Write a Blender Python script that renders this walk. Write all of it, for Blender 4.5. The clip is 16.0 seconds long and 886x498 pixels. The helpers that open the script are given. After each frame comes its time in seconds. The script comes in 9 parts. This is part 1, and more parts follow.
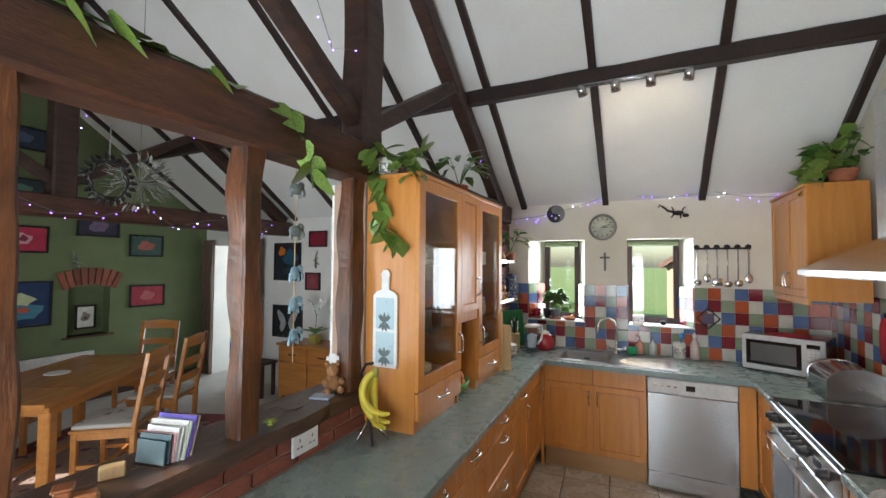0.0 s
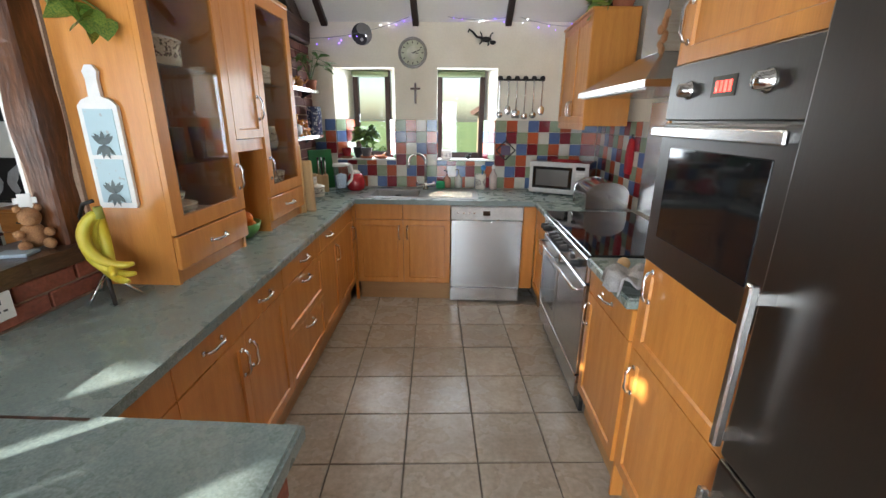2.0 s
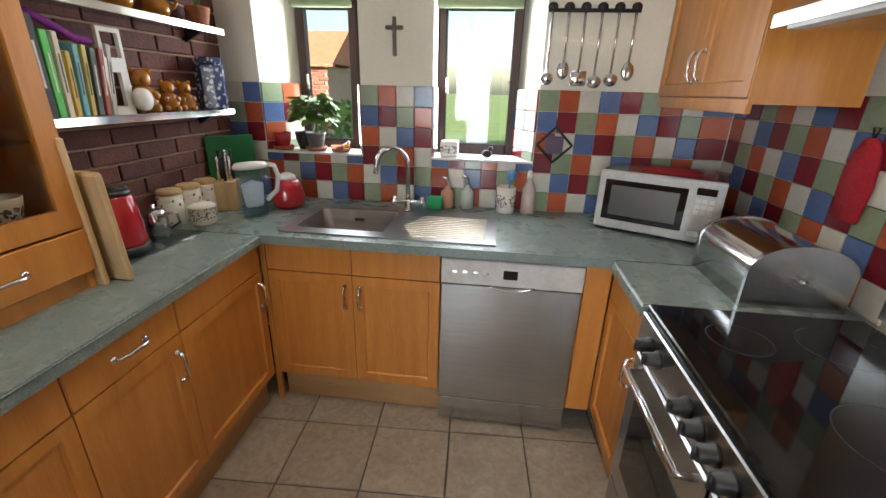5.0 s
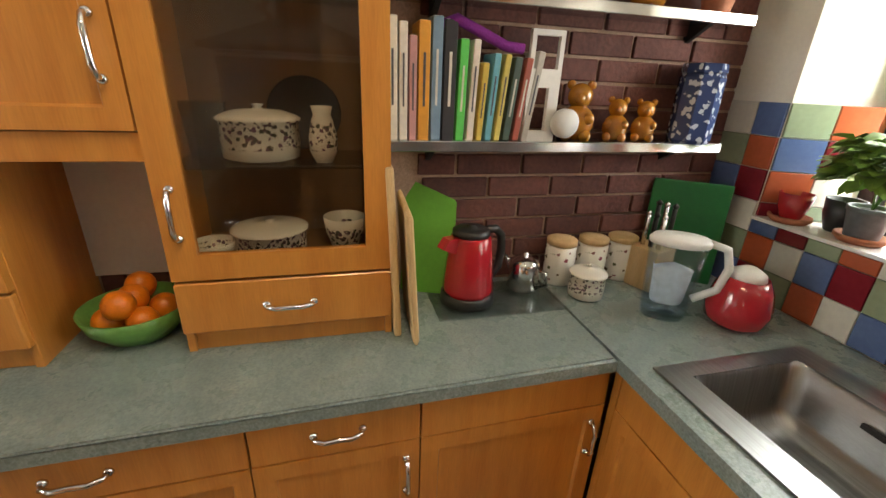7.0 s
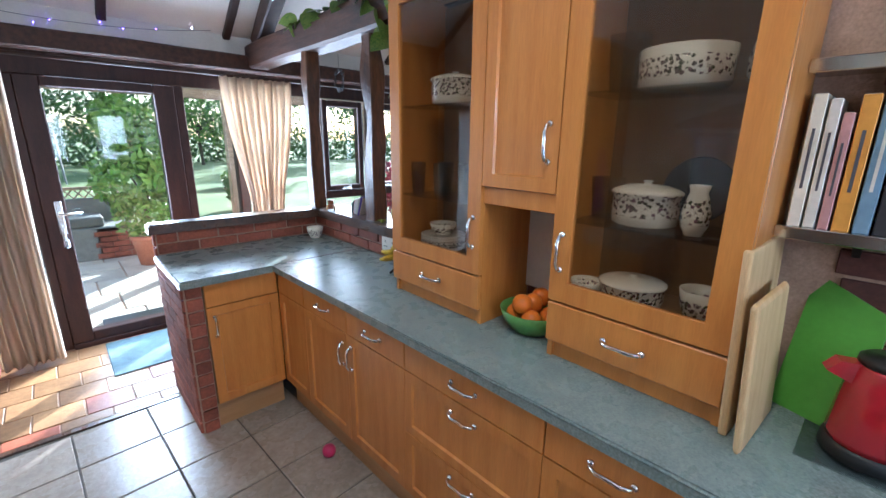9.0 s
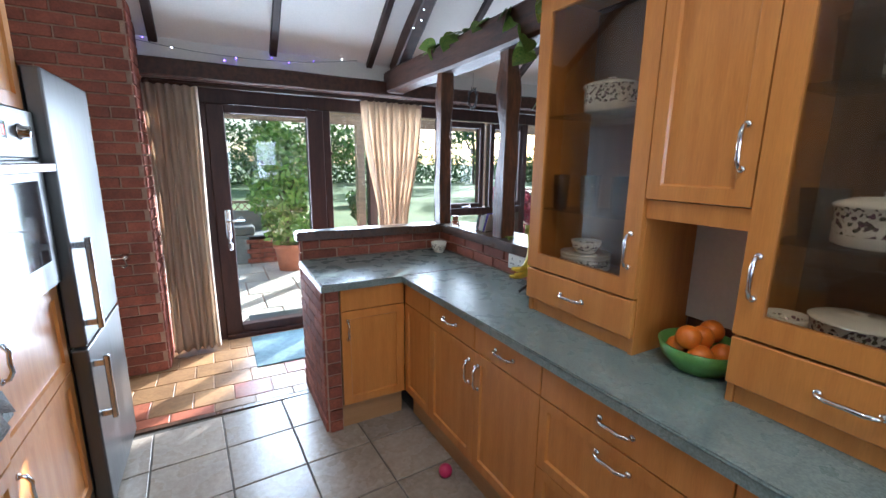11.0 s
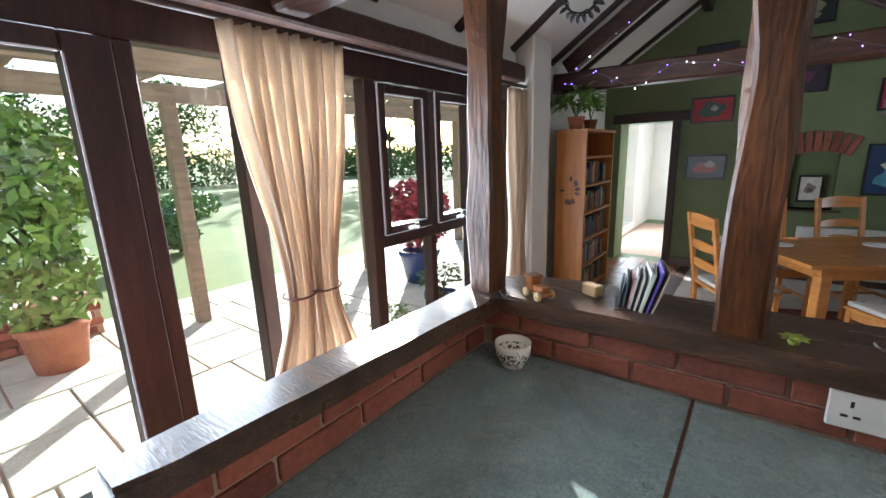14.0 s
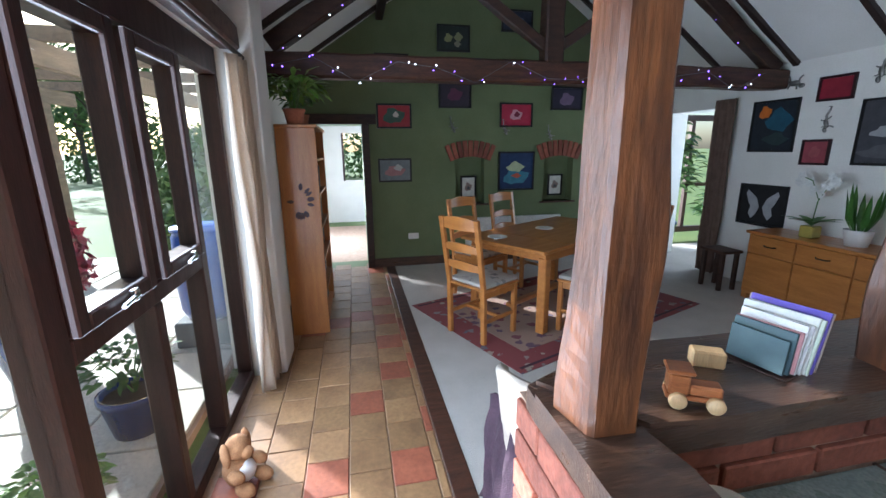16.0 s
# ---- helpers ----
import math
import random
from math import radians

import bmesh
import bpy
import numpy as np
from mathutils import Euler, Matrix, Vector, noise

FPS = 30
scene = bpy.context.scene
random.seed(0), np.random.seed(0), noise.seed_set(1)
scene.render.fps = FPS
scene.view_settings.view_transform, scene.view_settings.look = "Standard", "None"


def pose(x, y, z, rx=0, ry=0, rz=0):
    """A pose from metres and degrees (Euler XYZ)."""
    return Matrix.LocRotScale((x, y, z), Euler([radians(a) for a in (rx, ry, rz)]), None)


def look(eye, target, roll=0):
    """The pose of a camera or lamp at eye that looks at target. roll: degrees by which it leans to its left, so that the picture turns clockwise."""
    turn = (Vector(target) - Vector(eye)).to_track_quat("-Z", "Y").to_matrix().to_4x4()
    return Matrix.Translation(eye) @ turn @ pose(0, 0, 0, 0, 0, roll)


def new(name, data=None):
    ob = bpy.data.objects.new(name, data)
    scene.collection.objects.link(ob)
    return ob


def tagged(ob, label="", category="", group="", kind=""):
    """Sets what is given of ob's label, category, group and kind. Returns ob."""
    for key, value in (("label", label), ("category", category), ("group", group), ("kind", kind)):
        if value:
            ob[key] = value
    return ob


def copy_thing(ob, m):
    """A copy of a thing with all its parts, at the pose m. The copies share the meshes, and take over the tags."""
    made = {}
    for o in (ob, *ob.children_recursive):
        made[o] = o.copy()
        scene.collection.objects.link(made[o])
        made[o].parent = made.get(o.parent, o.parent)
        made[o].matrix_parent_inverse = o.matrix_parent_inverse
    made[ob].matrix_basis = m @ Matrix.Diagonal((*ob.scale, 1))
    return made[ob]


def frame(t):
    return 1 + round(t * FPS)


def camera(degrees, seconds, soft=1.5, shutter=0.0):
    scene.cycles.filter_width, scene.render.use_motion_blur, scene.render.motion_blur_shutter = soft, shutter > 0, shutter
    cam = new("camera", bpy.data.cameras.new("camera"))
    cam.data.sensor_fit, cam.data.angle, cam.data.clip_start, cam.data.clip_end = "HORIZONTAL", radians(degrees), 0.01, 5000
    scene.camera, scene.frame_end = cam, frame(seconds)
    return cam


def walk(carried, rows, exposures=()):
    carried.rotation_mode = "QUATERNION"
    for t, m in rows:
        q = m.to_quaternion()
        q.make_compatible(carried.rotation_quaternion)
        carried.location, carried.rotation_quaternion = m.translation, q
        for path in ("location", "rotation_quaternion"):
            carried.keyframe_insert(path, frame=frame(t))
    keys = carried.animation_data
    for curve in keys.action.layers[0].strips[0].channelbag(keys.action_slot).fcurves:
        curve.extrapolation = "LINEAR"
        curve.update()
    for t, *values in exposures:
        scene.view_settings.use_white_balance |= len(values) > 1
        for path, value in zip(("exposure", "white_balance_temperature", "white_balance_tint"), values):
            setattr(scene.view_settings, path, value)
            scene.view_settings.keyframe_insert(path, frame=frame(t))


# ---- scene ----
cam = camera(93.6, 16.0)
PATH = [
    (0, (0.096, 0.086, 1.735), (-0.762, 1.891, 1.808), 0.4),
    (0.5, (0.111, 0.122, 1.688), (-0.53, 2.012, 1.563), -0.1),
    (1, (0.142, 0.167, 1.614), (-0.285, 2.094, 1.294), -0.4),
    (1.5, (0.134, 0.242, 1.56), (-0.081, 2.17, 1.072), -0.1),
    (2, (0.178, 0.386, 1.538), (0.116, 2.296, 0.946), 0.5),
    (2.5, (0.25, 0.525, 1.529), (0.296, 2.415, 0.877), 1.1),
    (3, (0.288, 0.732, 1.484), (0.366, 2.618, 0.824), 1.0),
    (5.3, (0.331, 2.354, 1.533), (-0.042, 4.182, 0.814), 1.9),
    (5.5, (0.319, 2.48, 1.541), (-0.23, 4.265, 0.825), 1.8),
    (6, (0.285, 2.772, 1.541), (-0.769, 4.311, 0.82), 2.2),
    (6.5, (0.206, 2.937, 1.523), (-1.311, 4.035, 0.822), 2.2),
    (7, (0.083, 3.072, 1.554), (-1.712, 3.552, 0.812), 2.5),
    (7.5, (0.036, 3.168, 1.551), (-1.831, 3.002, 0.851), 2.0),
    (8, (0.076, 3.309, 1.567), (-1.682, 2.618, 0.91), 1.4),
    (8.5, (0.144, 3.37, 1.593), (-1.422, 2.266, 1.023), 0.6),
    (9, (0.215, 3.381, 1.595), (-1.103, 1.965, 1.088), 0.7),
    (9.5, (0.284, 3.364, 1.599), (-0.765, 1.731, 1.117), 0.5),
    (9.7, (0.307, 3.354, 1.594), (-0.633, 1.655, 1.114), 0.7),
    (11.8, (0.284, 2.924, 1.526), (-0.672, 1.21, 1.143), 1.2),
    (12, (0.303, 2.768, 1.59), (-0.761, 1.141, 1.12), 1.8),
    (12.5, (0.19, 2.441, 1.588), (-0.966, 0.878, 1.118), 2.0),
    (13, (0.116, 2.051, 1.576), (-1.108, 0.538, 1.114), 1.4),
    (13.5, (0.084, 1.618, 1.596), (-1.283, 0.227, 1.157), -0.9),
    (14, (-0.036, 1.191, 1.553), (-1.583, 0.005, 1.107), -1.9),
    (14.5, (-0.157, 0.774, 1.559), (-1.926, -0.043, 1.107), -3.3),
    (15, (-0.225, 0.459, 1.56), (-2.125, 0.056, 1.085), -2.3),
    (15.5, (-0.434, 0.227, 1.55), (-2.381, 0.249, 1.091), -0.1),
    (16, (-0.652, 0.094, 1.548), (-2.556, 0.493, 1.082), -0.5),
]
ROUTE = [(t, look(eye, target, roll)) for t, eye, target, roll in PATH]
EXPOSURES = [(0.0, 2.0, 6250, 10), (0.5, 1.95, 6400, 10), (3.0, 2.15, 6250, 10), (5.5, 2.15, 6700, 10), (6.5, 2.15, 7500, 10), (7.0, 2.30, 7400, 10), (7.5, 2.80, 6000, 10), (8.5, 2.65, 5050, 10), (9.5, 2.24, 5150, 10), (12.0, 2.12, 5350, 10), (13.0, 2.10, 5400, 10), (13.5, 2.15, 5700, 10), (14.5, 1.80, 6000, 10), (15.0, 1.50, 7000, 10), (15.5, 1.65, 7000, 10), (16.0, 1.85, 5350, 10)]
walk(cam, ROUTE, EXPOSURES)

# ---- light ----
SUN_AZ, SUN_EL = 50.0, 18.5
world = bpy.data.worlds.new("world")
scene.world = world
world.use_nodes = True
wn = world.node_tree
wn.nodes.clear()
sky = wn.nodes.new("ShaderNodeTexSky")
sky.sky_type = "NISHITA"
sky.sun_disc = False
sky.sun_elevation = radians(SUN_EL)
sky.sun_rotation = radians(180 + SUN_AZ)
sky.air_density, sky.dust_density, sky.ozone_density = 1.0, 2.0, 1.0
bg = wn.nodes.new("ShaderNodeBackground")
bg.inputs[1].default_value = 0.085
wo = wn.nodes.new("ShaderNodeOutputWorld")
wn.links.new(sky.outputs[0], bg.inputs[0])
wn.links.new(bg.outputs[0], wo.inputs[0])

sun = new("sun", bpy.data.lights.new("sun", "SUN"))
sun.data.energy, sun.data.angle, sun.data.color = 5.0, radians(0.6), (1.0, 0.93, 0.82)
a, e = radians(SUN_AZ), radians(SUN_EL)
sun.matrix_world = look((-20 * math.sin(a) * math.cos(e), -20 * math.cos(a) * math.cos(e), 20 * math.sin(e)), (0, 0, 0))


def sky_panel(name, x0, x1, z0, z1, y, power, inward):
    """An added area lamp for daylight, at a window or mid-room."""
    lamp = new(name, bpy.data.lights.new(name, "AREA"))
    lamp.data.shape, lamp.data.size, lamp.data.size_y = "RECTANGLE", x1 - x0, z1 - z0
    lamp.data.energy, lamp.data.color = power, (0.86, 0.94, 1.0)
    eye = ((x0 + x1) / 2, y, (z0 + z1) / 2)
    lamp.matrix_world = look(eye, (eye[0], y + inward, eye[2]))
    return lamp


sky_panel("daylight_door", -0.55, 0.15, 0.2, 2.0, -0.665, 18, 1)
sky_panel("daylight_side_glass", -1.7, -0.7, 0.2, 2.0, -0.665, 20, 1)
sky_panel("daylight_window", -3.4, -1.8, 0.2, 2.0, -0.665, 15, 1)
sky_panel("daylight_sink_window", -0.85, -0.49, 1.2, 1.93, 4.655, 2.6, -1)
sky_panel("daylight_sink_window_two", -0.03, 0.43, 1.2, 1.93, 4.655, 2.6, -1)
# Fill lamp at the hall's invented opening, brightening the hall beyond the doorway.
sky_panel("daylight_hall", -8.6, -7.0, 0.15, 2.0, -0.71, 32, 1)
# Fill lamp in mid-air inside the garden room, added to brighten its opening.
sky_panel("daylight_garden_room", -6.1, -5.0, 0.1, 2.0, 5.4, 9, -1)


# ---- materials ----
def rgb(c):
    return (*c, 1.0)


def material(name, colour, rough=0.5, metal=0.0, second=None, scale=8.0, stretch=(1, 1, 1), mix=0.5, bump=0.0, bump_scale=60.0, fine=0.15,
             coat=0.0, vary=0.0, rough_vary=0.1, detail=6.0, island=False, spread=0.35):
    """A painted, wooden, stone or metal surface: two colours mixed by a large noise, a fine grain over it, a relief, and a change from piece to piece."""
    m = bpy.data.materials.new(name)
    m.use_nodes = True
    n, l = m.node_tree.nodes, m.node_tree.links
    b = n["Principled BSDF"]
    b.inputs["Metallic"].default_value = metal
    b.inputs["Coat Weight"].default_value = coat
    b.inputs["Coat Roughness"].default_value = 0.15
    tc = n.new("ShaderNodeTexCoord")
    mp = n.new("ShaderNodeMapping")
    mp.inputs["Scale"].default_value = stretch
    l.new(tc.outputs["Object"], mp.inputs[0])
    if vary:
        info = n.new("ShaderNodeNewGeometry" if island else "ShaderNodeObjectInfo")
        rnd = info.outputs["Random Per Island" if island else "Random"]
        mul = n.new("ShaderNodeMath")
        mul.operation = "MULTIPLY"
        mul.inputs[1].default_value = 37.0
        l.new(rnd, mul.inputs[0])
        l.new(mul.outputs[0], mp.inputs["Location"])
    big = n.new("ShaderNodeTexNoise")
    big.inputs["Scale"].default_value, big.inputs["Detail"].default_value = scale, detail
    l.new(mp.outputs[0], big.inputs[0])
    ramp = n.new("ShaderNodeMapRange")
    ramp.inputs[1].default_value, ramp.inputs[2].default_value = 0.5 - spread / 2, 0.5 + spread / 2
    ramp.inputs[4].default_value = mix * 2 if mix < 0.5 else 1.0
    l.new(big.outputs[0], ramp.inputs[0])
    mixer = n.new("ShaderNodeMix")
    mixer.data_type = "RGBA"
    mixer.inputs[6].default_value = rgb(colour)
    mixer.inputs[7].default_value = rgb(second if second else [c * 0.85 for c in colour])
    l.new(ramp.outputs[0], mixer.inputs[0])
    small = n.new("ShaderNodeTexNoise")
    small.inputs["Scale"].default_value, small.inputs["Detail"].default_value = bump_scale, 4
    l.new(mp.outputs[0], small.inputs[0])
    grain = n.new("ShaderNodeHueSaturation")
    gr = n.new("ShaderNodeMapRange")
    gr.inputs[1].default_value, gr.inputs[2].default_value = 0.3, 0.7
    gr.inputs[3].default_value, gr.inputs[4].default_value = 1 - fine, 1 + fine
    l.new(small.outputs[0], gr.inputs[0])
    l.new(mixer.outputs[2], grain.inputs["Color"])
    if vary:
        vr = n.new("ShaderNodeMapRange")
        vr.inputs[3].default_value, vr.inputs[4].default_value = 1 - vary, 1 + vary
        l.new(rnd, vr.inputs[0])
        mm = n.new("ShaderNodeMath")
        mm.operation = "MULTIPLY"
        l.new(gr.outputs[0], mm.inputs[0])
        l.new(vr.outputs[0], mm.inputs[1])
        l.new(mm.outputs[0], grain.inputs["Value"])
    else:
        l.new(gr.outputs[0], grain.inputs["Value"])
    l.new(grain.outputs[0], b.inputs["Base Color"])
    rr = n.new("ShaderNodeMapRange")
    rr.inputs[3].default_value, rr.inputs[4].default_value = max(0.02, rough - rough_vary), min(1, rough + rough_vary)
    l.new(big.outputs[0], rr.inputs[0])
    l.new(rr.outputs[0], b.inputs["Roughness"])
    if bump:
        bp = n.new("ShaderNodeBump")
        bp.inputs["Strength"].default_value, bp.inputs["Distance"].default_value = bump, 0.004
        l.new(small.outputs[0], bp.inputs["Height"])
        l.new(bp.outputs[0], b.inputs["Normal"])
    return m


def glowing(name, colour, strength):
    m = material(name, colour, 0.4)
    b = m.node_tree.nodes["Principled BSDF"]
    b.inputs["Emission Color"].default_value = rgb(colour)
    b.inputs["Emission Strength"].default_value = strength * 0.5
    return m


def glassy(name, tint=(1, 1, 1), gloss=0.08, rough=0.0):
    """A thin pane: clear, with a Fresnel gloss."""
    m = bpy.data.materials.new(name)
    m.use_nodes = True
    n, l = m.node_tree.nodes, m.node_tree.links
    n.clear()
    out = n.new("ShaderNodeOutputMaterial")
    tr, gl, mx, fr = n.new("ShaderNodeBsdfTransparent"), n.new("ShaderNodeBsdfGlossy"), n.new("ShaderNodeMixShader"), n.new("ShaderNodeLayerWeight")
    tr.inputs[0].default_value = rgb(tint)
    gl.inputs["Roughness"].default_value = rough
    fr.inputs["Blend"].default_value = 0.5
    pw, ma = n.new("ShaderNodeMath"), n.new("ShaderNodeMath")
    pw.operation, ma.operation = "POWER", "MULTIPLY_ADD"
    pw.inputs[1].default_value = 4.0
    ma.inputs[1].default_value, ma.inputs[2].default_value = 0.3, gloss * 0.4
    l.new(fr.outputs["Facing"], pw.inputs[0])
    l.new(pw.outputs[0], ma.inputs[0])
    l.new(ma.outputs[0], mx.inputs[0])
    l.new(tr.outputs[0], mx.inputs[1])
    l.new(gl.outputs[0], mx.inputs[2])
    l.new(mx.outputs[0], out.inputs[0])
    return m


M = {}
M["ceiling"] = material("ceiling_plaster", (0.80, 0.79, 0.76), 0.9, second=(0.74, 0.73, 0.69), scale=2, bump=0.15, bump_scale=90, fine=0.03)
M["plaster"] = material("cream_plaster", (0.80, 0.76, 0.66), 0.85, second=(0.74, 0.69, 0.58), scale=3, bump=0.2, bump_scale=70, fine=0.03)
M["white_wall"] = material("white_plaster", (0.80, 0.78, 0.73), 0.85, second=(0.74, 0.72, 0.67), scale=3, bump=0.2, bump_scale=70, fine=0.03)
M["green_wall"] = material("green_wall_paint", (0.15, 0.185, 0.085), 0.8, second=(0.125, 0.155, 0.07), scale=2.5, bump=0.25, bump_scale=60, fine=0.04)
M["beam"] = material("dark_stained_beam", (0.048, 0.019, 0.010), 0.5, second=(0.022, 0.009, 0.006), scale=5, stretch=(1.5, 1.5, 6), bump=0.5, bump_scale=40, fine=0.35)
M["beam_x"] = material("dark_stained_beam_along", (0.082, 0.029, 0.014), 0.5, second=(0.034, 0.013, 0.007), scale=5, stretch=(6, 0.8, 6), bump=0.5, bump_scale=40, fine=0.35)
M["post"] = material("worn_oak_post", (0.15, 0.052, 0.016), 0.36, second=(0.030, 0.011, 0.006), scale=6, stretch=(3, 3, 0.6), bump=0.9, bump_scale=25, fine=0.35, spread=0.5)
M["rafter"] = material("dark_brown_rafter", (0.030, 0.014, 0.010), 0.55, second=(0.02, 0.01, 0.008), scale=6, bump=0.3, fine=0.3)
M["frame"] = material("mahogany_window_frame", (0.048, 0.017, 0.012), 0.5, second=(0.028, 0.010, 0.008), scale=5, stretch=(5, 5, 0.7), bump=0.2, bump_scale=50, fine=0.25)
M["cab"] = material("honey_maple_cabinet", (0.58, 0.245, 0.052), 0.36, second=(0.50, 0.19, 0.036), scale=3, stretch=(9, 9, 0.8), bump=0.06, bump_scale=30, fine=0.07, coat=0.25)
M["cab_in"] = material("cabinet_inside_wood", (0.30, 0.18, 0.09), 0.5, second=(0.24, 0.14, 0.07), scale=3, stretch=(8, 8, 0.8), fine=0.08)
M["plinth"] = material("maple_plinth", (0.46, 0.27, 0.12), 0.5, second=(0.40, 0.22, 0.09), scale=3, stretch=(0.8, 8, 8), fine=0.08)
M["worktop"] = material("green_grey_laminate", (0.235, 0.290, 0.275), 0.28, second=(0.145, 0.192, 0.188), scale=14, bump=0.08, bump_scale=160, fine=0.28, detail=9, rough_vary=0.06, spread=0.5)
M["worktop_edge"] = material("worktop_edge", (0.13, 0.17, 0.17), 0.3, second=(0.09, 0.12, 0.12), scale=20, fine=0.25)
M["chrome"] = material("chrome", (0.75, 0.74, 0.72), 0.14, 1.0, scale=10, fine=0.03, rough_vary=0.05)
M["steel"] = material("brushed_steel", (0.55, 0.55, 0.55), 0.24, 1.0, second=(0.45, 0.44, 0.43), scale=4, stretch=(1, 1, 40), bump=0.04, bump_scale=80, fine=0.05, rough_vary=0.06)
M["sink_steel"] = material("worn_sink_steel", (0.34, 0.335, 0.33), 0.30, 1.0, second=(0.26, 0.255, 0.25), scale=5, stretch=(1, 30, 1), bump=0.05, bump_scale=80, fine=0.06, rough_vary=0.06)
M["dark_steel"] = material("dark_brushed_steel", (0.13, 0.128, 0.122), 0.36, 1.0, second=(0.13, 0.125, 0.12), scale=4, stretch=(40, 40, 1), fine=0.05)
M["black_glass"] = material("black_glass", (0.010, 0.010, 0.011), 0.06, fine=0.02, rough_vary=0.02)
M["black"] = material("black_plastic", (0.018, 0.018, 0.019), 0.4, bump=0.1, fine=0.1)
M["tile_floor"] = material("grey_brown_floor_tile", (0.40, 0.345, 0.285), 0.27, second=(0.27, 0.225, 0.18), scale=7, bump=0.25, bump_scale=45, fine=0.12, vary=0.10, detail=8, rough_vary=0.12)
M["grout"] = material("dark_grout", (0.10, 0.085, 0.07), 0.9, bump=0.4, bump_scale=200)
M["pale_grout"] = material("pale_grout", (0.62, 0.60, 0.55), 0.9, bump=0.3, bump_scale=200)
M["pamment"] = material("buff_clay_pamment", (0.32, 0.185, 0.085), 0.40, second=(0.23, 0.125, 0.058), scale=7, bump=0.4, bump_scale=40, fine=0.15, vary=0.22)
M["pamment_red"] = material("red_clay_pamment", (0.33, 0.105, 0.055), 0.45, second=(0.25, 0.075, 0.04), scale=7, bump=0.4, bump_scale=40, fine=0.15, vary=0.2)
M["carpet"] = material("oatmeal_carpet", (0.50, 0.46, 0.41), 0.95, second=(0.44, 0.40, 0.35), scale=4, bump=0.9, bump_scale=350, fine=0.16)
M["brick"] = material("red_brick", (0.30, 0.092, 0.052), 0.8, second=(0.20, 0.060, 0.038), scale=9, bump=0.7, bump_scale=70, fine=0.22, vary=0.28)
M["brick_dark"] = material("plum_brick", (0.155, 0.052, 0.038), 0.8, second=(0.10, 0.036, 0.03), scale=9, bump=0.7, bump_scale=70, fine=0.22, vary=0.25)
M["mortar"] = material("mortar", (0.44, 0.30, 0.22), 0.95, second=(0.36, 0.24, 0.17), scale=15, bump=0.6, bump_scale=150)
M["sill"] = material("dark_oak_sill", (0.105, 0.056, 0.034), 0.30, second=(0.042, 0.023, 0.016), scale=6, stretch=(5, 0.8, 5), bump=0.4, bump_scale=40, fine=0.3, coat=0.3)
M["pane"] = glassy("window_glass", (0.97, 0.99, 0.98), 0.07)
M["cab_glass"] = glassy("cabinet_glass", (0.86, 0.84, 0.80), 0.12)
M["curtain"] = material("cream_curtain", (0.66, 0.56, 0.45), 0.9, second=(0.60, 0.49, 0.38), scale=12, stretch=(1, 1, 0.3), bump=0.5, bump_scale=300, fine=0.10)


def let_light_through(m, share):
    """Thin cloth: part of the light passes."""
    n, l = m.node_tree.nodes, m.node_tree.links
    b = n["Principled BSDF"]
    out = [q for q in n if q.type == "OUTPUT_MATERIAL"][0]
    tr, mx = n.new("ShaderNodeBsdfTranslucent"), n.new("ShaderNodeMixShader")
    mx.inputs[0].default_value = share
    if b.inputs["Base Color"].links:
        l.new(b.inputs["Base Color"].links[0].from_socket, tr.inputs[0])
    l.new(b.outputs[0], mx.inputs[1])
    l.new(tr.outputs[0], mx.inputs[2])
    l.new(mx.outputs[0], out.inputs[0])


let_light_through(M["curtain"], 0.5)
M["curtain_brown"] = material("brown_curtain", (0.16, 0.10, 0.075), 0.9, second=(0.12, 0.075, 0.055), scale=12, bump=0.5, bump_scale=300, fine=0.12)
M["white"] = material("white_paint", (0.78, 0.77, 0.74), 0.4, fine=0.03)
M["patio"] = material("pale_patio_slab", (0.62, 0.57, 0.48), 0.8, second=(0.48, 0.44, 0.36), scale=3, bump=0.5, bump_scale=60, fine=0.18, vary=0.12)
M["grass"] = material("lawn", (0.085, 0.15, 0.03), 0.9, second=(0.15, 0.20, 0.055), scale=0.6, bump=0.8, bump_scale=120, fine=0.3)


# ---- building helpers ----
def box(bm, x0, x1, y0, y1, z0, z1, bevel=0.0, seg=1, m=None):
    made = bmesh.ops.create_cube(bm, size=1.0)["verts"]
    for v in made:
        v.co = Vector(((x0 + x1) / 2 + v.co.x * (x1 - x0), (y0 + y1) / 2 + v.co.y * (y1 - y0), (z0 + z1) / 2 + v.co.z * (z1 - z0)))
        if m is not None:
            v.co = m @ v.co
    if bevel:
        edges = {ed for v in made for ed in v.link_edges}
        bmesh.ops.bevel(bm, geom=list(edges), offset=bevel, segments=seg, profile=0.5, affect="EDGES")


def mesh_of(bm, material_, smooth=False):
    me = bpy.data.meshes.new("mesh")
    bmesh.ops.recalc_face_normals(bm, faces=bm.faces[:])
    bm.to_mesh(me)
    bm.free()
    me.materials.append(material_)
    if smooth:
        for p in me.polygons:
            p.use_smooth = True
    return me


def part(name, bm, material_, parent=None, label="", smooth=False, at=None):
    ob = new(name, mesh_of(bm, material_, smooth))
    if at is not None:
        ob.matrix_basis = at
    if parent is not None:
        ob.parent = parent
    if label:
        tagged(ob, label)
    return ob


def block(name, dims, material_, parent=None, bevel=0.002, label="", at=None, seg=1):
    bm = bmesh.new()
    box(bm, *dims, bevel=bevel, seg=seg)
    return part(name, bm, material_, parent, label, at=at)


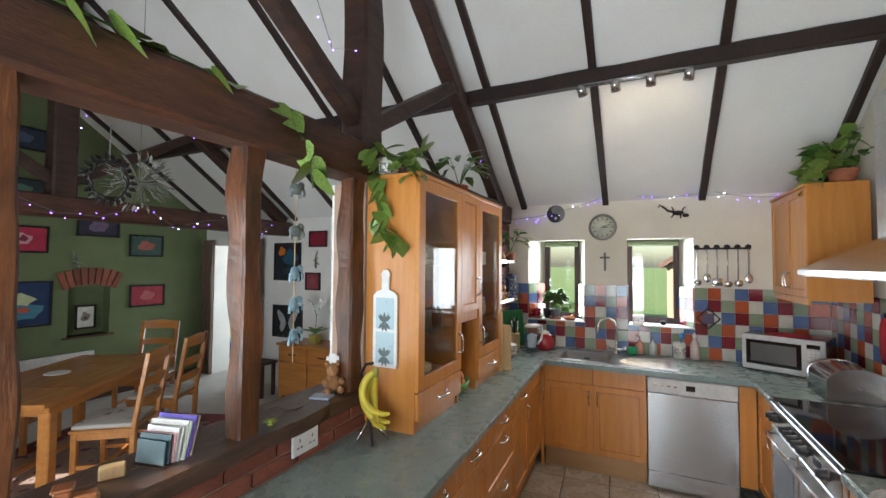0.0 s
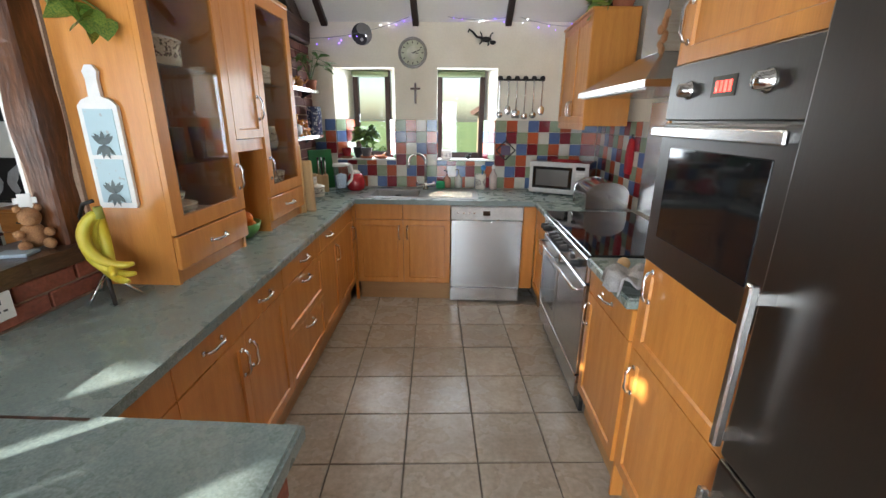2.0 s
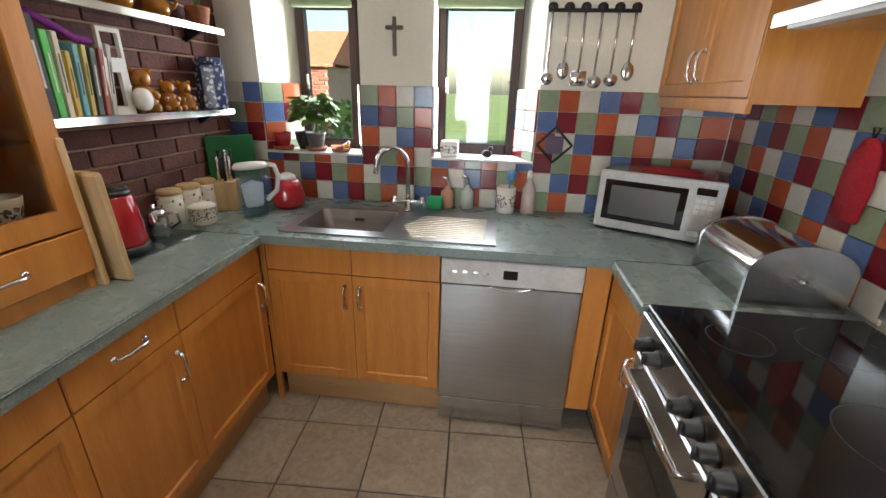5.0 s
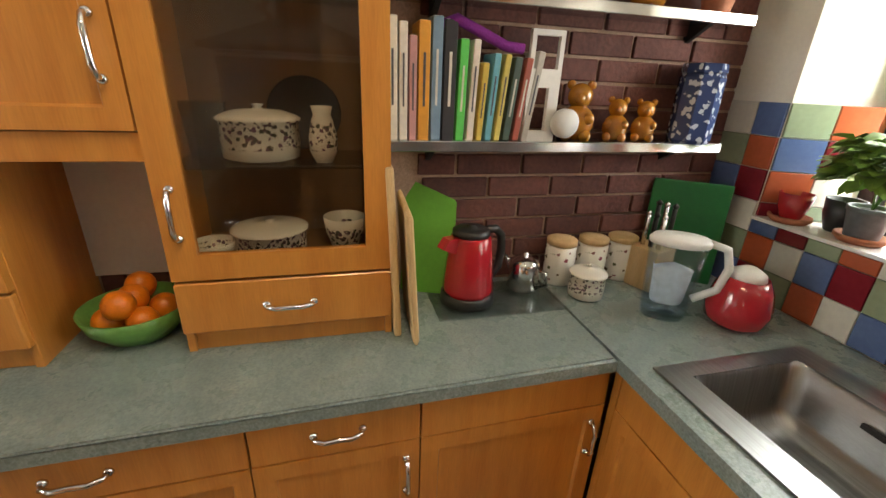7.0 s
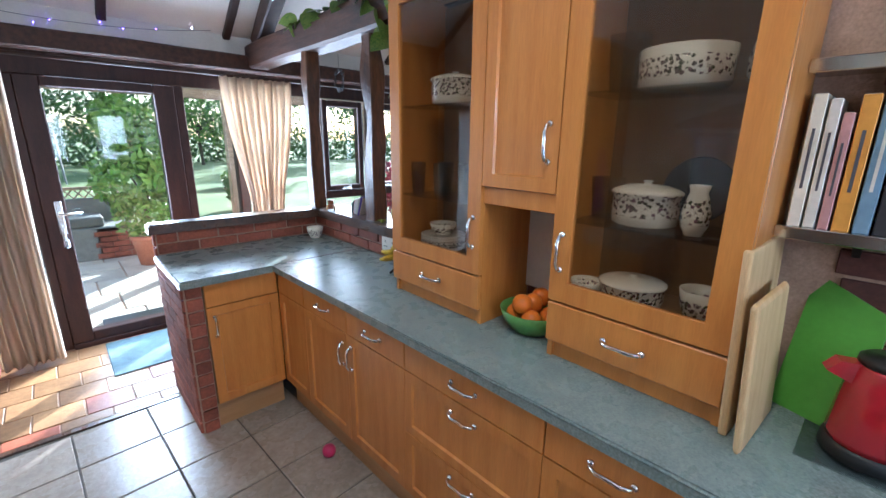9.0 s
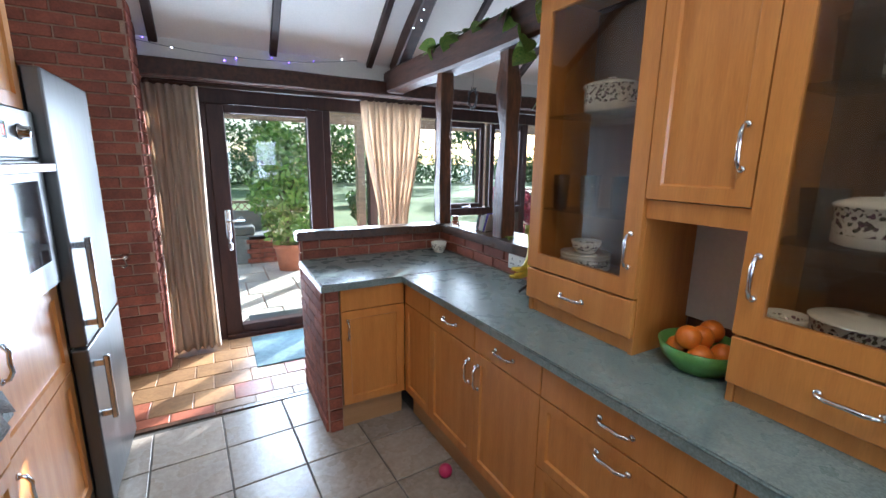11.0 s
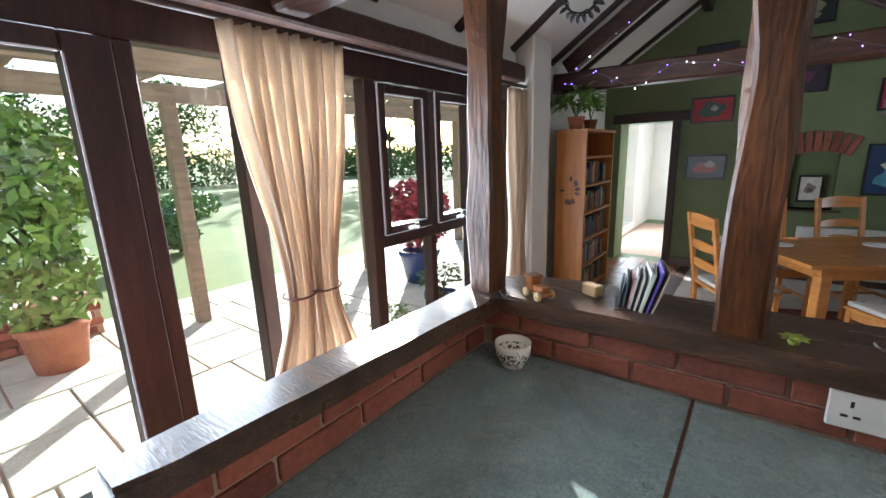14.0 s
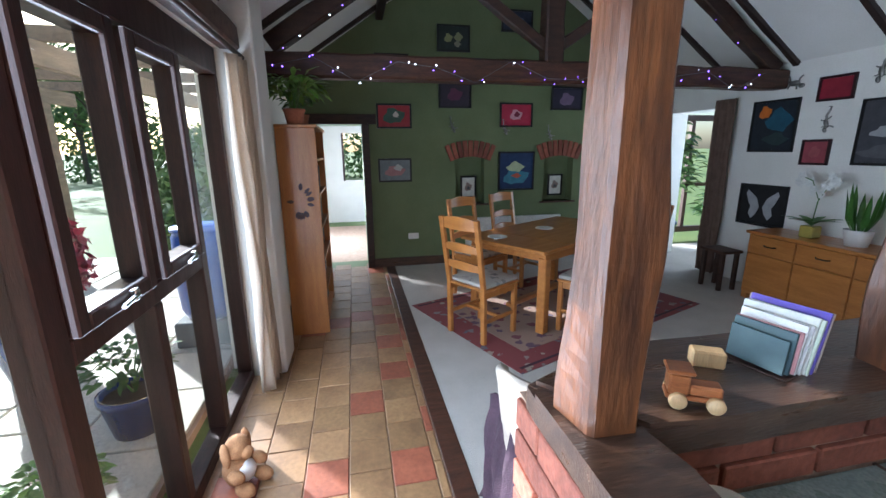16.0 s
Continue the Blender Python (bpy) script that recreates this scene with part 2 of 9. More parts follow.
def thing(name, x, y, z, rz, label, category, group="", kind=""):
    ob = new(name)
    ob.matrix_basis = pose(x, y, z, 0, 0, rz)
    ob.empty_display_size = 0.05
    return tagged(ob, label, category, group, kind)


def structure(name, bm, material_, label, smooth=False):
    return tagged(part(name, bm, material_, None, "", smooth), label, name.split("_")[0], "", "structure")


def revolve(bm, profile, seg=24, x=0, y=0, z=0, m=None):
    """A turned body from (radius, height) pairs."""
    rings = []
    for r, h in profile:
        ring = []
        for i in range(seg):
            a = 2 * math.pi * i / seg
            p = Vector((x + r * math.cos(a), y + r * math.sin(a), z + h))
            ring.append(bm.verts.new(m @ p if m is not None else p))
        rings.append(ring)
    for lo, hi in zip(rings, rings[1:]):
        for i in range(seg):
            bm.faces.new((lo[i], lo[(i + 1) % seg], hi[(i + 1) % seg], hi[i]))
    if profile[0][0] > 1e-4:
        bm.faces.new(rings[0][::-1])
    if profile[-1][0] > 1e-4:
        bm.faces.new(rings[-1])


def tube(bm, points, r, seg=8, taper=None):
    """A round bar along a line of points."""
    pts = [Vector(p) for p in points]
    rings = []
    up = Vector((0.13, 0.21, 0.97))
    for i, p in enumerate(pts):
        d = (pts[min(i + 1, len(pts) - 1)] - pts[max(i - 1, 0)]).normalized()
        if abs(d.dot(up)) > 0.95:
            up = Vector((0.9, 0.3, 0.1))
        side = d.cross(up).normalized()
        top = side.cross(d).normalized()
        rad = r if taper is None else r * (1 + (taper - 1) * i / max(1, len(pts) - 1))
        rings.append([bm.verts.new(p + rad * (math.cos(2 * math.pi * k / seg) * side + math.sin(2 * math.pi * k / seg) * top)) for k in range(seg)])
    for lo, hi in zip(rings, rings[1:]):
        for k in range(seg):
            bm.faces.new((lo[k], lo[(k + 1) % seg], hi[(k + 1) % seg], hi[k]))
    bm.faces.new(rings[0][::-1])
    bm.faces.new(rings[-1])


def arc(p0, p1, sag, n=10):
    """Points of a hanging line."""
    p0, p1 = Vector(p0), Vector(p1)
    return [p0.lerp(p1, i / n) - Vector((0, 0, sag * 4 * (i / n) * (1 - i / n))) for i in range(n + 1)]


def rough_beam(bm, p0, p1, w, h, steps=14, wobble=0.008, seed=0, up=(0, 0, 1)):
    """A hewn timber with an uneven outline."""
    p0, p1 = Vector(p0), Vector(p1)
    d = (p1 - p0).normalized()
    upv = Vector(up)
    side = d.cross(upv).normalized()
    top = side.cross(d).normalized()
    rings = []
    for i in range(steps + 1):
        c = p0.lerp(p1, i / steps)
        ring = []
        corners = []
        ch = min(w, h) * 0.10
        for sx, sy in ((-1, -1), (1, -1), (1, 1), (-1, 1)):
            if sx * sy > 0:
                corners += [(sx * w / 2, sy * (h / 2 - ch)), (sx * (w / 2 - ch), sy * h / 2)]
            else:
                corners += [(sx * (w / 2 - ch), sy * h / 2), (sx * w / 2, sy * (h / 2 - ch))]
        for k, (a_, b_) in enumerate(corners):
            s = noise.noise(Vector((c.x * 3.1 + c.z * 3.7, c.y * 3.3 + (k // 2) * 3.1, seed * 7.7))) * wobble * 1.5
            ring.append(bm.verts.new(c + side * (a_ + s * (1 if a_ > 0 else -1)) + top * (b_ + s * (1 if b_ > 0 else -1))))
        rings.append(ring)
    for lo, hi in zip(rings, rings[1:]):
        for k in range(8):
            bm.faces.new((lo[k], lo[(k + 1) % 8], hi[(k + 1) % 8], hi[k]))
    bm.faces.new(rings[0][::-1])
    bm.faces.new(rings[-1])


def wall_with_holes(bm, u0, u1, z0, z1, holes, place):
    """A wall face cut by rectangles: place(u, z, d) gives a point at depth d in 0..1."""
    us = sorted({u0, u1, *[h[0] for h in holes], *[h[1] for h in holes]})
    zs = sorted({z0, z1, *[h[2] for h in holes], *[h[3] for h in holes]})
    grid = {}

    def solid(i, j):
        if i < 0 or j < 0 or i >= len(us) - 1 or j >= len(zs) - 1:
            return False
        u, z = (us[i] + us[i + 1]) / 2, (zs[j] + zs[j + 1]) / 2
        return not any(h[0] < u < h[1] and h[2] < z < h[3] for h in holes)

    def vert(u, z, d):
        key = (u, z, d)
        if key not in grid:
            grid[key] = bm.verts.new(place(u, z, d))
        return grid[key]
    for i in range(len(us) - 1):
        for j in range(len(zs) - 1):
            if not solid(i, j):
                continue
            a_, b_, c_, d_ = us[i], us[i + 1], zs[j], zs[j + 1]
            bm.faces.new([vert(*p) for p in ((a_, c_, 0), (b_, c_, 0), (b_, d_, 0), (a_, d_, 0))])
            bm.faces.new([vert(*p) for p in ((a_, c_, 1), (a_, d_, 1), (b_, d_, 1), (b_, c_, 1))])
            if not solid(i - 1, j):
                bm.faces.new([vert(*p) for p in ((a_, c_, 0), (a_, d_, 0), (a_, d_, 1), (a_, c_, 1))])
            if not solid(i + 1, j):
                bm.faces.new([vert(*p) for p in ((b_, c_, 0), (b_, c_, 1), (b_, d_, 1), (b_, d_, 0))])
            if not solid(i, j - 1):
                bm.faces.new([vert(*p) for p in ((a_, c_, 0), (a_, c_, 1), (b_, c_, 1), (b_, c_, 0))])
            if not solid(i, j + 1):
                bm.faces.new([vert(*p) for p in ((a_, d_, 0), (b_, d_, 0), (b_, d_, 1), (a_, d_, 1))])


# ---- plan ----
GARDEN, FAR, GREEN, EAST = -0.62, 4.455, -6.155, 1.48     # inner faces of the four outer walls
RIDGE_Y, EAVE_Z, RIDGE_Z = 1.88, 2.36, 4.12
PITCH = (RIDGE_Z - EAVE_Z) / (FAR - RIDGE_Y)
TOP = 0.91                                             # worktop
SINK_FRONT, RIGHT_FRONT = 3.785, 0.842
HALF_X, HALF_Y = -1.19, 0.41                           # kitchen face of the half wall, garden face of the peninsula


def run_x(y):
    """Cabinet fronts of the dresser run, which stands a little askew."""
    return -0.630 - 0.024 * (y - 1.1)


def roof_z(y):
    return RIDGE_Z - PITCH * abs(y - RIDGE_Y)


# floor slabs
structure("floor_kitchen", (lambda b: (box(b, -1.5, 1.7, 0.53, 4.7, -0.2, -0.004), b)[1])(bmesh.new()), M["grout"], "dark grout bed under grey-brown kitchen floor tiles")
structure("floor_passage", (lambda b: (box(b, -9.5, 1.7, -0.8, 0.53, -0.2, -0.006), b)[1])(bmesh.new()), M["mortar"], "mortar bed under buff clay floor pamments")
bm = bmesh.new()
box(bm, -6.4, -1.41, 0.57, 4.6, -0.2, 0.004)
box(bm, -6.4, -4.7, 4.6, 8.0, -0.2, 0.004)
structure("floor_carpet", bm, M["carpet"], "oatmeal fitted carpet in the dining room")
bm = bmesh.new()
box(bm, -6.155, -1.42, 0.46, 0.57, -0.1, 0.008, 0.003)
structure("trim_floor_border", bm, M["beam_x"], "dark wooden strip between the carpet and the clay tiles")
bm = bmesh.new()
box(bm, -0.15, 0.95, 0.52, 0.56, -0.01, 0.006, 0.003)
structure("trim_threshold", bm, M["sill"], "dark threshold strip between kitchen tiles and clay tiles")

# outer walls
W1, W2 = (-0.85, -0.49, 1.17, 1.99), (-0.03, 0.43, 1.17, 1.99)
bm = bmesh.new()
SPLAY = {-0.98: -0.85, -0.41: -0.49, -0.02: -0.03, 0.53: 0.43}
wall_with_holes(bm, -1.25, 1.8, -0.1, 2.6, [(-0.98, -0.41, 1.17, 1.99), (-0.02, 0.53, 1.17, 1.99)], lambda u, z, d: (SPLAY.get(u, u) if d else u, FAR + 0.30 * d, z))
structure("wall_sink", bm, M["plaster"], "cream plastered wall behind the sink with two deep windows")
bm = bmesh.new()
wall_with_holes(bm, -6.6, -1.25, -0.1, 2.6, [(-5.95, -5.05, 0.0, 2.0)], lambda u, z, d: (u, FAR + 0.3 * d, z))
structure("wall_dining", bm, M["white_wall"], "white plastered dining room wall with an opening to the garden room")
bm = bmesh.new()
box(bm, EAST, EAST + 0.3, -0.95, 4.76, -0.1, 4.3)
structure("wall_east", bm, M["plaster"], "cream plastered gable wall behind the cooker")
DOORWAY = (-0.40, 0.22, 0.0, 1.86)
N1, N2 = (1.43, 1.83, 0.82, 1.42), (2.70, 3.14, 0.82, 1.42)
bm = bmesh.new()
wall_with_holes(bm, -0.95, 4.7, -0.1, 4.3, [DOORWAY], lambda u, z, d: (GREEN - 0.16 - 0.24 * d, u, z))
structure("wall_green_back", bm, M["green_wall"], "back of the green gable wall behind its niches")
bm = bmesh.new()
wall_with_holes(bm, -0.95, 4.7, -0.1, 4.3, [DOORWAY, N1, N2], lambda u, z, d: (GREEN - 0.16 * d, u, z))
structure("wall_green", bm, M["green_wall"], "olive green painted gable wall with two arched niches")
# Cut 0.34 wider than the glazing, unseen behind the pier, to admit low sun.
GLASS = (-3.86, 0.70, -0.1, 2.14)
bm = bmesh.new()
wall_with_holes(bm, -6.6, 1.8, -0.1, 2.6, [GLASS], lambda u, z, d: (u, GARDEN - 0.28 * d, z))
structure("wall_garden", bm, M["white_wall"], "white plastered wall on the garden side around the glazing")
bm = bmesh.new()
box(bm, -3.89, -3.52, GARDEN - 0.09, GARDEN + 0.17, 0, 2.5, 0.01)
structure("wall_pier", bm, M["white_wall"], "white plastered pier beside the garden window")

# brick division between kitchen and dining room
bm = bmesh.new()
box(bm, -1.40, HALF_X - 0.006, 1.86, FAR, 0, 2.16)
structure("wall_division", bm, M["mortar"], "mortar core of the brick wall behind the dresser")
bm = bmesh.new()
box(bm, -1.415, -1.40, 1.86, FAR, 0, 2.16)
structure("wall_division_plaster", bm, M["white_wall"], "white plaster on the dining side of the brick wall")

# ceilings
for nm, ya, yb in (("ceiling_garden_side", GARDEN - 0.3, RIDGE_Y), ("ceiling_sink_side", RIDGE_Y, FAR + 0.4)):
    bm = bmesh.new()
    q = [(x, y, roof_z(y) + dz) for dz in (0, 0.15) for x in (-6.6, 1.85) for y in (ya, yb)]
    v = [bm.verts.new(p) for p in q]
    for f in ((0, 1, 3, 2), (4, 6, 7, 5), (0, 2, 6, 4), (1, 5, 7, 3), (0, 4, 5, 1), (2, 3, 7, 6)):
        bm.faces.new([v[i] for i in f])
    structure(nm, bm, M["ceiling"], "white plastered sloping ceiling between dark rafters")

# rafters, purlins, ridge
k = 0
for x in [-1.02 + 0.81 * i for i in range(-7, 4)]:
    if x < GREEN + 0.1 or x > EAST - 0.05:
        continue
    for side in (-1, 1):
        ye = GARDEN if side < 0 else FAR
        bm = bmesh.new()
        rough_beam(bm, (x, ye - side * 0.005, roof_z(ye) - 0.018), (x, RIDGE_Y, RIDGE_Z - 0.018), 0.055, 0.05, 12, 0.003, k)
        k += 1
        tagged(part("rafter", bm, M["rafter"]), "dark brown exposed rafter on the white ceiling", "rafter", "ceiling rafters", "structure")
for y in (3.27, 0.49):
    bm = bmesh.new()
    rough_beam(bm, (GREEN, y, roof_z(y) - 0.06), (EAST, y, roof_z(y) - 0.06), 0.09, 0.11, 40, 0.004, y)
    tagged(part("purlin", bm, M["rafter"]), "dark brown horizontal purlin under the rafters", "beam", "purlins", "structure")
bm = bmesh.new()
rough_beam(bm, (GREEN, RIDGE_Y, RIDGE_Z - 0.09), (EAST, RIDGE_Y, RIDGE_Z - 0.09), 0.07, 0.16, 40, 0.004, 5)
tagged(part("ridge_beam", bm, M["rafter"]), "dark brown ridge beam under the ceiling", "beam", "", "structure")
bm = bmesh.new()
rough_beam(bm, (-3.9, GARDEN + 0.03, 2.20), (0.95, GARDEN + 0.03, 2.20), 0.12, 0.13, 40, 0.005, 8)
tagged(part("wall_plate", bm, M["beam_x"]), "dark stained beam over the garden glazing", "beam", "", "structure")


def truss(x, tie_z, tie_h, tie_w, y0, y1, seed, king=0.17):
    """Tie beam, king post, two principal rafters and struts across the room."""
    t_ = thing("roof_truss", x, 0, 0, 0, "dark stained timber roof truss with tie beam and king post", "truss", "roof trusses", "structure")
    bm = bmesh.new()
    rough_beam(bm, (0, y0, tie_z), (0, y1, tie_z), tie_w, tie_h, 26, 0.009, seed)
    part("tie_beam", bm, M["beam_x"], t_)
    bm = bmesh.new()
    rough_beam(bm, (0, RIDGE_Y, tie_z + tie_h / 2 - 0.02), (0, RIDGE_Y, RIDGE_Z - 0.06), king, 0.16, 10, 0.008, seed + 1, (1, 0, 0))
    part("king_post", bm, M["beam"], t_)
    for s in (-1, 1):
        ye = y0 + 0.10 if s < 0 else y1 - 0.10
        bm = bmesh.new()
        rough_beam(bm, (0, ye, roof_z(ye) - 0.14), (0, RIDGE_Y + s * 0.05, RIDGE_Z - 0.20), 0.11, 0.14, 16, 0.006, seed + 3 + s)
        part("principal_rafter", bm, M["beam"], t_)
        bm = bmesh.new()
        ys = RIDGE_Y + s * 1.15
        rough_beam(bm, (0, RIDGE_Y + s * 0.06, tie_z + tie_h / 2 + 0.12), (0, ys, roof_z(ys) - 0.2), 0.09, 0.09, 8, 0.005, seed + 6 + s)
        part("strut", bm, M["beam"], t_)
    return t_


truss(-1.24, 2.26, 0.19, 0.17, GARDEN + 0.02, FAR - 0.02, 1)
truss(-4.39, 2.205, 0.19, 0.18, GARDEN + 0.02, FAR - 0.02, 20)

# half wall, sill and posts
bm = bmesh.new()
box(bm, -1.40, HALF_X - 0.006, HALF_Y + 0.006, 1.86, 0, 1.04)
box(bm, HALF_X - 0.006, -0.168, HALF_Y + 0.006, HALF_Y + 0.065, 0, 1.04)
box(bm, -0.252, -0.168, HALF_Y + 0.065, 1.05, 0, TOP - 0.042)
structure("wall_half", bm, M["mortar"], "mortar core of the low brick wall round the peninsula")


def sill_part(name, pts, z0, z1, seed):
    bm = bmesh.new()
    lo = [bm.verts.new((x, y, z0 + 0.004 * noise.noise(Vector((x * 9, y * 9, seed))))) for x, y in pts]
    hi = [bm.verts.new((x, y, z1)) for x, y in pts]
    bm.faces.new(lo[::-1])
    bm.faces.new(hi)
    n_ = len(pts)
    for i in range(n_):
        bm.faces.new((lo[i], lo[(i + 1) % n_], hi[(i + 1) % n_], hi[i]))
    bmesh.ops.bevel(bm, geom=[e_ for e_ in bm.edges if abs(e_.verts[0].co.z - z1) < 1e-4 and abs(e_.verts[1].co.z - z1) < 1e-4], offset=0.01, segments=2, affect="EDGES")
    return structure(name, bm, M["sill"], "dark polished oak sill on the low brick wall")


def wavy(p0, p1, n_, amp, seed):
    p0, p1 = Vector((*p0, 0)), Vector((*p1, 0))
    d = (p1 - p0).normalized()
    s = Vector((-d.y, d.x, 0))
    return [tuple((p0.lerp(p1, i / n_) + s * amp * noise.noise(Vector((i * 0.4, seed, 3))))[:2]) for i in range(n_)]


sill_part("trim_sill_long", wavy((-1.165, 0.55), (-1.165, 1.87), 14, 0.02, 1) + [(-1.165, 1.87)] + wavy((-1.44, 1.87), (-1.44, 0.50), 14, 0.02, 2) + [(-1.345, 0.41)], 1.04, 1.10, 1)
sill_part("trim_sill_short", [(-0.135, 0.405), (-0.135, 0.50)] + wavy((-0.135, 0.50), (-1.165, 0.55), 12, 0.015, 4)[1:] + [(-1.166, 0.548), (-1.345, 0.408)] + wavy((-1.30, 0.405), (-0.135, 0.405), 10, 0.012, 6), 1.04, 1.098, 2)

for nm, x, y, w, h, top, sd in (("post", -1.205, 0.478, 0.09, 0.088, 2.17, 3), ("post", -1.245, 1.185, 0.105, 0.088, 2.17, 9), ("post", -1.25, 1.82, 0.12, 0.095, 2.17, 15)):
    bm = bmesh.new()
    rough_beam(bm, (x, y, 1.10), (x, y, top), w, h, 26, 0.014, sd, (1, 0, 0))
    tagged(part(nm, bm, M["post"]), "hewn dark oak post standing on the low brick wall", "post", "oak posts", "structure")

# ---- glazing on the garden side ----
def bars(parent, name, items, y0, y1, mat_):
    for (x0, x1, z0, z1) in items:
        block(name, (x0, x1, y0, y1, z0, z1), mat_, parent, 0.006)


FY0, FY1 = GARDEN - 0.14, GARDEN - 0.05
screen = thing("window_1", 0, 0, 0, 0, "dark mahogany framed floor-length garden window wall", "window", "", "structure")
bars(screen, "window_frame", [(-3.52, 0.70, 1.985, 2.14), (-3.52, -0.665, 0.0, 0.07), (0.31, 0.365, 0, 1.985), (-0.665, -0.60, 0, 1.985), (-1.10, -1.02, 0.07, 1.985), (-1.86, -1.77, 0.07, 1.985),
                              (-2.94, -2.86, 0.07, 1.985), (-3.52, -3.46, 0.07, 1.985), (0.65, 0.70, 0, 1.985), (0.365, 0.65, 0, 0.06), (-2.86, -1.86, 0.98, 1.06), (-2.395, -2.335, 0.07, 0.98)], FY0, FY1, M["frame"])
for x0, x1 in ((-2.86, -2.405), (-2.325, -1.86)):
    sash = new("sash")
    sash.parent = screen
    bm = bmesh.new()
    for d in ((x0, x0 + 0.055, 1.06, 1.97), (x1 - 0.055, x1, 1.06, 1.97), (x0 + 0.055, x1 - 0.055, 1.06, 1.115), (x0 + 0.055, x1 - 0.055, 1.91, 1.97)):
        box(bm, d[0], d[1], FY0 + 0.02, FY1 + 0.025, d[2], d[3], 0.006)
    part("sash_frame", bm, M["frame"], sash)
    bm = bmesh.new()
    tube(bm, [((x0 + x1) / 2 - 0.05, FY1 + 0.045, 1.09), ((x0 + x1) / 2 + 0.06, FY1 + 0.05, 1.085)], 0.008, 6)
    box(bm, (x0 + x1) / 2 - 0.06, (x0 + x1) / 2 - 0.03, FY1 + 0.025, FY1 + 0.045, 1.07, 1.11, 0.003)
    part("latch", bm, M["chrome"], sash, "chrome window latch")
for x0, x1, z0, z1 in ((-1.02, -0.665, 0.07, 1.985), (-1.77, -1.10, 0.07, 1.985), (-2.81, -2.455, 1.11, 1.915), (-2.275, -1.91, 1.11, 1.915), (-2.86, -2.395, 0.07, 0.98), (-2.335, -1.86, 0.07, 0.98), (-3.46, -2.94, 0.07, 1.985), (0.365, 0.65, 0.06, 1.985)):
    g = block("pane", (x0, x1, GARDEN - 0.10, GARDEN - 0.094, z0, z1), M["pane"], screen, 0)
    g.visible_shadow = False

door = thing("door_1", 0, 0, 0, 0, "mahogany framed glazed garden door, closed, with chrome handle", "door", "", "structure")
bars(door, "door_frame", [(-0.60, -0.458, 0.04, 1.985), (0.183, 0.31, 0.04, 1.985), (-0.458, 0.183, 0.04, 0.115), (-0.458, 0.183, 1.915, 1.985)], FY0 + 0.01, FY1 + 0.015, M["frame"])
block("threshold", (-0.60, 0.31, FY0, FY1 + 0.03, 0.0, 0.04), M["frame"], door, 0.004)
g = block("pane", (-0.458, 0.183, GARDEN - 0.10, GARDEN - 0.094, 0.115, 1.915), M["pane"], door, 0)
g.visible_shadow = False
bm = bmesh.new()
box(bm, 0.205, 0.245, FY1 + 0.015, FY1 + 0.03, 0.90, 1.14, 0.004)
tube(bm, [(0.225, FY1 + 0.03, 1.05), (0.225, FY1 + 0.075, 1.05), (0.19, FY1 + 0.08, 1.05), (0.10, FY1 + 0.08, 1.05)], 0.010, 8)
part("door_handle", bm, M["chrome"], door, "chrome lever handle")
bm = bmesh.new()
tube(bm, [(0.225, FY1 + 0.03, 0.95), (0.225, FY1 + 0.06, 0.95)], 0.012, 8)
box(bm, 0.215, 0.235, FY1 + 0.045, FY1 + 0.055, 0.86, 0.95, 0.004)
box(bm, 0.20, 0.24, FY1 + 0.04, FY1 + 0.06, 0.80, 0.87, 0.012)
part("key_bunch", bm, M["chrome"], door, "bunch of keys hanging in the lock")

# ---- sink windows ----
for i, w in enumerate((W1, W2)):
    win = thing("window_%d" % (i + 2), 0, 0, 0, 0, "small dark mahogany framed window with a rolled green blind", "window", "sink windows", "structure")
    y0, y1 = FAR + 0.22, FAR + 0.28
    x0, x1, z0, z1 = w
    bars(win, "window_frame", [(x0, x0 + 0.05, z0, z1), (x1 - 0.05, x1, z0, z1), (x0 + 0.05, x1 - 0.05, z0, z0 + 0.06), (x0 + 0.05, x1 - 0.05, z1 - 0.06, z1)], y0, y1, M["frame"])
    g = block("pane", (x0 + 0.05, x1 - 0.05, y0 + 0.03, y0 + 0.035, z0 + 0.06, z1 - 0.06), M["pane"], win, 0)
    g.visible_shadow = False
    bm = bmesh.new()
    tube(bm, [(x0 + 0.01, y0 - 0.05, z1 - 0.035), (x1 - 0.01, y0 - 0.05, z1 - 0.035)], 0.028, 12)
    M.setdefault("blind", material("sage_blind_fabric", (0.20, 0.24, 0.13), 0.9, bump=0.4, bump_scale=300))
    part("blind", bm, M["blind"], win, "rolled sage green blind", True)
    bm = bmesh.new()
    tube(bm, [(x0 + 0.06, y0 - 0.02, z0 + 0.42), (x0 + 0.06, y0 - 0.02, z0 + 0.34)], 0.008, 6)
    part("latch", bm, M["chrome"], win)


# ---- cabinets ----
def handle(parent, x, z, y, upright, length=0.11):
    bm = bmesh.new()
    h = length / 2
    pts = [(-h, 0), (-h * 0.92, -0.018), (-h * 0.55, -0.028), (0, -0.026), (h * 0.55, -0.028), (h * 0.92, -0.018), (h, 0)]
    if upright:
        tube(bm, [(x, y + d, z + u) for u, d in pts], 0.0062, 7)
    else:
        tube(bm, [(x + u, y + d, z) for u, d in pts], 0.0062, 7)
    for u in (-h, h):
        m_ = Matrix.Translation((x, y, z + u) if upright else (x + u, y, z)) @ Euler((radians(90), 0, 0)).to_matrix().to_4x4()
        revolve(bm, [(0.010, 0), (0.010, 0.004), (0.006, 0.008)], 10, m=m_)
    return part("handle", bm, M["chrome"], parent, "chrome bow handle", True)


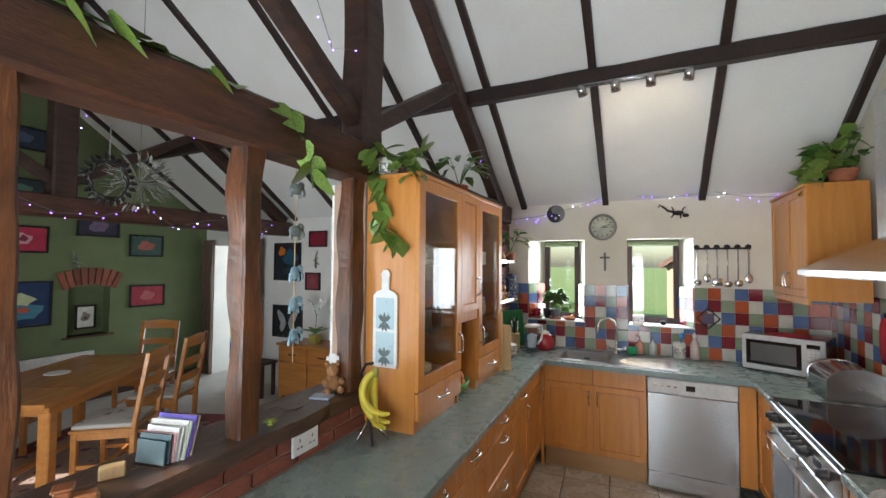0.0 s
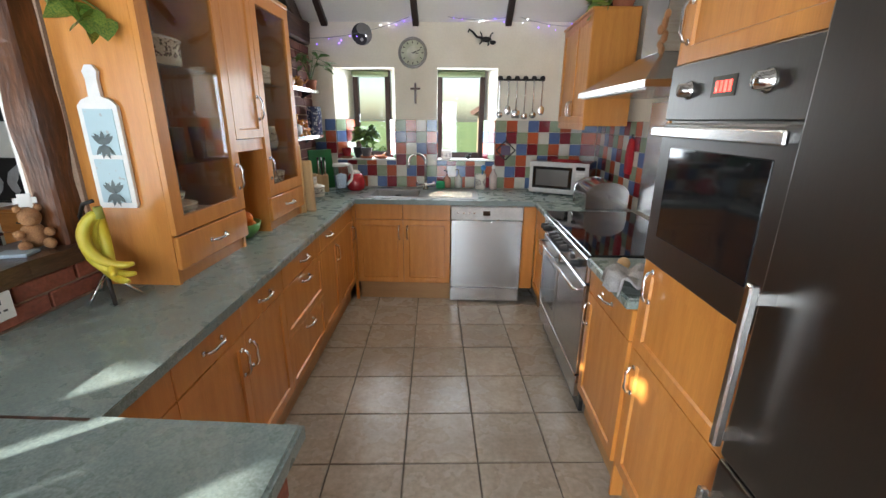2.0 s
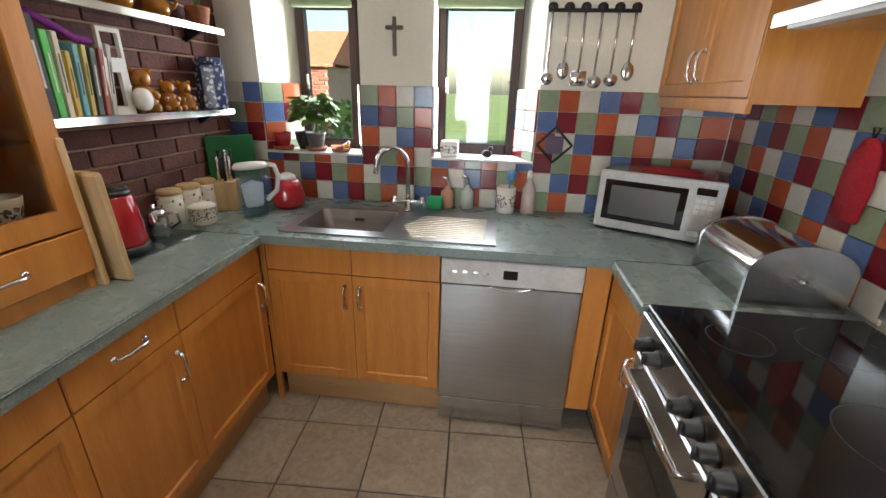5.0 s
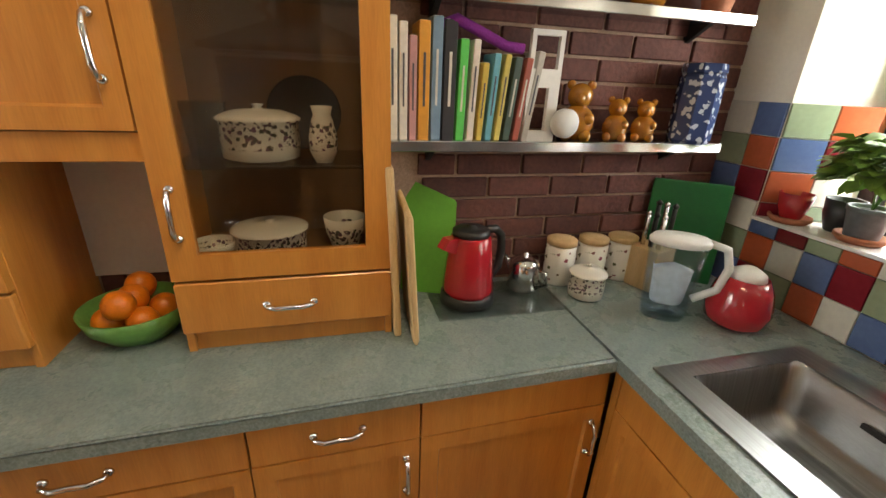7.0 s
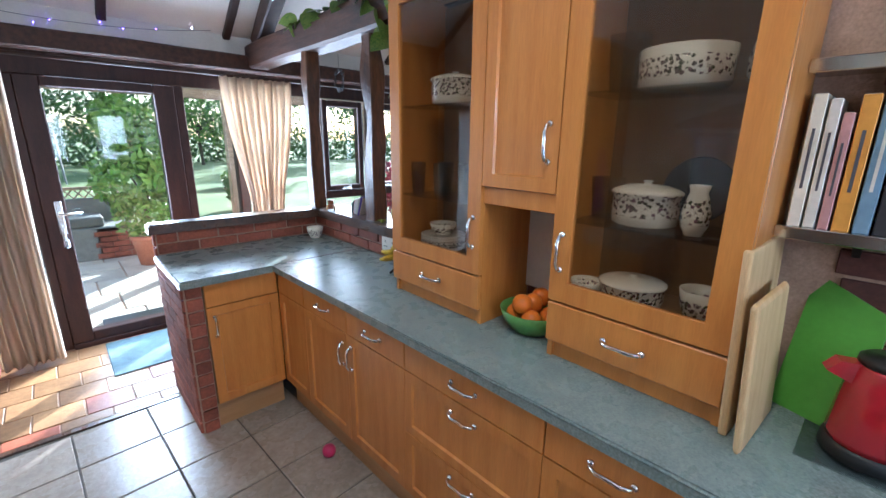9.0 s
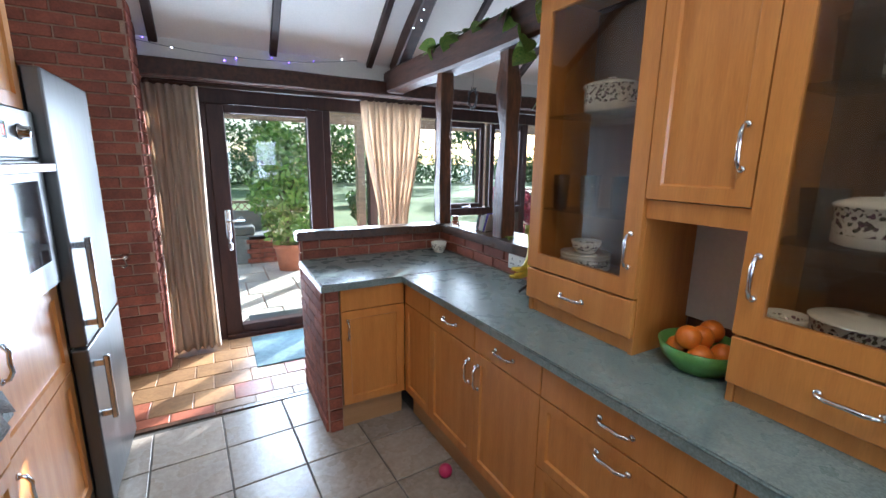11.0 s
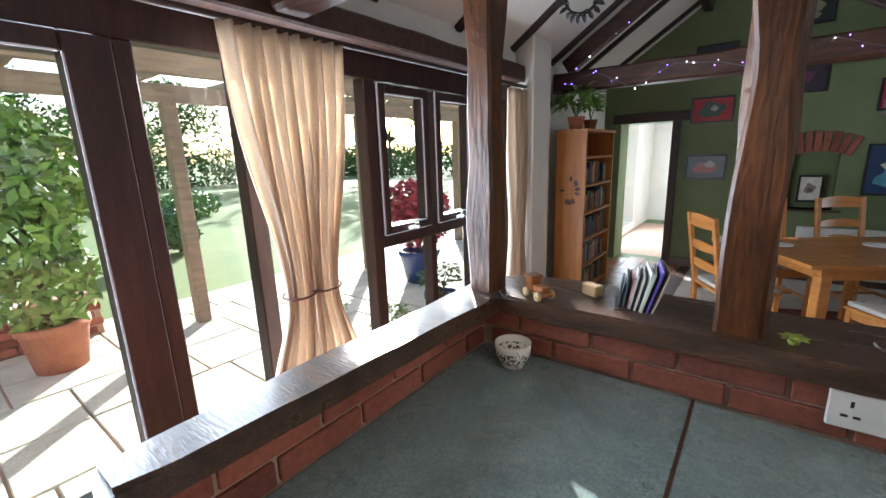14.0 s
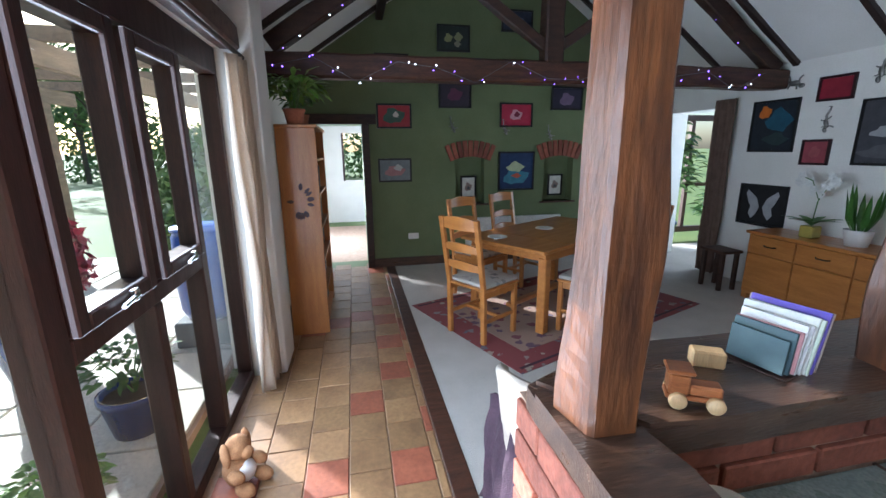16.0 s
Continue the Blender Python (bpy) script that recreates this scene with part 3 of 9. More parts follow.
def shaker(parent, x0, x1, z0, z1, hx=None, hz=None, name="door", stile=0.065, glass=False, upright=True):
    """A framed door in local coordinates, its face at y = 0."""
    g_ = 0.0018
    x0, x1, z0, z1 = x0 + g_, x1 - g_, z0 + g_, z1 - g_
    bm = bmesh.new()
    if glass:
        wall_with_holes(bm, x0, x1, z0, z1, [(x0 + stile, x1 - stile, z0 + stile, z1 - stile)], lambda u, z, d: (u, 0.02 * d, z))
    else:
        box(bm, x0, x1, 0, 0.02, z0, z1)
        front = [f for f in bm.faces if f.normal.y < -0.5 or all(abs(v.co.y) < 1e-6 for v in f.verts)]
        bmesh.ops.inset_individual(bm, faces=front, thickness=stile, depth=0)
        bmesh.ops.inset_individual(bm, faces=front, thickness=0.007, depth=0)
        for v in front[0].verts:
            v.co.y += 0.009
    d_ = part(name, bm, M["cab"], parent)
    if glass:
        block("pane", (x0 + stile - 0.004, x1 - stile + 0.004, 0.008, 0.012, z0 + stile - 0.004, z1 - stile + 0.004), M["cab_glass"], d_, 0, "clear glass door pane")
    if hx is not None:
        handle(d_, hx, hz, 0, upright)
    return d_


def slab_drawer(parent, x0, x1, z0, z1, with_handle=True, framed=False):
    if framed:
        return shaker(parent, x0, x1, z0, z1, (x0 + x1) / 2, z1 - 0.05, "drawer", 0.055, upright=False)
    d_ = block("drawer", (x0 + 0.0018, x1 - 0.0018, 0, 0.02, z0 + 0.0018, z1 - 0.0018), M["cab"], parent, 0.003)
    if with_handle:
        handle(d_, (x0 + x1) / 2, (z0 + z1) / 2, 0, False)
    return d_


ZB, ZD, ZT = 0.17, 0.735, 0.868


def base_unit(x, y, rz, w, style, label, depth=0.57, group="base cabinets"):
    """A base cabinet, its front on the local x axis."""
    c = thing("base_cabinet", x, y, 0, rz, label, "cabinet", group)
    block("body", (0.001, w - 0.001, 0.021, depth, ZB - 0.01, 0.70 if style == "sink" else ZT), M["cab_in"], c, 0)
    block("plinth", (0, w, 0.055, 0.073, 0, ZB - 0.011), M["plinth"], c, 0)
    if style == "double":
        for i in (0, 1):
            slab_drawer(c, i * w / 2, (i + 1) * w / 2, ZD, ZT)
            shaker(c, i * w / 2, (i + 1) * w / 2, ZB, ZD, w / 2 + (-0.035 if i == 0 else 0.035), ZD - 0.11)
    elif style == "sink":
        for i in (0, 1):
            slab_drawer(c, i * w / 2, (i + 1) * w / 2, ZD, ZT, False)
            shaker(c, i * w / 2, (i + 1) * w / 2, ZB, ZD, w / 2 + (-0.035 if i == 0 else 0.035), ZD - 0.11)
    elif style == "three":
        slab_drawer(c, 0, w, ZD, ZT)
        slab_drawer(c, 0, w, 0.46, ZD, True, True)
        slab_drawer(c, 0, w, ZB, 0.46, True, True)
    elif style in ("left", "right", "blank_right", "blank_left", "plain"):
        slab_drawer(c, 0, w, ZD, ZT, style in ("left", "right"))
        hx = {"left": 0.035, "right": w - 0.035, "blank_right": w - 0.035, "blank_left": 0.035, "plain": None}[style]
        shaker(c, 0, w, ZB, ZD, hx, ZD - 0.11)
    return c


LAB = "honey maple base cabinet with %s"
base_unit(run_x(1.085), 1.085, 91.4, 0.315, "plain", LAB % "narrow corner door")
base_unit(run_x(1.40), 1.40, 91.4, 0.833, "double", LAB % "double doors and two drawers")
base_unit(run_x(2.233), 2.233, 91.4, 0.619, "three", LAB % "stack of three drawers")
base_unit(run_x(2.852), 2.852, 91.4, 0.388, "right", LAB % "door and drawer")
base_unit(run_x(3.24), 3.24, 91.4, 0.53, "blank_right", LAB % "corner door")
base_unit(-0.672, SINK_FRONT, 0, 0.80, "sink", LAB % "double doors below the sink", 0.6)
block("corner_filler", (-0.70, -0.674, SINK_FRONT + 0.002, SINK_FRONT + 0.02, 0.0, ZT), M["cab"], None, 0.001)
tagged(bpy.data.objects["corner_filler"], "honey maple filler strip in the cabinet corner", "trim", "", "structure")
base_unit(-0.252, 1.085, 180, 0.375, "blank_left", LAB % "door on the brick-ended peninsula", 0.5)
base_unit(RIGHT_FRONT, 3.78, -90, 0.40, "blank_right", LAB % "corner door beside the cooker")
base_unit(RIGHT_FRONT, 2.325, -90, 0.505, "left", LAB % "door and drawer beside the oven")


# worktops
def worktop(name, pts, label, hole=None, edge=()):
    bm = bmesh.new()
    lo = [bm.verts.new((x, y, TOP - 0.04)) for x, y in pts]
    hi = [bm.verts.new((x, y, TOP)) for x, y in pts]
    bm.faces.new(lo[::-1])
    top = bm.faces.new(hi)
    n_ = len(pts)
    for i in range(n_):
        bm.faces.new((lo[i], lo[(i + 1) % n_], hi[(i + 1) % n_], hi[i]))
    bmesh.ops.bevel(bm, geom=list(top.edges), offset=0.008, segments=3, affect="EDGES")
    return tagged(part(name, bm, M["worktop"]), label, "worktop")


worktop("worktop", [(-0.144, HALF_Y + 0.068), (-0.144, 1.125), (-0.602, 1.115), (-0.666, 3.755), (HALF_X + 0.002, 3.755), (HALF_X + 0.002, HALF_Y + 0.068)], "grey-green speckled laminate worktop of the peninsula and dresser run")
block("joint_strip", (HALF_X + 0.004, -0.612, 1.108, 1.116, TOP - 0.004, TOP + 0.0012), M["beam_x"], bpy.data.objects["worktop"], 0, "brown jointing strip across the worktop")
bm = bmesh.new()
SX0, SX1, SY0, SY1 = -0.575, -0.14, 3.875, 4.235
wall_with_holes(bm, HALF_X + 0.002, EAST - 0.012, 3.757, FAR - 0.012, [(SX0, SX1, SY0, SY1)], lambda u, z, d: (u, z, TOP - 0.04 * d))
tagged(part("worktop", bm, M["worktop"]), "grey-green speckled laminate worktop round the sink", "worktop")
worktop("worktop", [(RIGHT_FRONT - 0.025, 3.38), (EAST - 0.012, 3.38), (EAST - 0.012, 3.755), (RIGHT_FRONT - 0.025, 3.755)], "grey-green laminate worktop between cooker and sink")
worktop("worktop", [(RIGHT_FRONT - 0.025, 1.825), (EAST - 0.012, 1.825), (EAST - 0.012, 2.325), (RIGHT_FRONT - 0.025, 2.325)], "grey-green laminate worktop between cooker and oven")


# ---- more materials ----
def decorated(name, base, spot, scale, size, rough=0.2, second_spot=None, banded=False):
    """Glazed ware with small printed sprigs."""
    m = bpy.data.materials.new(name)
    m.use_nodes = True
    n, l = m.node_tree.nodes, m.node_tree.links
    b = n["Principled BSDF"]
    b.inputs["Roughness"].default_value = rough
    tc = n.new("ShaderNodeTexCoord")
    wob = n.new("ShaderNodeTexNoise")
    wob.inputs["Scale"].default_value = scale * 2.2
    wob.inputs["Detail"].default_value = 4
    l.new(tc.outputs["Object"], wob.inputs[0])
    vor = n.new("ShaderNodeTexVoronoi")
    vor.inputs["Scale"].default_value = scale
    l.new(tc.outputs["Object"], vor.inputs[0])
    add = n.new("ShaderNodeMath")
    add.operation = "MULTIPLY_ADD"
    add.inputs[1].default_value, add.inputs[2].default_value = 0.9, -0.45
    l.new(wob.outputs[0], add.inputs[0])
    tot = n.new("ShaderNodeMath")
    tot.operation = "ADD"
    l.new(vor.outputs["Distance"], tot.inputs[0])
    l.new(add.outputs[0], tot.inputs[1])
    st = n.new("ShaderNodeMath")
    st.operation = "LESS_THAN"
    st.inputs[1].default_value = size
    l.new(tot.outputs[0], st.inputs[0])
    band = None
    if banded:
        sep, ramp = n.new("ShaderNodeSeparateXYZ"), n.new("ShaderNodeValToRGB")
        l.new(tc.outputs["Generated"], sep.inputs[0])
        ramp.color_ramp.interpolation = "CONSTANT"
        ramp.color_ramp.elements[0].position, ramp.color_ramp.elements[0].color = 0.0, (0, 0, 0, 1)
        ramp.color_ramp.elements[1].position, ramp.color_ramp.elements[1].color = 0.22, (1, 1, 1, 1)
        ramp.color_ramp.elements.new(0.72).color = (0, 0, 0, 1)
        l.new(sep.outputs[2], ramp.inputs[0])
        band = n.new("ShaderNodeMath")
        band.operation = "MULTIPLY"
        l.new(st.outputs[0], band.inputs[0])
        l.new(ramp.outputs[0], band.inputs[1])
    cm = n.new("ShaderNodeMix")
    cm.data_type = "RGBA"
    cm.inputs[6].default_value, cm.inputs[7].default_value = rgb(spot), rgb(second_spot or spot)
    l.new(vor.outputs["Color"], cm.inputs[0])
    mx = n.new("ShaderNodeMix")
    mx.data_type = "RGBA"
    mx.inputs[6].default_value = rgb(base)
    l.new(cm.outputs[2], mx.inputs[7])
    l.new((band or st).outputs[0], mx.inputs[0])
    l.new(mx.outputs[2], b.inputs["Base Color"])
    return m


M["pottery"] = decorated("sprigged_pottery", (0.78, 0.76, 0.68), (0.05, 0.085, 0.04), 85, 0.43, second_spot=(0.20, 0.10, 0.16), banded=True)
M["canister"] = decorated("flower_canister", (0.80, 0.78, 0.72), (0.30, 0.06, 0.12), 40, 0.22, second_spot=(0.08, 0.14, 0.05))
M["delft"] = decorated("blue_white_tin", (0.03, 0.05, 0.13), (0.50, 0.55, 0.62), 40, 0.33)
M["cushion"] = decorated("patterned_seat_cushion", (0.42, 0.38, 0.33), (0.10, 0.09, 0.10), 11, 0.30, 0.9, (0.55, 0.50, 0.44))
M["rug"] = decorated("red_patterned_rug", (0.20, 0.045, 0.045), (0.38, 0.30, 0.22), 9, 0.26, 0.95, (0.05, 0.05, 0.10))
M["rug_mid"] = decorated("beige_patterned_rug", (0.30, 0.20, 0.15), (0.20, 0.04, 0.04), 8, 0.30, 0.95, (0.08, 0.09, 0.14))
M["mat"] = material("blue_grey_doormat", (0.10, 0.16, 0.18), 0.95, second=(0.07, 0.11, 0.13), scale=20, bump=0.9, bump_scale=300, fine=0.3)
M["pine"] = material("orange_pine", (0.50, 0.215, 0.055), 0.42, second=(0.40, 0.15, 0.038), scale=3, stretch=(7, 7, 0.9), bump=0.08, bump_scale=30, fine=0.1, coat=0.2)
M["oak"] = material("orange_oak_furniture", (0.46, 0.19, 0.045), 0.36, second=(0.36, 0.135, 0.03), scale=3, stretch=(1, 7, 7), bump=0.08, bump_scale=30, fine=0.1, coat=0.3)
M["leaf"] = material("green_leaf", (0.05, 0.14, 0.022), 0.38, second=(0.085, 0.19, 0.03), scale=6, fine=0.2, vary=0.35, island=True)
M["leaf_big"] = material("variegated_leaf", (0.06, 0.17, 0.03), 0.35, second=(0.30, 0.36, 0.07), scale=18, fine=0.12, vary=0.25, mix=0.4, spread=0.25)
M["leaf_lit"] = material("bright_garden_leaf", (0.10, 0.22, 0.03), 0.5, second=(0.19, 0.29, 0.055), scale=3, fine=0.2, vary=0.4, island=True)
M["leaf_dark"] = material("dark_garden_leaf", (0.06, 0.12, 0.03), 0.6, second=(0.10, 0.17, 0.04), scale=2, fine=0.2, vary=0.4, island=True)
M["leaf_red"] = material("red_garden_leaf", (0.30, 0.02, 0.035), 0.5, second=(0.22, 0.02, 0.05), scale=5, fine=0.2, vary=0.35, island=True)
M["bark"] = material("bark", (0.10, 0.075, 0.05), 0.9, second=(0.06, 0.045, 0.03), scale=9, bump=0.8)
M["terracotta"] = material("terracotta", (0.42, 0.15, 0.075), 0.75, second=(0.34, 0.115, 0.06), scale=10, bump=0.2)
M["soil"] = material("potting_soil", (0.025, 0.018, 0.012), 0.95, bump=0.8)
M["grey_pot"] = material("grey_plastic_pot", (0.14, 0.15, 0.16), 0.45)
M["blue_pot"] = material("blue_glazed_pot", (0.025, 0.055, 0.19), 0.22, second=(0.02, 0.04, 0.13), scale=6)
M["blue_plastic"] = material("blue_plastic", (0.02, 0.09, 0.42), 0.35, second=(0.02, 0.07, 0.34), scale=4)
M["red_gloss"] = material("red_enamel", (0.42, 0.012, 0.022), 0.16, second=(0.36, 0.01, 0.02), scale=4, coat=0.6, fine=0.03)
M["red_cloth"] = material("red_quilted_cloth", (0.46, 0.015, 0.03), 0.9, bump=0.8, bump_scale=120, fine=0.15)
M["purple_cloth"] = material("purple_cloth", (0.22, 0.02, 0.24), 0.9, second=(0.16, 0.012, 0.19), scale=8, bump=0.6, bump_scale=200, fine=0.15)
M["grey_cloth"] = material("grey_tea_towel", (0.40, 0.39, 0.38), 0.95, second=(0.30, 0.30, 0.30), scale=25, bump=0.7, bump_scale=200, fine=0.2)
M["green_board"] = material("dark_green_board", (0.008, 0.14, 0.035), 0.4, second=(0.006, 0.11, 0.028), scale=6, fine=0.06)
M["lime_board"] = material("lime_green_plastic", (0.13, 0.42, 0.055), 0.42, second=(0.11, 0.37, 0.045), scale=6, fine=0.05)
M["pale_wood"] = material("pale_chopping_board", (0.62, 0.43, 0.22), 0.55, second=(0.52, 0.34, 0.16), scale=4, stretch=(8, 8, 0.8), fine=0.1)
M["orange_skin"] = material("orange_peel", (0.72, 0.20, 0.015), 0.4, second=(0.66, 0.15, 0.01), scale=8, bump=0.35, bump_scale=160, fine=0.06)
M["banana"] = material("banana_skin", (0.72, 0.50, 0.03), 0.45, second=(0.52, 0.46, 0.05), scale=9, stretch=(1, 1, 0.3), fine=0.1)
M["bowl_green"] = material("green_plastic_bowl", (0.12, 0.30, 0.07), 0.35)
M["ochre"] = material("amber_glazed_ceramic", (0.50, 0.21, 0.025), 0.16, second=(0.38, 0.13, 0.012), scale=14, coat=0.4)
M["clear"] = glassy("clear_glassware", (0.90, 0.92, 0.92), 0.22)
M["jug_plastic"] = glassy("clear_blue_jug", (0.90, 0.95, 0.99), 0.12, 0.15)
M["cloudy"] = material("white_filter_cartridge", (0.70, 0.72, 0.75), 0.5)
M["dark_iron"] = material("dark_iron", (0.03, 0.028, 0.026), 0.5, 0.6, fine=0.15)
M["pewter"] = material("pewter", (0.30, 0.29, 0.27), 0.4, 0.9, fine=0.15)
M["teddy"] = material("tan_fur", (0.40, 0.20, 0.085), 0.95, second=(0.30, 0.14, 0.06), scale=20, bump=1.0, bump_scale=260, fine=0.3)
M["toy_wood"] = material("varnished_toy_wood", (0.36, 0.13, 0.045), 0.3, second=(0.24, 0.075, 0.025), scale=6, stretch=(1, 5, 5), coat=0.4)
M["stone_ornament"] = material("grey_green_ornament", (0.20, 0.23, 0.21), 0.6, second=(0.11, 0.13, 0.13), scale=20, fine=0.2)
M["blue_ornament"] = material("pale_blue_ornament", (0.28, 0.42, 0.48), 0.6, second=(0.16, 0.27, 0.32), scale=20, fine=0.2)
M["paper"] = material("white_paper", (0.78, 0.77, 0.74), 0.8, fine=0.03)
M["slate_paint"] = material("dark_picture_paint", (0.022, 0.024, 0.032), 0.5, second=(0.035, 0.035, 0.045), scale=8)
M["armchair"] = material("beige_armchair_cloth", (0.40, 0.34, 0.28), 0.9, bump=0.7, bump_scale=200)
M["dark_cloth"] = material("dark_plum_cloth", (0.045, 0.02, 0.035), 0.95, second=(0.03, 0.015, 0.025), scale=12, bump=0.7, bump_scale=150, fine=0.25)
M["radiator"] = material("radiator_white", (0.72, 0.71, 0.68), 0.4)
M["weathered"] = material("weathered_timber", (0.30, 0.22, 0.15), 0.85, second=(0.20, 0.15, 0.11), scale=4, stretch=(1, 6, 6), bump=0.4, fine=0.2)
M["bulb_violet"] = glowing("violet_fairy_light", (0.22, 0.10, 1.0), 9.0)
M["bulb_white"] = glowing("white_fairy_light", (0.85, 0.88, 1.0), 9.0)
M["lamp_on"] = glowing("lit_spot_bulb", (1.0, 0.80, 0.52), 60.0)
M["led_red"] = glowing("red_clock_digits", (1.0, 0.03, 0.02), 4.0)
PAINT = {}


def paint(c, rough=0.55):
    key = (c, rough)
    if key not in PAINT:
        PAINT[key] = material("paint_%d" % len(PAINT), c, rough, second=tuple(v * 0.8 for v in c), scale=14, fine=0.06)
    return PAINT[key]


# ---- brick faces ----
BRICKS = {}


def brick_mesh(l_, h, d, m_):
    key = (round(l_, 3), round(h, 3), round(d, 3), m_.name)
    if key not in BRICKS:
        bm = bmesh.new()
        box(bm, -l_ / 2, l_ / 2, -d / 2, d / 2, -h / 2, h / 2)
        bmesh.ops.bevel(bm, geom=bm.edges[:], offset=0.003, segments=1, affect="EDGES")
        BRICKS[key] = mesh_of(bm, m_)
    return BRICKS[key]


def brick_face(owner, start, direction, length, z0, z1, m_, face_depth=0.012, course=0.075, module=0.225):
    """Bricks laid in stretcher bond along a wall's face, each its own object."""
    sx, sy = start
    ang = math.degrees(math.atan2(direction[1], direction[0]))
    rows = int(round((z1 - z0) / course))
    ch = (z1 - z0) / rows
    for r in range(rows):
        u = 0.0
        first = module / 2 if r % 2 else module
        while u < length - 0.02:
            w = min(first, length - u)
            first = module
            l_ = w - 0.010
            if l_ > 0.03:
                ob = new("brick", brick_mesh(l_, ch - 0.010, face_depth * 2, m_))
                c = u + w / 2
                jit = random.uniform(-0.0015, 0.0015)
                ob.matrix_basis = pose(sx + direction[0] * c - direction[1] * jit, sy + direction[1] * c + direction[0] * jit, z0 + (r + 0.5) * ch, 0, 0, ang)
                ob.parent = owner
            u += w


# ---- dresser on the worktop ----
DX = -0.878


def dresser_unit(y0, w, kind_):
    label = {"glass": "honey maple glazed display cabinet full of sprigged pottery", "solid": "honey maple wall cabinet above an open fruit niche"}[kind_]
    c = thing("display_cabinet" if kind_ == "glass" else "wall_cabinet", DX, y0, TOP, 90, label, "cabinet", "dresser cabinets")
    D, H = 0.310, 1.262
    if kind_ == "glass":
        block("side_panel", (0, 0.018, 0.02, D, 0, H), M["cab"], c, 0.001)
        block("side_panel", (w - 0.018, w, 0.02, D, 0, H), M["cab"], c, 0.001)
        block("back_panel", (0.018, w - 0.018, D - 0.012, D - 0.002, 0.06, H - 0.02), M["cab_in"], c, 0)
        block("bottom_panel", (0.018, w - 0.018, 0.021, D - 0.012, 0.20, 0.215), M["cab_in"], c, 0)
        block("base", (0.018, w - 0.018, 0.03, D - 0.012, 0.0, 0.055), M["cab"], c, 0.001)
        for z in (0.445, 0.815):
            block("glass_shelf", (0.02, w - 0.02, 0.05, D - 0.014, z, z + 0.006), M["clear"], c, 0, "thin glass shelf")
        slab_drawer(c, 0, w, 0.06, 0.195)
        shaker(c, 0, w, 0.20, H - 0.004, 0.035 if y0 > 2.5 else w - 0.035, 0.36, glass=True, stile=0.062)
    else:
        block("body", (0.001, w - 0.001, 0.021, D, 0.53, H), M["cab_in"], c, 0)
        block("rail", (0.0, w, 0.012, 0.03, 0.47, 0.528), M["cab"], c, 0.001)
        shaker(c, 0, w, 0.53, H - 0.004, w - 0.035, 0.68, stile=0.06)
    block("top_panel", (-0.004 if y0 < 2 else 0, w, -0.004, D, H - 0.003, H + 0.018), M["cab"], c, 0.002)
    return c


dresser_unit(1.866, 0.535, "glass")
dresser_unit(2.402, 0.295, "solid")
dresser_unit(2.698, 0.50, "glass")
block("niche_back", (-1.188, -1.176, 2.402, 2.697, TOP + 0.10, TOP + 0.52), M["white_wall"], None, 0)
tagged(bpy.data.objects["niche_back"], "white board behind the fruit bowl niche", "panel", "", "structure")


def pot_profile(r, h, kind_):
    if kind_ == "casserole":
        return [(r * 0.8, 0), (r * 0.97, 0.006), (r, h * 0.3), (r * 1.0, h * 0.68), (r * 1.06, h * 0.70), (r * 1.06, h * 0.75), (r * 0.95, h * 0.80), (r * 0.6, h * 0.88), (r * 0.14, h * 0.9), (r * 0.10, h * 0.94), (r * 0.17, h * 0.98), (0.0, h)]
    if kind_ == "bowl":
        return [(r * 0.55, 0), (r * 0.62, 0.004), (r * 0.9, h * 0.5), (r, h), (r * 0.95, h), (r * 0.84, h * 0.5), (r * 0.5, 0.012), (0, 0.012)]
    if kind_ == "drum":
        return [(r * 0.92, 0), (r * 0.97, 0.005), (r, h), (r * 0.96, h), (r * 0.92, 0.012), (0, 0.012)]
    if kind_ == "vase":
        return [(r * 0.6, 0), (r * 0.95, h * 0.2), (r, h * 0.45), (r * 0.75, h * 0.75), (r * 0.6, h * 0.85), (r * 0.75, h), (r * 0.6, h), (r * 0.5, h * 0.85), (0, h * 0.5)]
    if kind_ == "glass":
        return [(r * 0.75, 0), (r * 0.8, 0.003), (r, h), (r * 0.95, h), (r * 0.74, 0.008), (0, 0.008)]
    if kind_ == "plates":
        pr = []
        for i in range(5):
            z = h * i / 5
            pr += [(r * 0.6, z), (r, z + h / 5 * 0.7), (r * 0.98, z + h / 5 * 0.95)]
        return pr + [(r * 0.6, h * 0.9), (0, h * 0.88)]
    return [(r, 0), (r, h), (0, h)]


def ware(name, x, y, z, r, h, kind_, mat_, label, category, group="", sx=1.0):
    bm = bmesh.new()
    revolve(bm, pot_profile(r, h, kind_), 28)
    ob = part(name, bm, mat_, None, "", True, pose(x, y, z) @ Matrix.Diagonal((1, sx, 1, 1)))
    return tagged(ob, label, category, group)


S0, S1, S2 = TOP + 0.216, TOP + 0.452, TOP + 0.822
XC = -1.035
ware("casserole_dish", XC, 2.899, S1, 0.083, 0.13, "casserole", M["pottery"], "lidded white casserole dish with leaf print", "dish", "sprigged pottery", 1.1)
ware("casserole_dish", XC, 2.953, S2, 0.112, 0.095, "drum", M["pottery"], "deep white serving bowl with leaf print", "bowl", "sprigged pottery")
ware("casserole_dish", XC + 0.02, 2.899, S0, 0.090, 0.085, "casserole", M["pottery"], "low lidded white tureen with leaf border", "dish", "sprigged pottery")
ware("vase", XC + 0.05, 3.047, S1, 0.034, 0.13, "vase", M["pottery"], "small white vase with leaf print", "vase", "sprigged pottery")
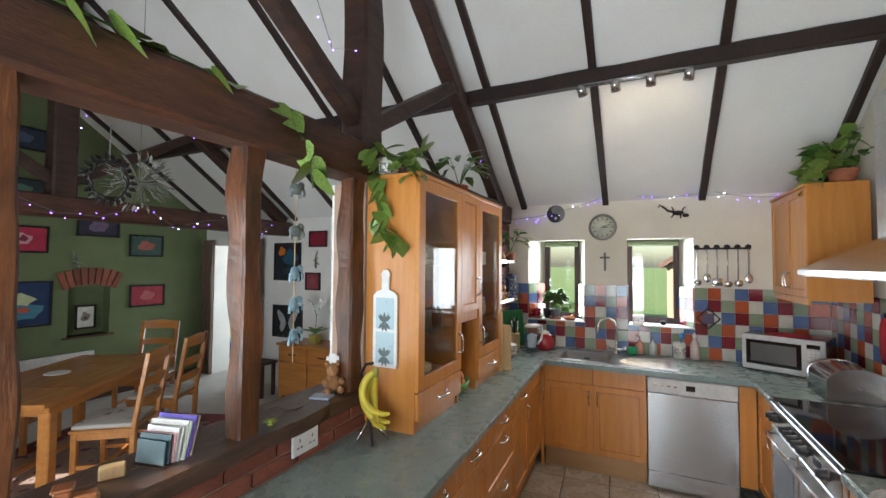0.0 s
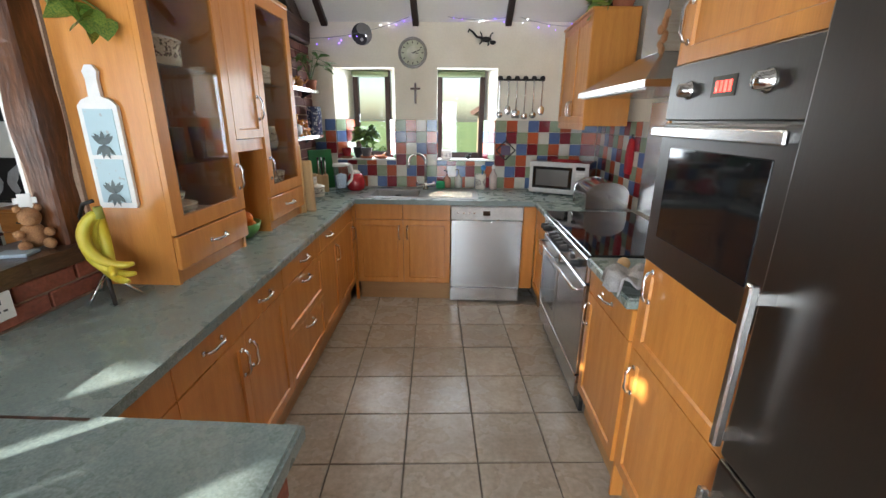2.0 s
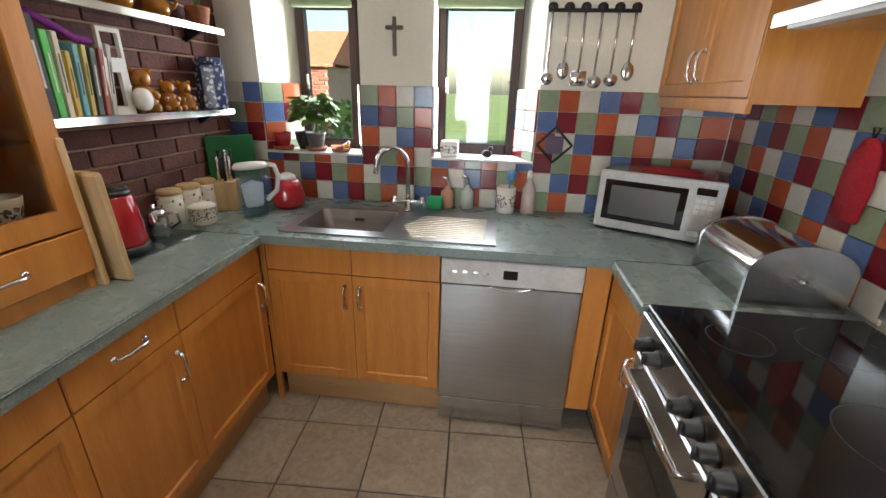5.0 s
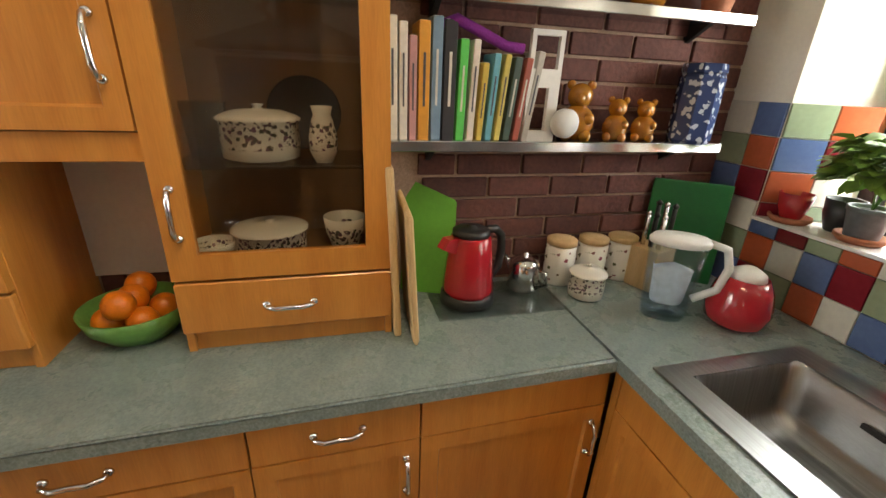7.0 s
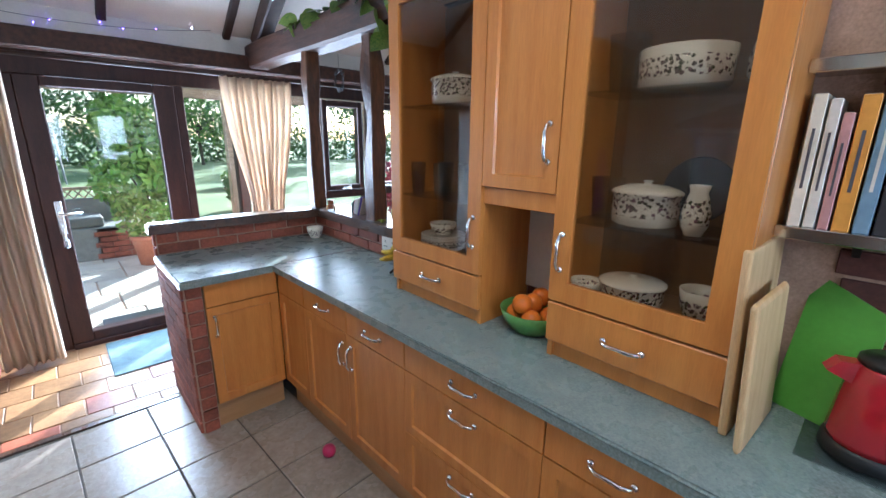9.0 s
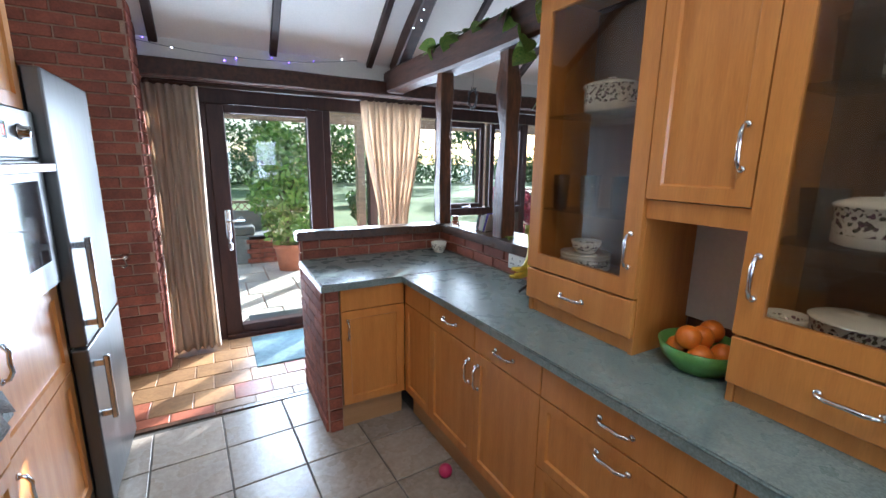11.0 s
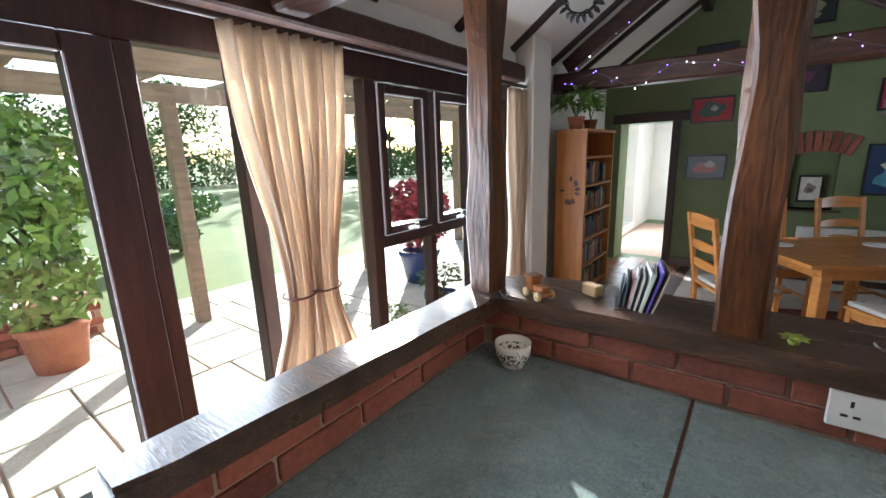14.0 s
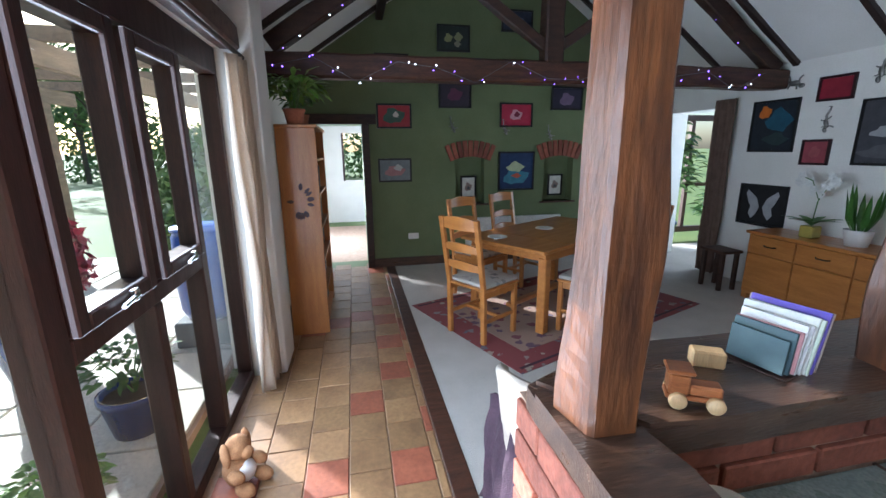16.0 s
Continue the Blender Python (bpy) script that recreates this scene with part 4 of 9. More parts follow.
ware("mug", XC + 0.03, 3.088, S0, 0.055, 0.09, "bowl", M["pottery"], "white mug with leaf print", "mug", "sprigged pottery")
ware("small_bowl", XC + 0.06, 2.773, S0, 0.05, 0.045, "bowl", M["pottery"], "small white bowl with leaf print", "bowl", "sprigged pottery")
ware("glass_jar", XC, 2.782, S1, 0.05, 0.13, "glass", M["clear"], "clear glass storage jar", "jar", "glassware")
ware("glass_jug", XC, 2.800, S2, 0.055, 0.15, "glass", M["clear"], "clear glass jug in the display cabinet", "jug", "glassware")
ware("vase", XC - 0.08, 3.115, S2, 0.045, 0.15, "vase", M["pottery"], "white jar with leaf print", "jar", "sprigged pottery")
ware("serving_bowl", XC + 0.02, 2.12, S2, 0.095, 0.125, "casserole", M["pottery"], "white serving bowl with leaf border", "bowl", "sprigged pottery")
ware("plate_stack", XC + 0.02, 2.06, S0, 0.10, 0.07, "plates", M["pottery"], "stack of white leaf-bordered plates", "plates", "sprigged pottery")
ware("small_bowl", XC + 0.02, 2.06, S0 + 0.066, 0.06, 0.05, "bowl", M["pottery"], "white bowl resting on stacked plates", "bowl", "sprigged pottery")
for i in range(5):
    ware("drinking_glass", XC + 0.07 - 0.10 * (i % 2), 1.95 + 0.072 * i, S1, 0.033, 0.14, "glass", M["clear"], "clear drinking glass on a glass shelf", "glass", "drinking glasses")
bm = bmesh.new()
revolve(bm, [(0.001, 0), (0.08, 0.004), (0.095, 0.016), (0.092, 0.018), (0.07, 0.008), (0, 0.006)], 28)
tagged(part("dark_plate", bm, M["slate_paint"], None, "", True, pose(-1.15, 3.0, S1 + 0.10, 0, 78, 0)), "dark round plate leaning in the display cabinet", "plate")

# fruit
bowl = ware("fruit_bowl", -1.02, 2.555, TOP, 0.125, 0.085, "bowl", M["bowl_green"], "green plastic fruit bowl in the dresser niche", "bowl")
bm = bmesh.new()
revolve(bm, [(0.001, -0.036)] + [(0.037 * math.cos(radians(a_)), 0.036 * math.sin(radians(a_))) for a_ in range(-75, 80, 15)] + [(0.004, 0.035), (0.0, 0.033)], 16)
fruit = mesh_of(bm, M["orange_skin"], True)
for dx, dy, dz in ((-0.05, -0.04, 0.055), (0.04, -0.05, 0.06), (0.055, 0.03, 0.062), (-0.02, 0.055, 0.06), (0.01, 0.0, 0.105), (-0.045, 0.0, 0.115), (0.06, -0.01, 0.112)):
    o = new("orange", fruit)
    o.matrix_basis = pose(-1.02 + dx, 2.555 + dy, TOP + dz, random.uniform(0, 90), random.uniform(0, 90), 0)
    tagged(o, "ripe orange in the green fruit bowl", "fruit", "oranges")


def slab_outline(bm, pts, y0, y1, m=None):
    """A flat board from an outline in x and z."""
    a_ = [bm.verts.new(m @ Vector((x, y0, z)) if m is not None else (x, y0, z)) for x, z in pts]
    b_ = [bm.verts.new(m @ Vector((x, y1, z)) if m is not None else (x, y1, z)) for x, z in pts]
    bm.faces.new(a_)
    bm.faces.new(b_[::-1])
    for i in range(len(pts)):
        bm.faces.new((a_[i], b_[i], b_[(i + 1) % len(pts)], a_[(i + 1) % len(pts)]))


# chopping boards beside the dresser
bm = bmesh.new()
box(bm, 0, 0.30, 0, 0.02, 0, 0.46, 0.006, 2)
tagged(part("chopping_board", bm, M["pale_wood"], at=pose(-0.87, 3.222, TOP, 0, 0, 0) @ pose(0, 0, 0, -2.5, 0, 178)), "tall pale wooden chopping board leaning on the dresser", "board", "chopping boards")
bm = bmesh.new()
box(bm, 0, 0.26, 0, 0.018, 0, 0.36, 0.012, 2)
tagged(part("chopping_board", bm, M["pale_wood"], at=pose(-0.815, 3.262, TOP, 0, 0, 0) @ pose(0, 0, 0, -3.5, 0, 177)), "smaller pale wooden chopping board leaning beside the dresser", "board", "chopping boards")
bm = bmesh.new()
slab_outline(bm, [(-0.14, 0), (0.01, 0), (0.02, 0.01), (0.018, 0.30), (0.012, 0.308), (-0.135, 0.365), (-0.145, 0.36), (-0.15, 0.01)], -0.004, 0.004)
tagged(part("folding_board", bm, M["lime_board"], at=pose(-1.09, 3.40, TOP) @ pose(0, 0, 0, -12, 0, 70)), "lime green folding chopping board against the brick wall", "board", "chopping boards")
bm = bmesh.new()
box(bm, 0, 0.25, 0, 0.012, 0, 0.36, 0.005, 2)
tagged(part("green_board", bm, M["green_board"], at=pose(-1.145, 4.165, TOP) @ pose(0, 0, 0, -6, 0, 52)), "dark green plastic chopping board standing in the corner", "board", "chopping boards")

# kettle
kt = thing("kettle", -1.03, 3.455, TOP + 0.006, 110, "red enamel electric kettle with black base and handle", "kettle")
bm = bmesh.new()
revolve(bm, [(0.078, 0.035), (0.080, 0.05), (0.072, 0.14), (0.062, 0.215), (0.056, 0.222)], 32)
part("body", bm, M["red_gloss"], kt, "glossy red body", True)
bm = bmesh.new()
revolve(bm, [(0.080, 0.0), (0.086, 0.004), (0.084, 0.03), (0.079, 0.036)], 32)
part("base", bm, M["black"], kt, "", True)
bm = bmesh.new()
revolve(bm, [(0.057, 0.221), (0.056, 0.235), (0.045, 0.242), (0.015, 0.243), (0.013, 0.25), (0, 0.251)], 28)
part("lid", bm, M["black"], kt, "", True)
bm = bmesh.new()
tube(bm, [(0.055, 0, 0.225), (0.095, 0, 0.225), (0.122, 0, 0.20), (0.128, 0, 0.15), (0.120, 0, 0.09), (0.095, 0, 0.065), (0.074, 0, 0.07)], 0.013, 10)
part("handle", bm, M["black"], kt, "", True)
bm = bmesh.new()
slab_outline(bm, [(-0.11, 0.195), (-0.055, 0.17), (-0.055, 0.222), (-0.09, 0.222)], -0.018, 0.018)
part("spout", bm, M["red_gloss"], kt)
bm = bmesh.new()
box(bm, -1.14, -0.92, 3.34, 3.76, TOP, TOP + 0.006, 0.002)
tagged(part("glass_board", bm, M["clear"]), "clear glass worktop saver under the kettle", "board")

tp = thing("steel_teapot", -1.075, 3.665, TOP + 0.006, 30, "small polished steel teapot", "teapot")
bm = bmesh.new()
revolve(bm, [(0.045, 0), (0.052, 0.01), (0.050, 0.09), (0.044, 0.105), (0.02, 0.115), (0.008, 0.118), (0.010, 0.13), (0, 0.132)], 26)
part("body", bm, M["chrome"], tp, "", True)
bm = bmesh.new()
tube(bm, [(0.048, 0, 0.09), (0.085, 0, 0.085), (0.09, 0, 0.045), (0.05, 0, 0.02)], 0.006, 8)
part("handle", bm, M["chrome"], tp, "", True)
bm = bmesh.new()
tube(bm, [(-0.045, 0, 0.05), (-0.075, 0, 0.085), (-0.085, 0, 0.10)], 0.011, 8, 0.6)
part("spout", bm, M["chrome"], tp, "", True)

for y, lab in ((3.82, "white storage canister with pink flowers and wooden lid"), (3.945, "white storage canister with butterfly print and wooden lid"), (4.065, "white storage canister with leaf print and wooden lid")):
    c = thing("storage_canister", -1.12, y, TOP, y * 70, lab, "canister", "kitchen canisters")
    bm = bmesh.new()
    revolve(bm, [(0.047, 0), (0.052, 0.006), (0.052, 0.135), (0.046, 0.142), (0.0, 0.142)], 28)
    part("jar", bm, M["canister"], c, "", True)
    bm = bmesh.new()
    revolve(bm, [(0.044, 0.142), (0.052, 0.144), (0.052, 0.160), (0.048, 0.163), (0, 0.163)], 28)
    part("lid", bm, M["pale_wood"], c, "round wooden lid", True)
ware("sugar_pot", -1.00, 3.86, TOP, 0.058, 0.115, "casserole", M["pottery"], "small lidded white pot with leaf print", "pot", "sprigged pottery")

kb = thing("knife_block", -1.04, 4.13, TOP, 20, "wooden knife block with chrome-handled knives", "knife block")
bm = bmesh.new()
box(bm, -0.05, 0.05, -0.06, 0.06, 0, 0.15, 0.006, 2)
part("block", bm, M["pale_wood"], kb)
for i in range(6):
    bm = bmesh.new()
    x, y = -0.028 + 0.028 * (i % 3), -0.025 + 0.05 * (i // 3)
    tube(bm, [(x, y, 0.145), (x, y, 0.255 + 0.03 * (i // 3))], 0.008, 8)
    revolve(bm, [(0.001, -0.012), (0.012, 0), (0.001, 0.012)], 10, x, y, 0.262 + 0.03 * (i // 3))
    part("knife_handle", bm, M["dark_iron"] if i % 2 else M["chrome"], kb, "", True)

jg = thing("filter_jug", -0.84, 4.03, TOP, 60, "clear blue water filter jug with white lid", "jug")
bm = bmesh.new()
for z0, z1, a0, a1 in ((0.0, 0.24, 0.052, 0.070),):
    prof = [(a0, z0), (a0 + 0.004, 0.01), (a1, z1), (a1 - 0.004, z1), (a0, 0.012), (0, 0.012)]
    revolve(bm, prof, 28, m=Matrix.Diagonal((1.15, 0.75, 1, 1)))
part("body", bm, M["jug_plastic"], jg, "clear blue plastic body", True)
bm = bmesh.new()
revolve(bm, [(0.040, 0.05), (0.044, 0.06), (0.052, 0.16), (0.0, 0.18)], 24, m=Matrix.Diagonal((1.05, 0.7, 1, 1)))
part("filter", bm, M["cloudy"], jg, "", True)
bm = bmesh.new()
revolve(bm, [(0.071, 0.238), (0.073, 0.25), (0.064, 0.262), (0, 0.266)], 28, m=Matrix.Diagonal((1.15, 0.75, 1, 1)))
part("lid", bm, M["white"], jg, "", True)
bm = bmesh.new()
tube(bm, [(0.075, 0, 0.25), (0.125, 0, 0.237), (0.142, 0, 0.18), (0.128, 0, 0.11), (0.068, 0, 0.07)], 0.012, 10)
part("handle", bm, M["white"], jg, "", True)

cr = thing("red_jug", -0.76, 4.22, TOP, 0, "round red ceramic jug with a folded cloth on top", "jug")
bm = bmesh.new()
revolve(bm, [(0.06, 0), (0.082, 0.02), (0.088, 0.06), (0.075, 0.12), (0.058, 0.155), (0.054, 0.155), (0.06, 0.12), (0, 0.10)], 28)
part("body", bm, M["red_gloss"], cr, "", True)
bm = bmesh.new()
revolve(bm, [(0.05, 0.15), (0.045, 0.17), (0.02, 0.185), (0, 0.18)], 9)
part("cloth", bm, M["paper"], cr, "", True)

# ---- brick wall shelves ----
def shelf(z, y0, y1, label):
    s = thing("wall_shelf", 0, 0, z, 0, label, "shelf", "brick wall shelves")
    block("board", (-1.237, -1.072, y0, y1, -0.012, 0.012), M["steel"], s, 0.002)
    block("front_edge", (-1.072, -1.060, y0, y1, -0.016, 0.014), M["chrome"], s, 0.002)
    for y in (y0 + 0.15, y1 - 0.12):
        bm = bmesh.new()
        slab_outline(bm, [(-1.237, -0.012), (-1.10, -0.012), (-1.237, -0.09)], y - 0.008, y + 0.008)
        part("bracket", bm, M["dark_iron"], s)
    return s


SH1, SH2 = 1.39, 1.765
shelf(SH1, 3.20, 4.32, "steel-edged wall shelf full of cookery books")
shelf(SH2, 3.20, 4.32, "steel-edged wall shelf with teapots and plants")
books = [(0.026, 0.25, (0.75, 0.72, 0.62)), (0.022, 0.24, (0.72, 0.70, 0.64)), (0.02, 0.215, (0.55, 0.30, 0.30)), (0.03, 0.245, (0.70, 0.33, 0.05)), (0.028, 0.255, (0.18, 0.30, 0.42)), (0.034, 0.25, (0.03, 0.03, 0.035)),
         (0.024, 0.215, (0.10, 0.62, 0.12)), (0.02, 0.215, (0.74, 0.68, 0.60)), (0.018, 0.17, (0.66, 0.50, 0.10)), (0.02, 0.19, (0.14, 0.42, 0.52)), (0.018, 0.19, (0.68, 0.55, 0.14)), (0.022, 0.185, (0.06, 0.10, 0.08)), (0.02, 0.185, (0.40, 0.09, 0.06)), (0.02, 0.20, (0.55, 0.52, 0.46))]
yb = 3.215
for i, (w, h, c) in enumerate(books):
    w *= 1.08
    h *= 1.22
    bk = thing("book", -1.235, yb, SH1 + 0.012, 0, "upright cookery book on the wall shelf", "book", "cookery books")
    lean = 0 if i < 6 else -(1 + (i - 6) * 0.9)
    bk.matrix_basis = pose(-1.235, yb + w, SH1 + 0.012, lean, 0, 0) if lean else pose(-1.235, yb + w, SH1 + 0.012)
    bm = bmesh.new()
    box(bm, 0.0, 0.145, -w + 0.001, -0.001, 0, h, 0.002)
    part("cover", bm, paint(c, 0.5), bk)
    bm = bmesh.new()
    box(bm, 0.002, 0.140, -w + 0.004, -0.004, h - 0.004, h + 0.001)
    part("pages", bm, M["paper"], bk)
    bm = bmesh.new()
    box(bm, 0.1445, 0.1462, -w * 0.60, -w * 0.40, h * 0.30, h * 0.75)
    part("title_bar", bm, paint((0.7, 0.68, 0.6) if sum(c) < 0.9 else (0.08, 0.08, 0.1)), bk)
    yb += w + 0.003 + (0.004 if lean else 0)
bm = bmesh.new()
tube(bm, [(-1.12, 3.35, SH1 + 0.30), (-1.10, 3.40, SH1 + 0.32), (-1.11, 3.47, SH1 + 0.295), (-1.12, 3.55, SH1 + 0.265), (-1.11, 3.60, SH1 + 0.26)], 0.014, 8)
tagged(part("folded_scarf", bm, M["purple_cloth"], None, "", True), "dark purple cloth laid over the books", "cloth")
sl = thing("vegetable_slicer", -1.10, 3.66, SH1 + 0.012, 0, "white plastic vegetable slicer leaning on the shelf", "slicer")
bm = bmesh.new()
wall_with_holes(bm, -0.045, 0.055, 0.0, 0.30, [(-0.032, 0.042, 0.20, 0.285), (-0.028, 0.022, 0.03, 0.15)], lambda u, z, d: (-0.008 + 0.016 * d, u, z))
part("frame", bm, M["white"], sl)
bm = bmesh.new()
revolve(bm, [(0.042, 0), (0.042, 0.02), (0.03, 0.03), (0, 0.03)], 18, m=pose(0.02, 0.075, 0.055, 0, 90, 0))
part("food_holder", bm, M["white"], sl, "", True)


def ball(bm, x, y, z, r, sx=1, sy=1, sz=1, seg=14):
    n_ = seg // 2
    revolve(bm, [(max(0.0005, r * math.sin(math.pi * i / n_)), -r * math.cos(math.pi * i / n_)) for i in range(n_ + 1)], seg, m=Matrix.Translation((x, y, z)) @ Matrix.Diagonal((sx, sy, sz, 1)))


def bear_jar(y, s, label):
    bm = bmesh.new()
    ball(bm, 0, 0, 0.052 * s, 0.05 * s, 1, 1, 1.05)
    ball(bm, 0, 0, 0.125 * s, 0.036 * s)
    for sy in (-1, 1):
        ball(bm, 0, sy * 0.028 * s, 0.155 * s, 0.013 * s)
        ball(bm, 0.03 * s, sy * 0.03 * s, 0.065 * s, 0.018 * s)
        ball(bm, 0.03 * s, sy * 0.028 * s, 0.016 * s, 0.018 * s)
    ball(bm, 0.032 * s, 0, 0.118 * s, 0.015 * s)
    ob = part("bear_jar", bm, M["ochre"], None, "", True, pose(-1.13, y, SH1 + 0.012, 0, 0, -30))
    tagged(ob, label, "jar", "bear jars")


bear_jar(3.81, 1.05, "large amber glazed bear-shaped honey jar")
bear_jar(3.95, 0.80, "small amber glazed bear-shaped jar")
bear_jar(4.055, 0.78, "small amber glazed bear-shaped jar")
tin = thing("blue_tin", -1.10, 4.215, SH1 + 0.012, 0, "blue and white patterned ceramic tea caddy", "caddy")
bm = bmesh.new()
revolve(bm, [(0.06, 0), (0.066, 0.01), (0.066, 0.20), (0.06, 0.21), (0.066, 0.215), (0.062, 0.24), (0.0, 0.245)], 8)
part("body", bm, M["delft"], tin)

for y, r in ((3.80, 0.06), (4.0, 0.055)):
    t_ = thing("teapot", -1.15, y, SH2 + 0.012, 200, "round amber glazed teapot on the upper shelf", "teapot", "teapots")
    bm = bmesh.new()
    revolve(bm, [(r * 0.6, 0), (r, r * 0.6), (r * 0.95, r * 1.1), (r * 0.5, r * 1.5), (r * 0.15, r * 1.55), (r * 0.2, r * 1.75), (0, r * 1.8)], 24)
    part("body", bm, M["ochre"], t_, "", True)
    bm = bmesh.new()
    tube(bm, [(r * 0.8, 0, r * 1.2), (r * 1.5, 0, r * 1.1), (r * 1.5, 0, r * 0.5), (r * 0.9, 0, r * 0.3)], 0.007, 8)
    part("handle", bm, M["ochre"], t_, "", True)
    bm = bmesh.new()
    tube(bm, [(-r * 0.8, 0, r * 0.6), (-r * 1.3, 0, r * 0.9), (-r * 1.6, 0, r * 1.35)], 0.010, 8, 0.6)
    part("spout", bm, M["ochre"], t_, "", True)


# ---- plants ----
def leaf(bm, p, d, up, l_, w, fold=0.25, droop=0.3):
    """One pointed, folded leaf."""
    d = Vector(d).normalized()
    s = d.cross(Vector(up))
    s = s.normalized() if s.length > 1e-4 else Vector((1, 0, 0))
    n_ = s.cross(d).normalized()
    p = Vector(p)
    mid = [p, p + d * l_ * 0.35 + n_ * l_ * 0.04, p + d * l_ * 0.72 - n_ * l_ * droop * 0.25, p + d * l_ - n_ * l_ * droop * 0.6]
    half = (0.10, 0.5, 0.36, 0.0)
    c = [bm.verts.new(q) for q in mid]
    a_ = [bm.verts.new(q + s * w * h + n_ * w * h * fold) for q, h in list(zip(mid, half))[:3]]
    b_ = [bm.verts.new(q - s * w * h + n_ * w * h * fold) for q, h in list(zip(mid, half))[:3]]
    for i in range(2):
        bm.faces.new((c[i], a_[i], a_[i + 1], c[i + 1]))
        bm.faces.new((c[i], c[i + 1], b_[i + 1], b_[i]))
    bm.faces.new((c[2], a_[2], c[3]))
    bm.faces.new((c[2], c[3], b_[2]))


def heart_leaf_mesh(l_, w, mat_):
    bm = bmesh.new()
    outline = [(0.0, 0.0), (0.10, -0.08), (0.34, -0.04), (0.48, 0.16), (0.45, 0.42), (0.28, 0.70), (0.0, 1.0)]
    mids = [bm.verts.new((0, v * l_, -0.10 * l_ * v * v)) for v in (0.0, 0.2, 0.42, 0.70, 1.0)]
    for s in (-1, 1):
        side = [bm.verts.new((s * u * w, v * l_, 0.10 * w * abs(u) * 2 - 0.10 * l_ * v * abs(v))) for u, v in outline[1:6]]
        f = [(mids[0], side[0], side[1]), (mids[0], side[1], side[2], mids[1]), (mids[1], side[2], side[3], mids[2]), (mids[2], side[3], side[4], mids[3]), (mids[3], side[4], mids[4])]
        for q in f:
            bm.faces.new(q if s > 0 else q[::-1])
    bm.faces.ensure_lookup_table()
    return mesh_of(bm, mat_, True)


HEART = heart_leaf_mesh(1.0, 0.95, M["leaf_big"])


def vine(owner, pts, count, size, seed, out=(0, 0, -1)):
    """A trailing stem with heart-shaped leaves, each a part."""
    rnd = random.Random(seed)
    pts = [Vector(p) for p in pts]
    bm = bmesh.new()
    tube(bm, pts, 0.0035, 6)
    part("stem", bm, M["leaf"], owner)
    for i in range(count):
        t_ = (i + rnd.random() * 0.6) / count * (len(pts) - 1.001)
        k_ = int(t_)
        p = pts[k_].lerp(pts[k_ + 1], t_ - k_)
        ob = new("leaf", HEART)
        s = size * rnd.uniform(0.7, 1.15)
        way = Vector((rnd.uniform(-1, 1), rnd.uniform(-1, 1), rnd.uniform(-1.0, 0.3))) + Vector(out)
        q = way.to_track_quat("Y", "Z").to_matrix().to_4x4()
        ob.matrix_basis = Matrix.Translation(p) @ q @ pose(0, 0.012, 0, 0, rnd.uniform(-50, 50), 0) @ Matrix.Scale(s, 4)
        ob.parent = owner


def bushy(name, x, y, z, pot, r, h, n_, l_, w, mat_, label, category="plant", seed=1, pot_mat=None, up=0.6, stems=5, group=""):
    """A potted plant: pot, soil, stems and a crown of leaves. pot: radius and height."""
    rnd = random.Random(seed)
    t_ = thing(name, x, y, z, 0, label, category, group)
    pr, ph = pot
    if ph > 0:
        bm = bmesh.new()
        revolve(bm, [(pr * 0.72, 0), (pr * 0.76, 0.004), (pr, ph * 0.85), (pr * 1.06, ph * 0.86), (pr * 1.06, ph), (pr * 0.94, ph), (pr * 0.9, ph * 0.88), (0, ph * 0.86)], 24)
        part("pot", bm, pot_mat or M["terracotta"], t_, "", True)
        bm = bmesh.new()
        revolve(bm, [(pr * 0.9, ph * 0.88), (pr * 0.5, ph * 0.92), (0, ph * 0.93)], 16)
        part("soil", bm, M["soil"], t_)
    bm = bmesh.new()
    for i in range(stems):
        a_ = rnd.uniform(0, 6.28)
        tube(bm, [(0, 0, ph * 0.9), (r * 0.25 * math.cos(a_), r * 0.25 * math.sin(a_), ph + h * 0.4), (r * 0.55 * math.cos(a_), r * 0.55 * math.sin(a_), ph + h * 0.75)], max(0.003, r * 0.02), 6, 0.5)
    part("stems", bm, M["leaf"] if r < 0.4 else M["bark"], t_)
    bm = bmesh.new()
    for i in range(n_):
        a_, e_ = rnd.uniform(0, 6.28), math.asin(rnd.uniform(-0.55, 1))
        rad = rnd.uniform(0.45, 1.0) ** 0.6
        lump = 0.75 + 0.35 * noise.noise(Vector((math.cos(a_) * 2.1, math.sin(a_) * 2.1, e_ * 2 + seed)))
        p = Vector((r * rad * lump * math.cos(a_) * math.cos(e_), r * rad * lump * math.sin(a_) * math.cos(e_), ph + h * 0.5 + h * 0.5 * rad * lump * math.sin(e_)))
        d = Vector((math.cos(a_), math.sin(a_), rnd.uniform(-0.8, 0.9) * up))
        leaf(bm, p, d, (rnd.uniform(-0.4, 0.4), rnd.uniform(-0.4, 0.4), 1), l_ * rnd.uniform(0.6, 1.2), w * rnd.uniform(0.7, 1.2))
    f_ = part("foliage", bm, mat_, t_, "", True)
    tagged(f_, kind="stuff")
    return t_

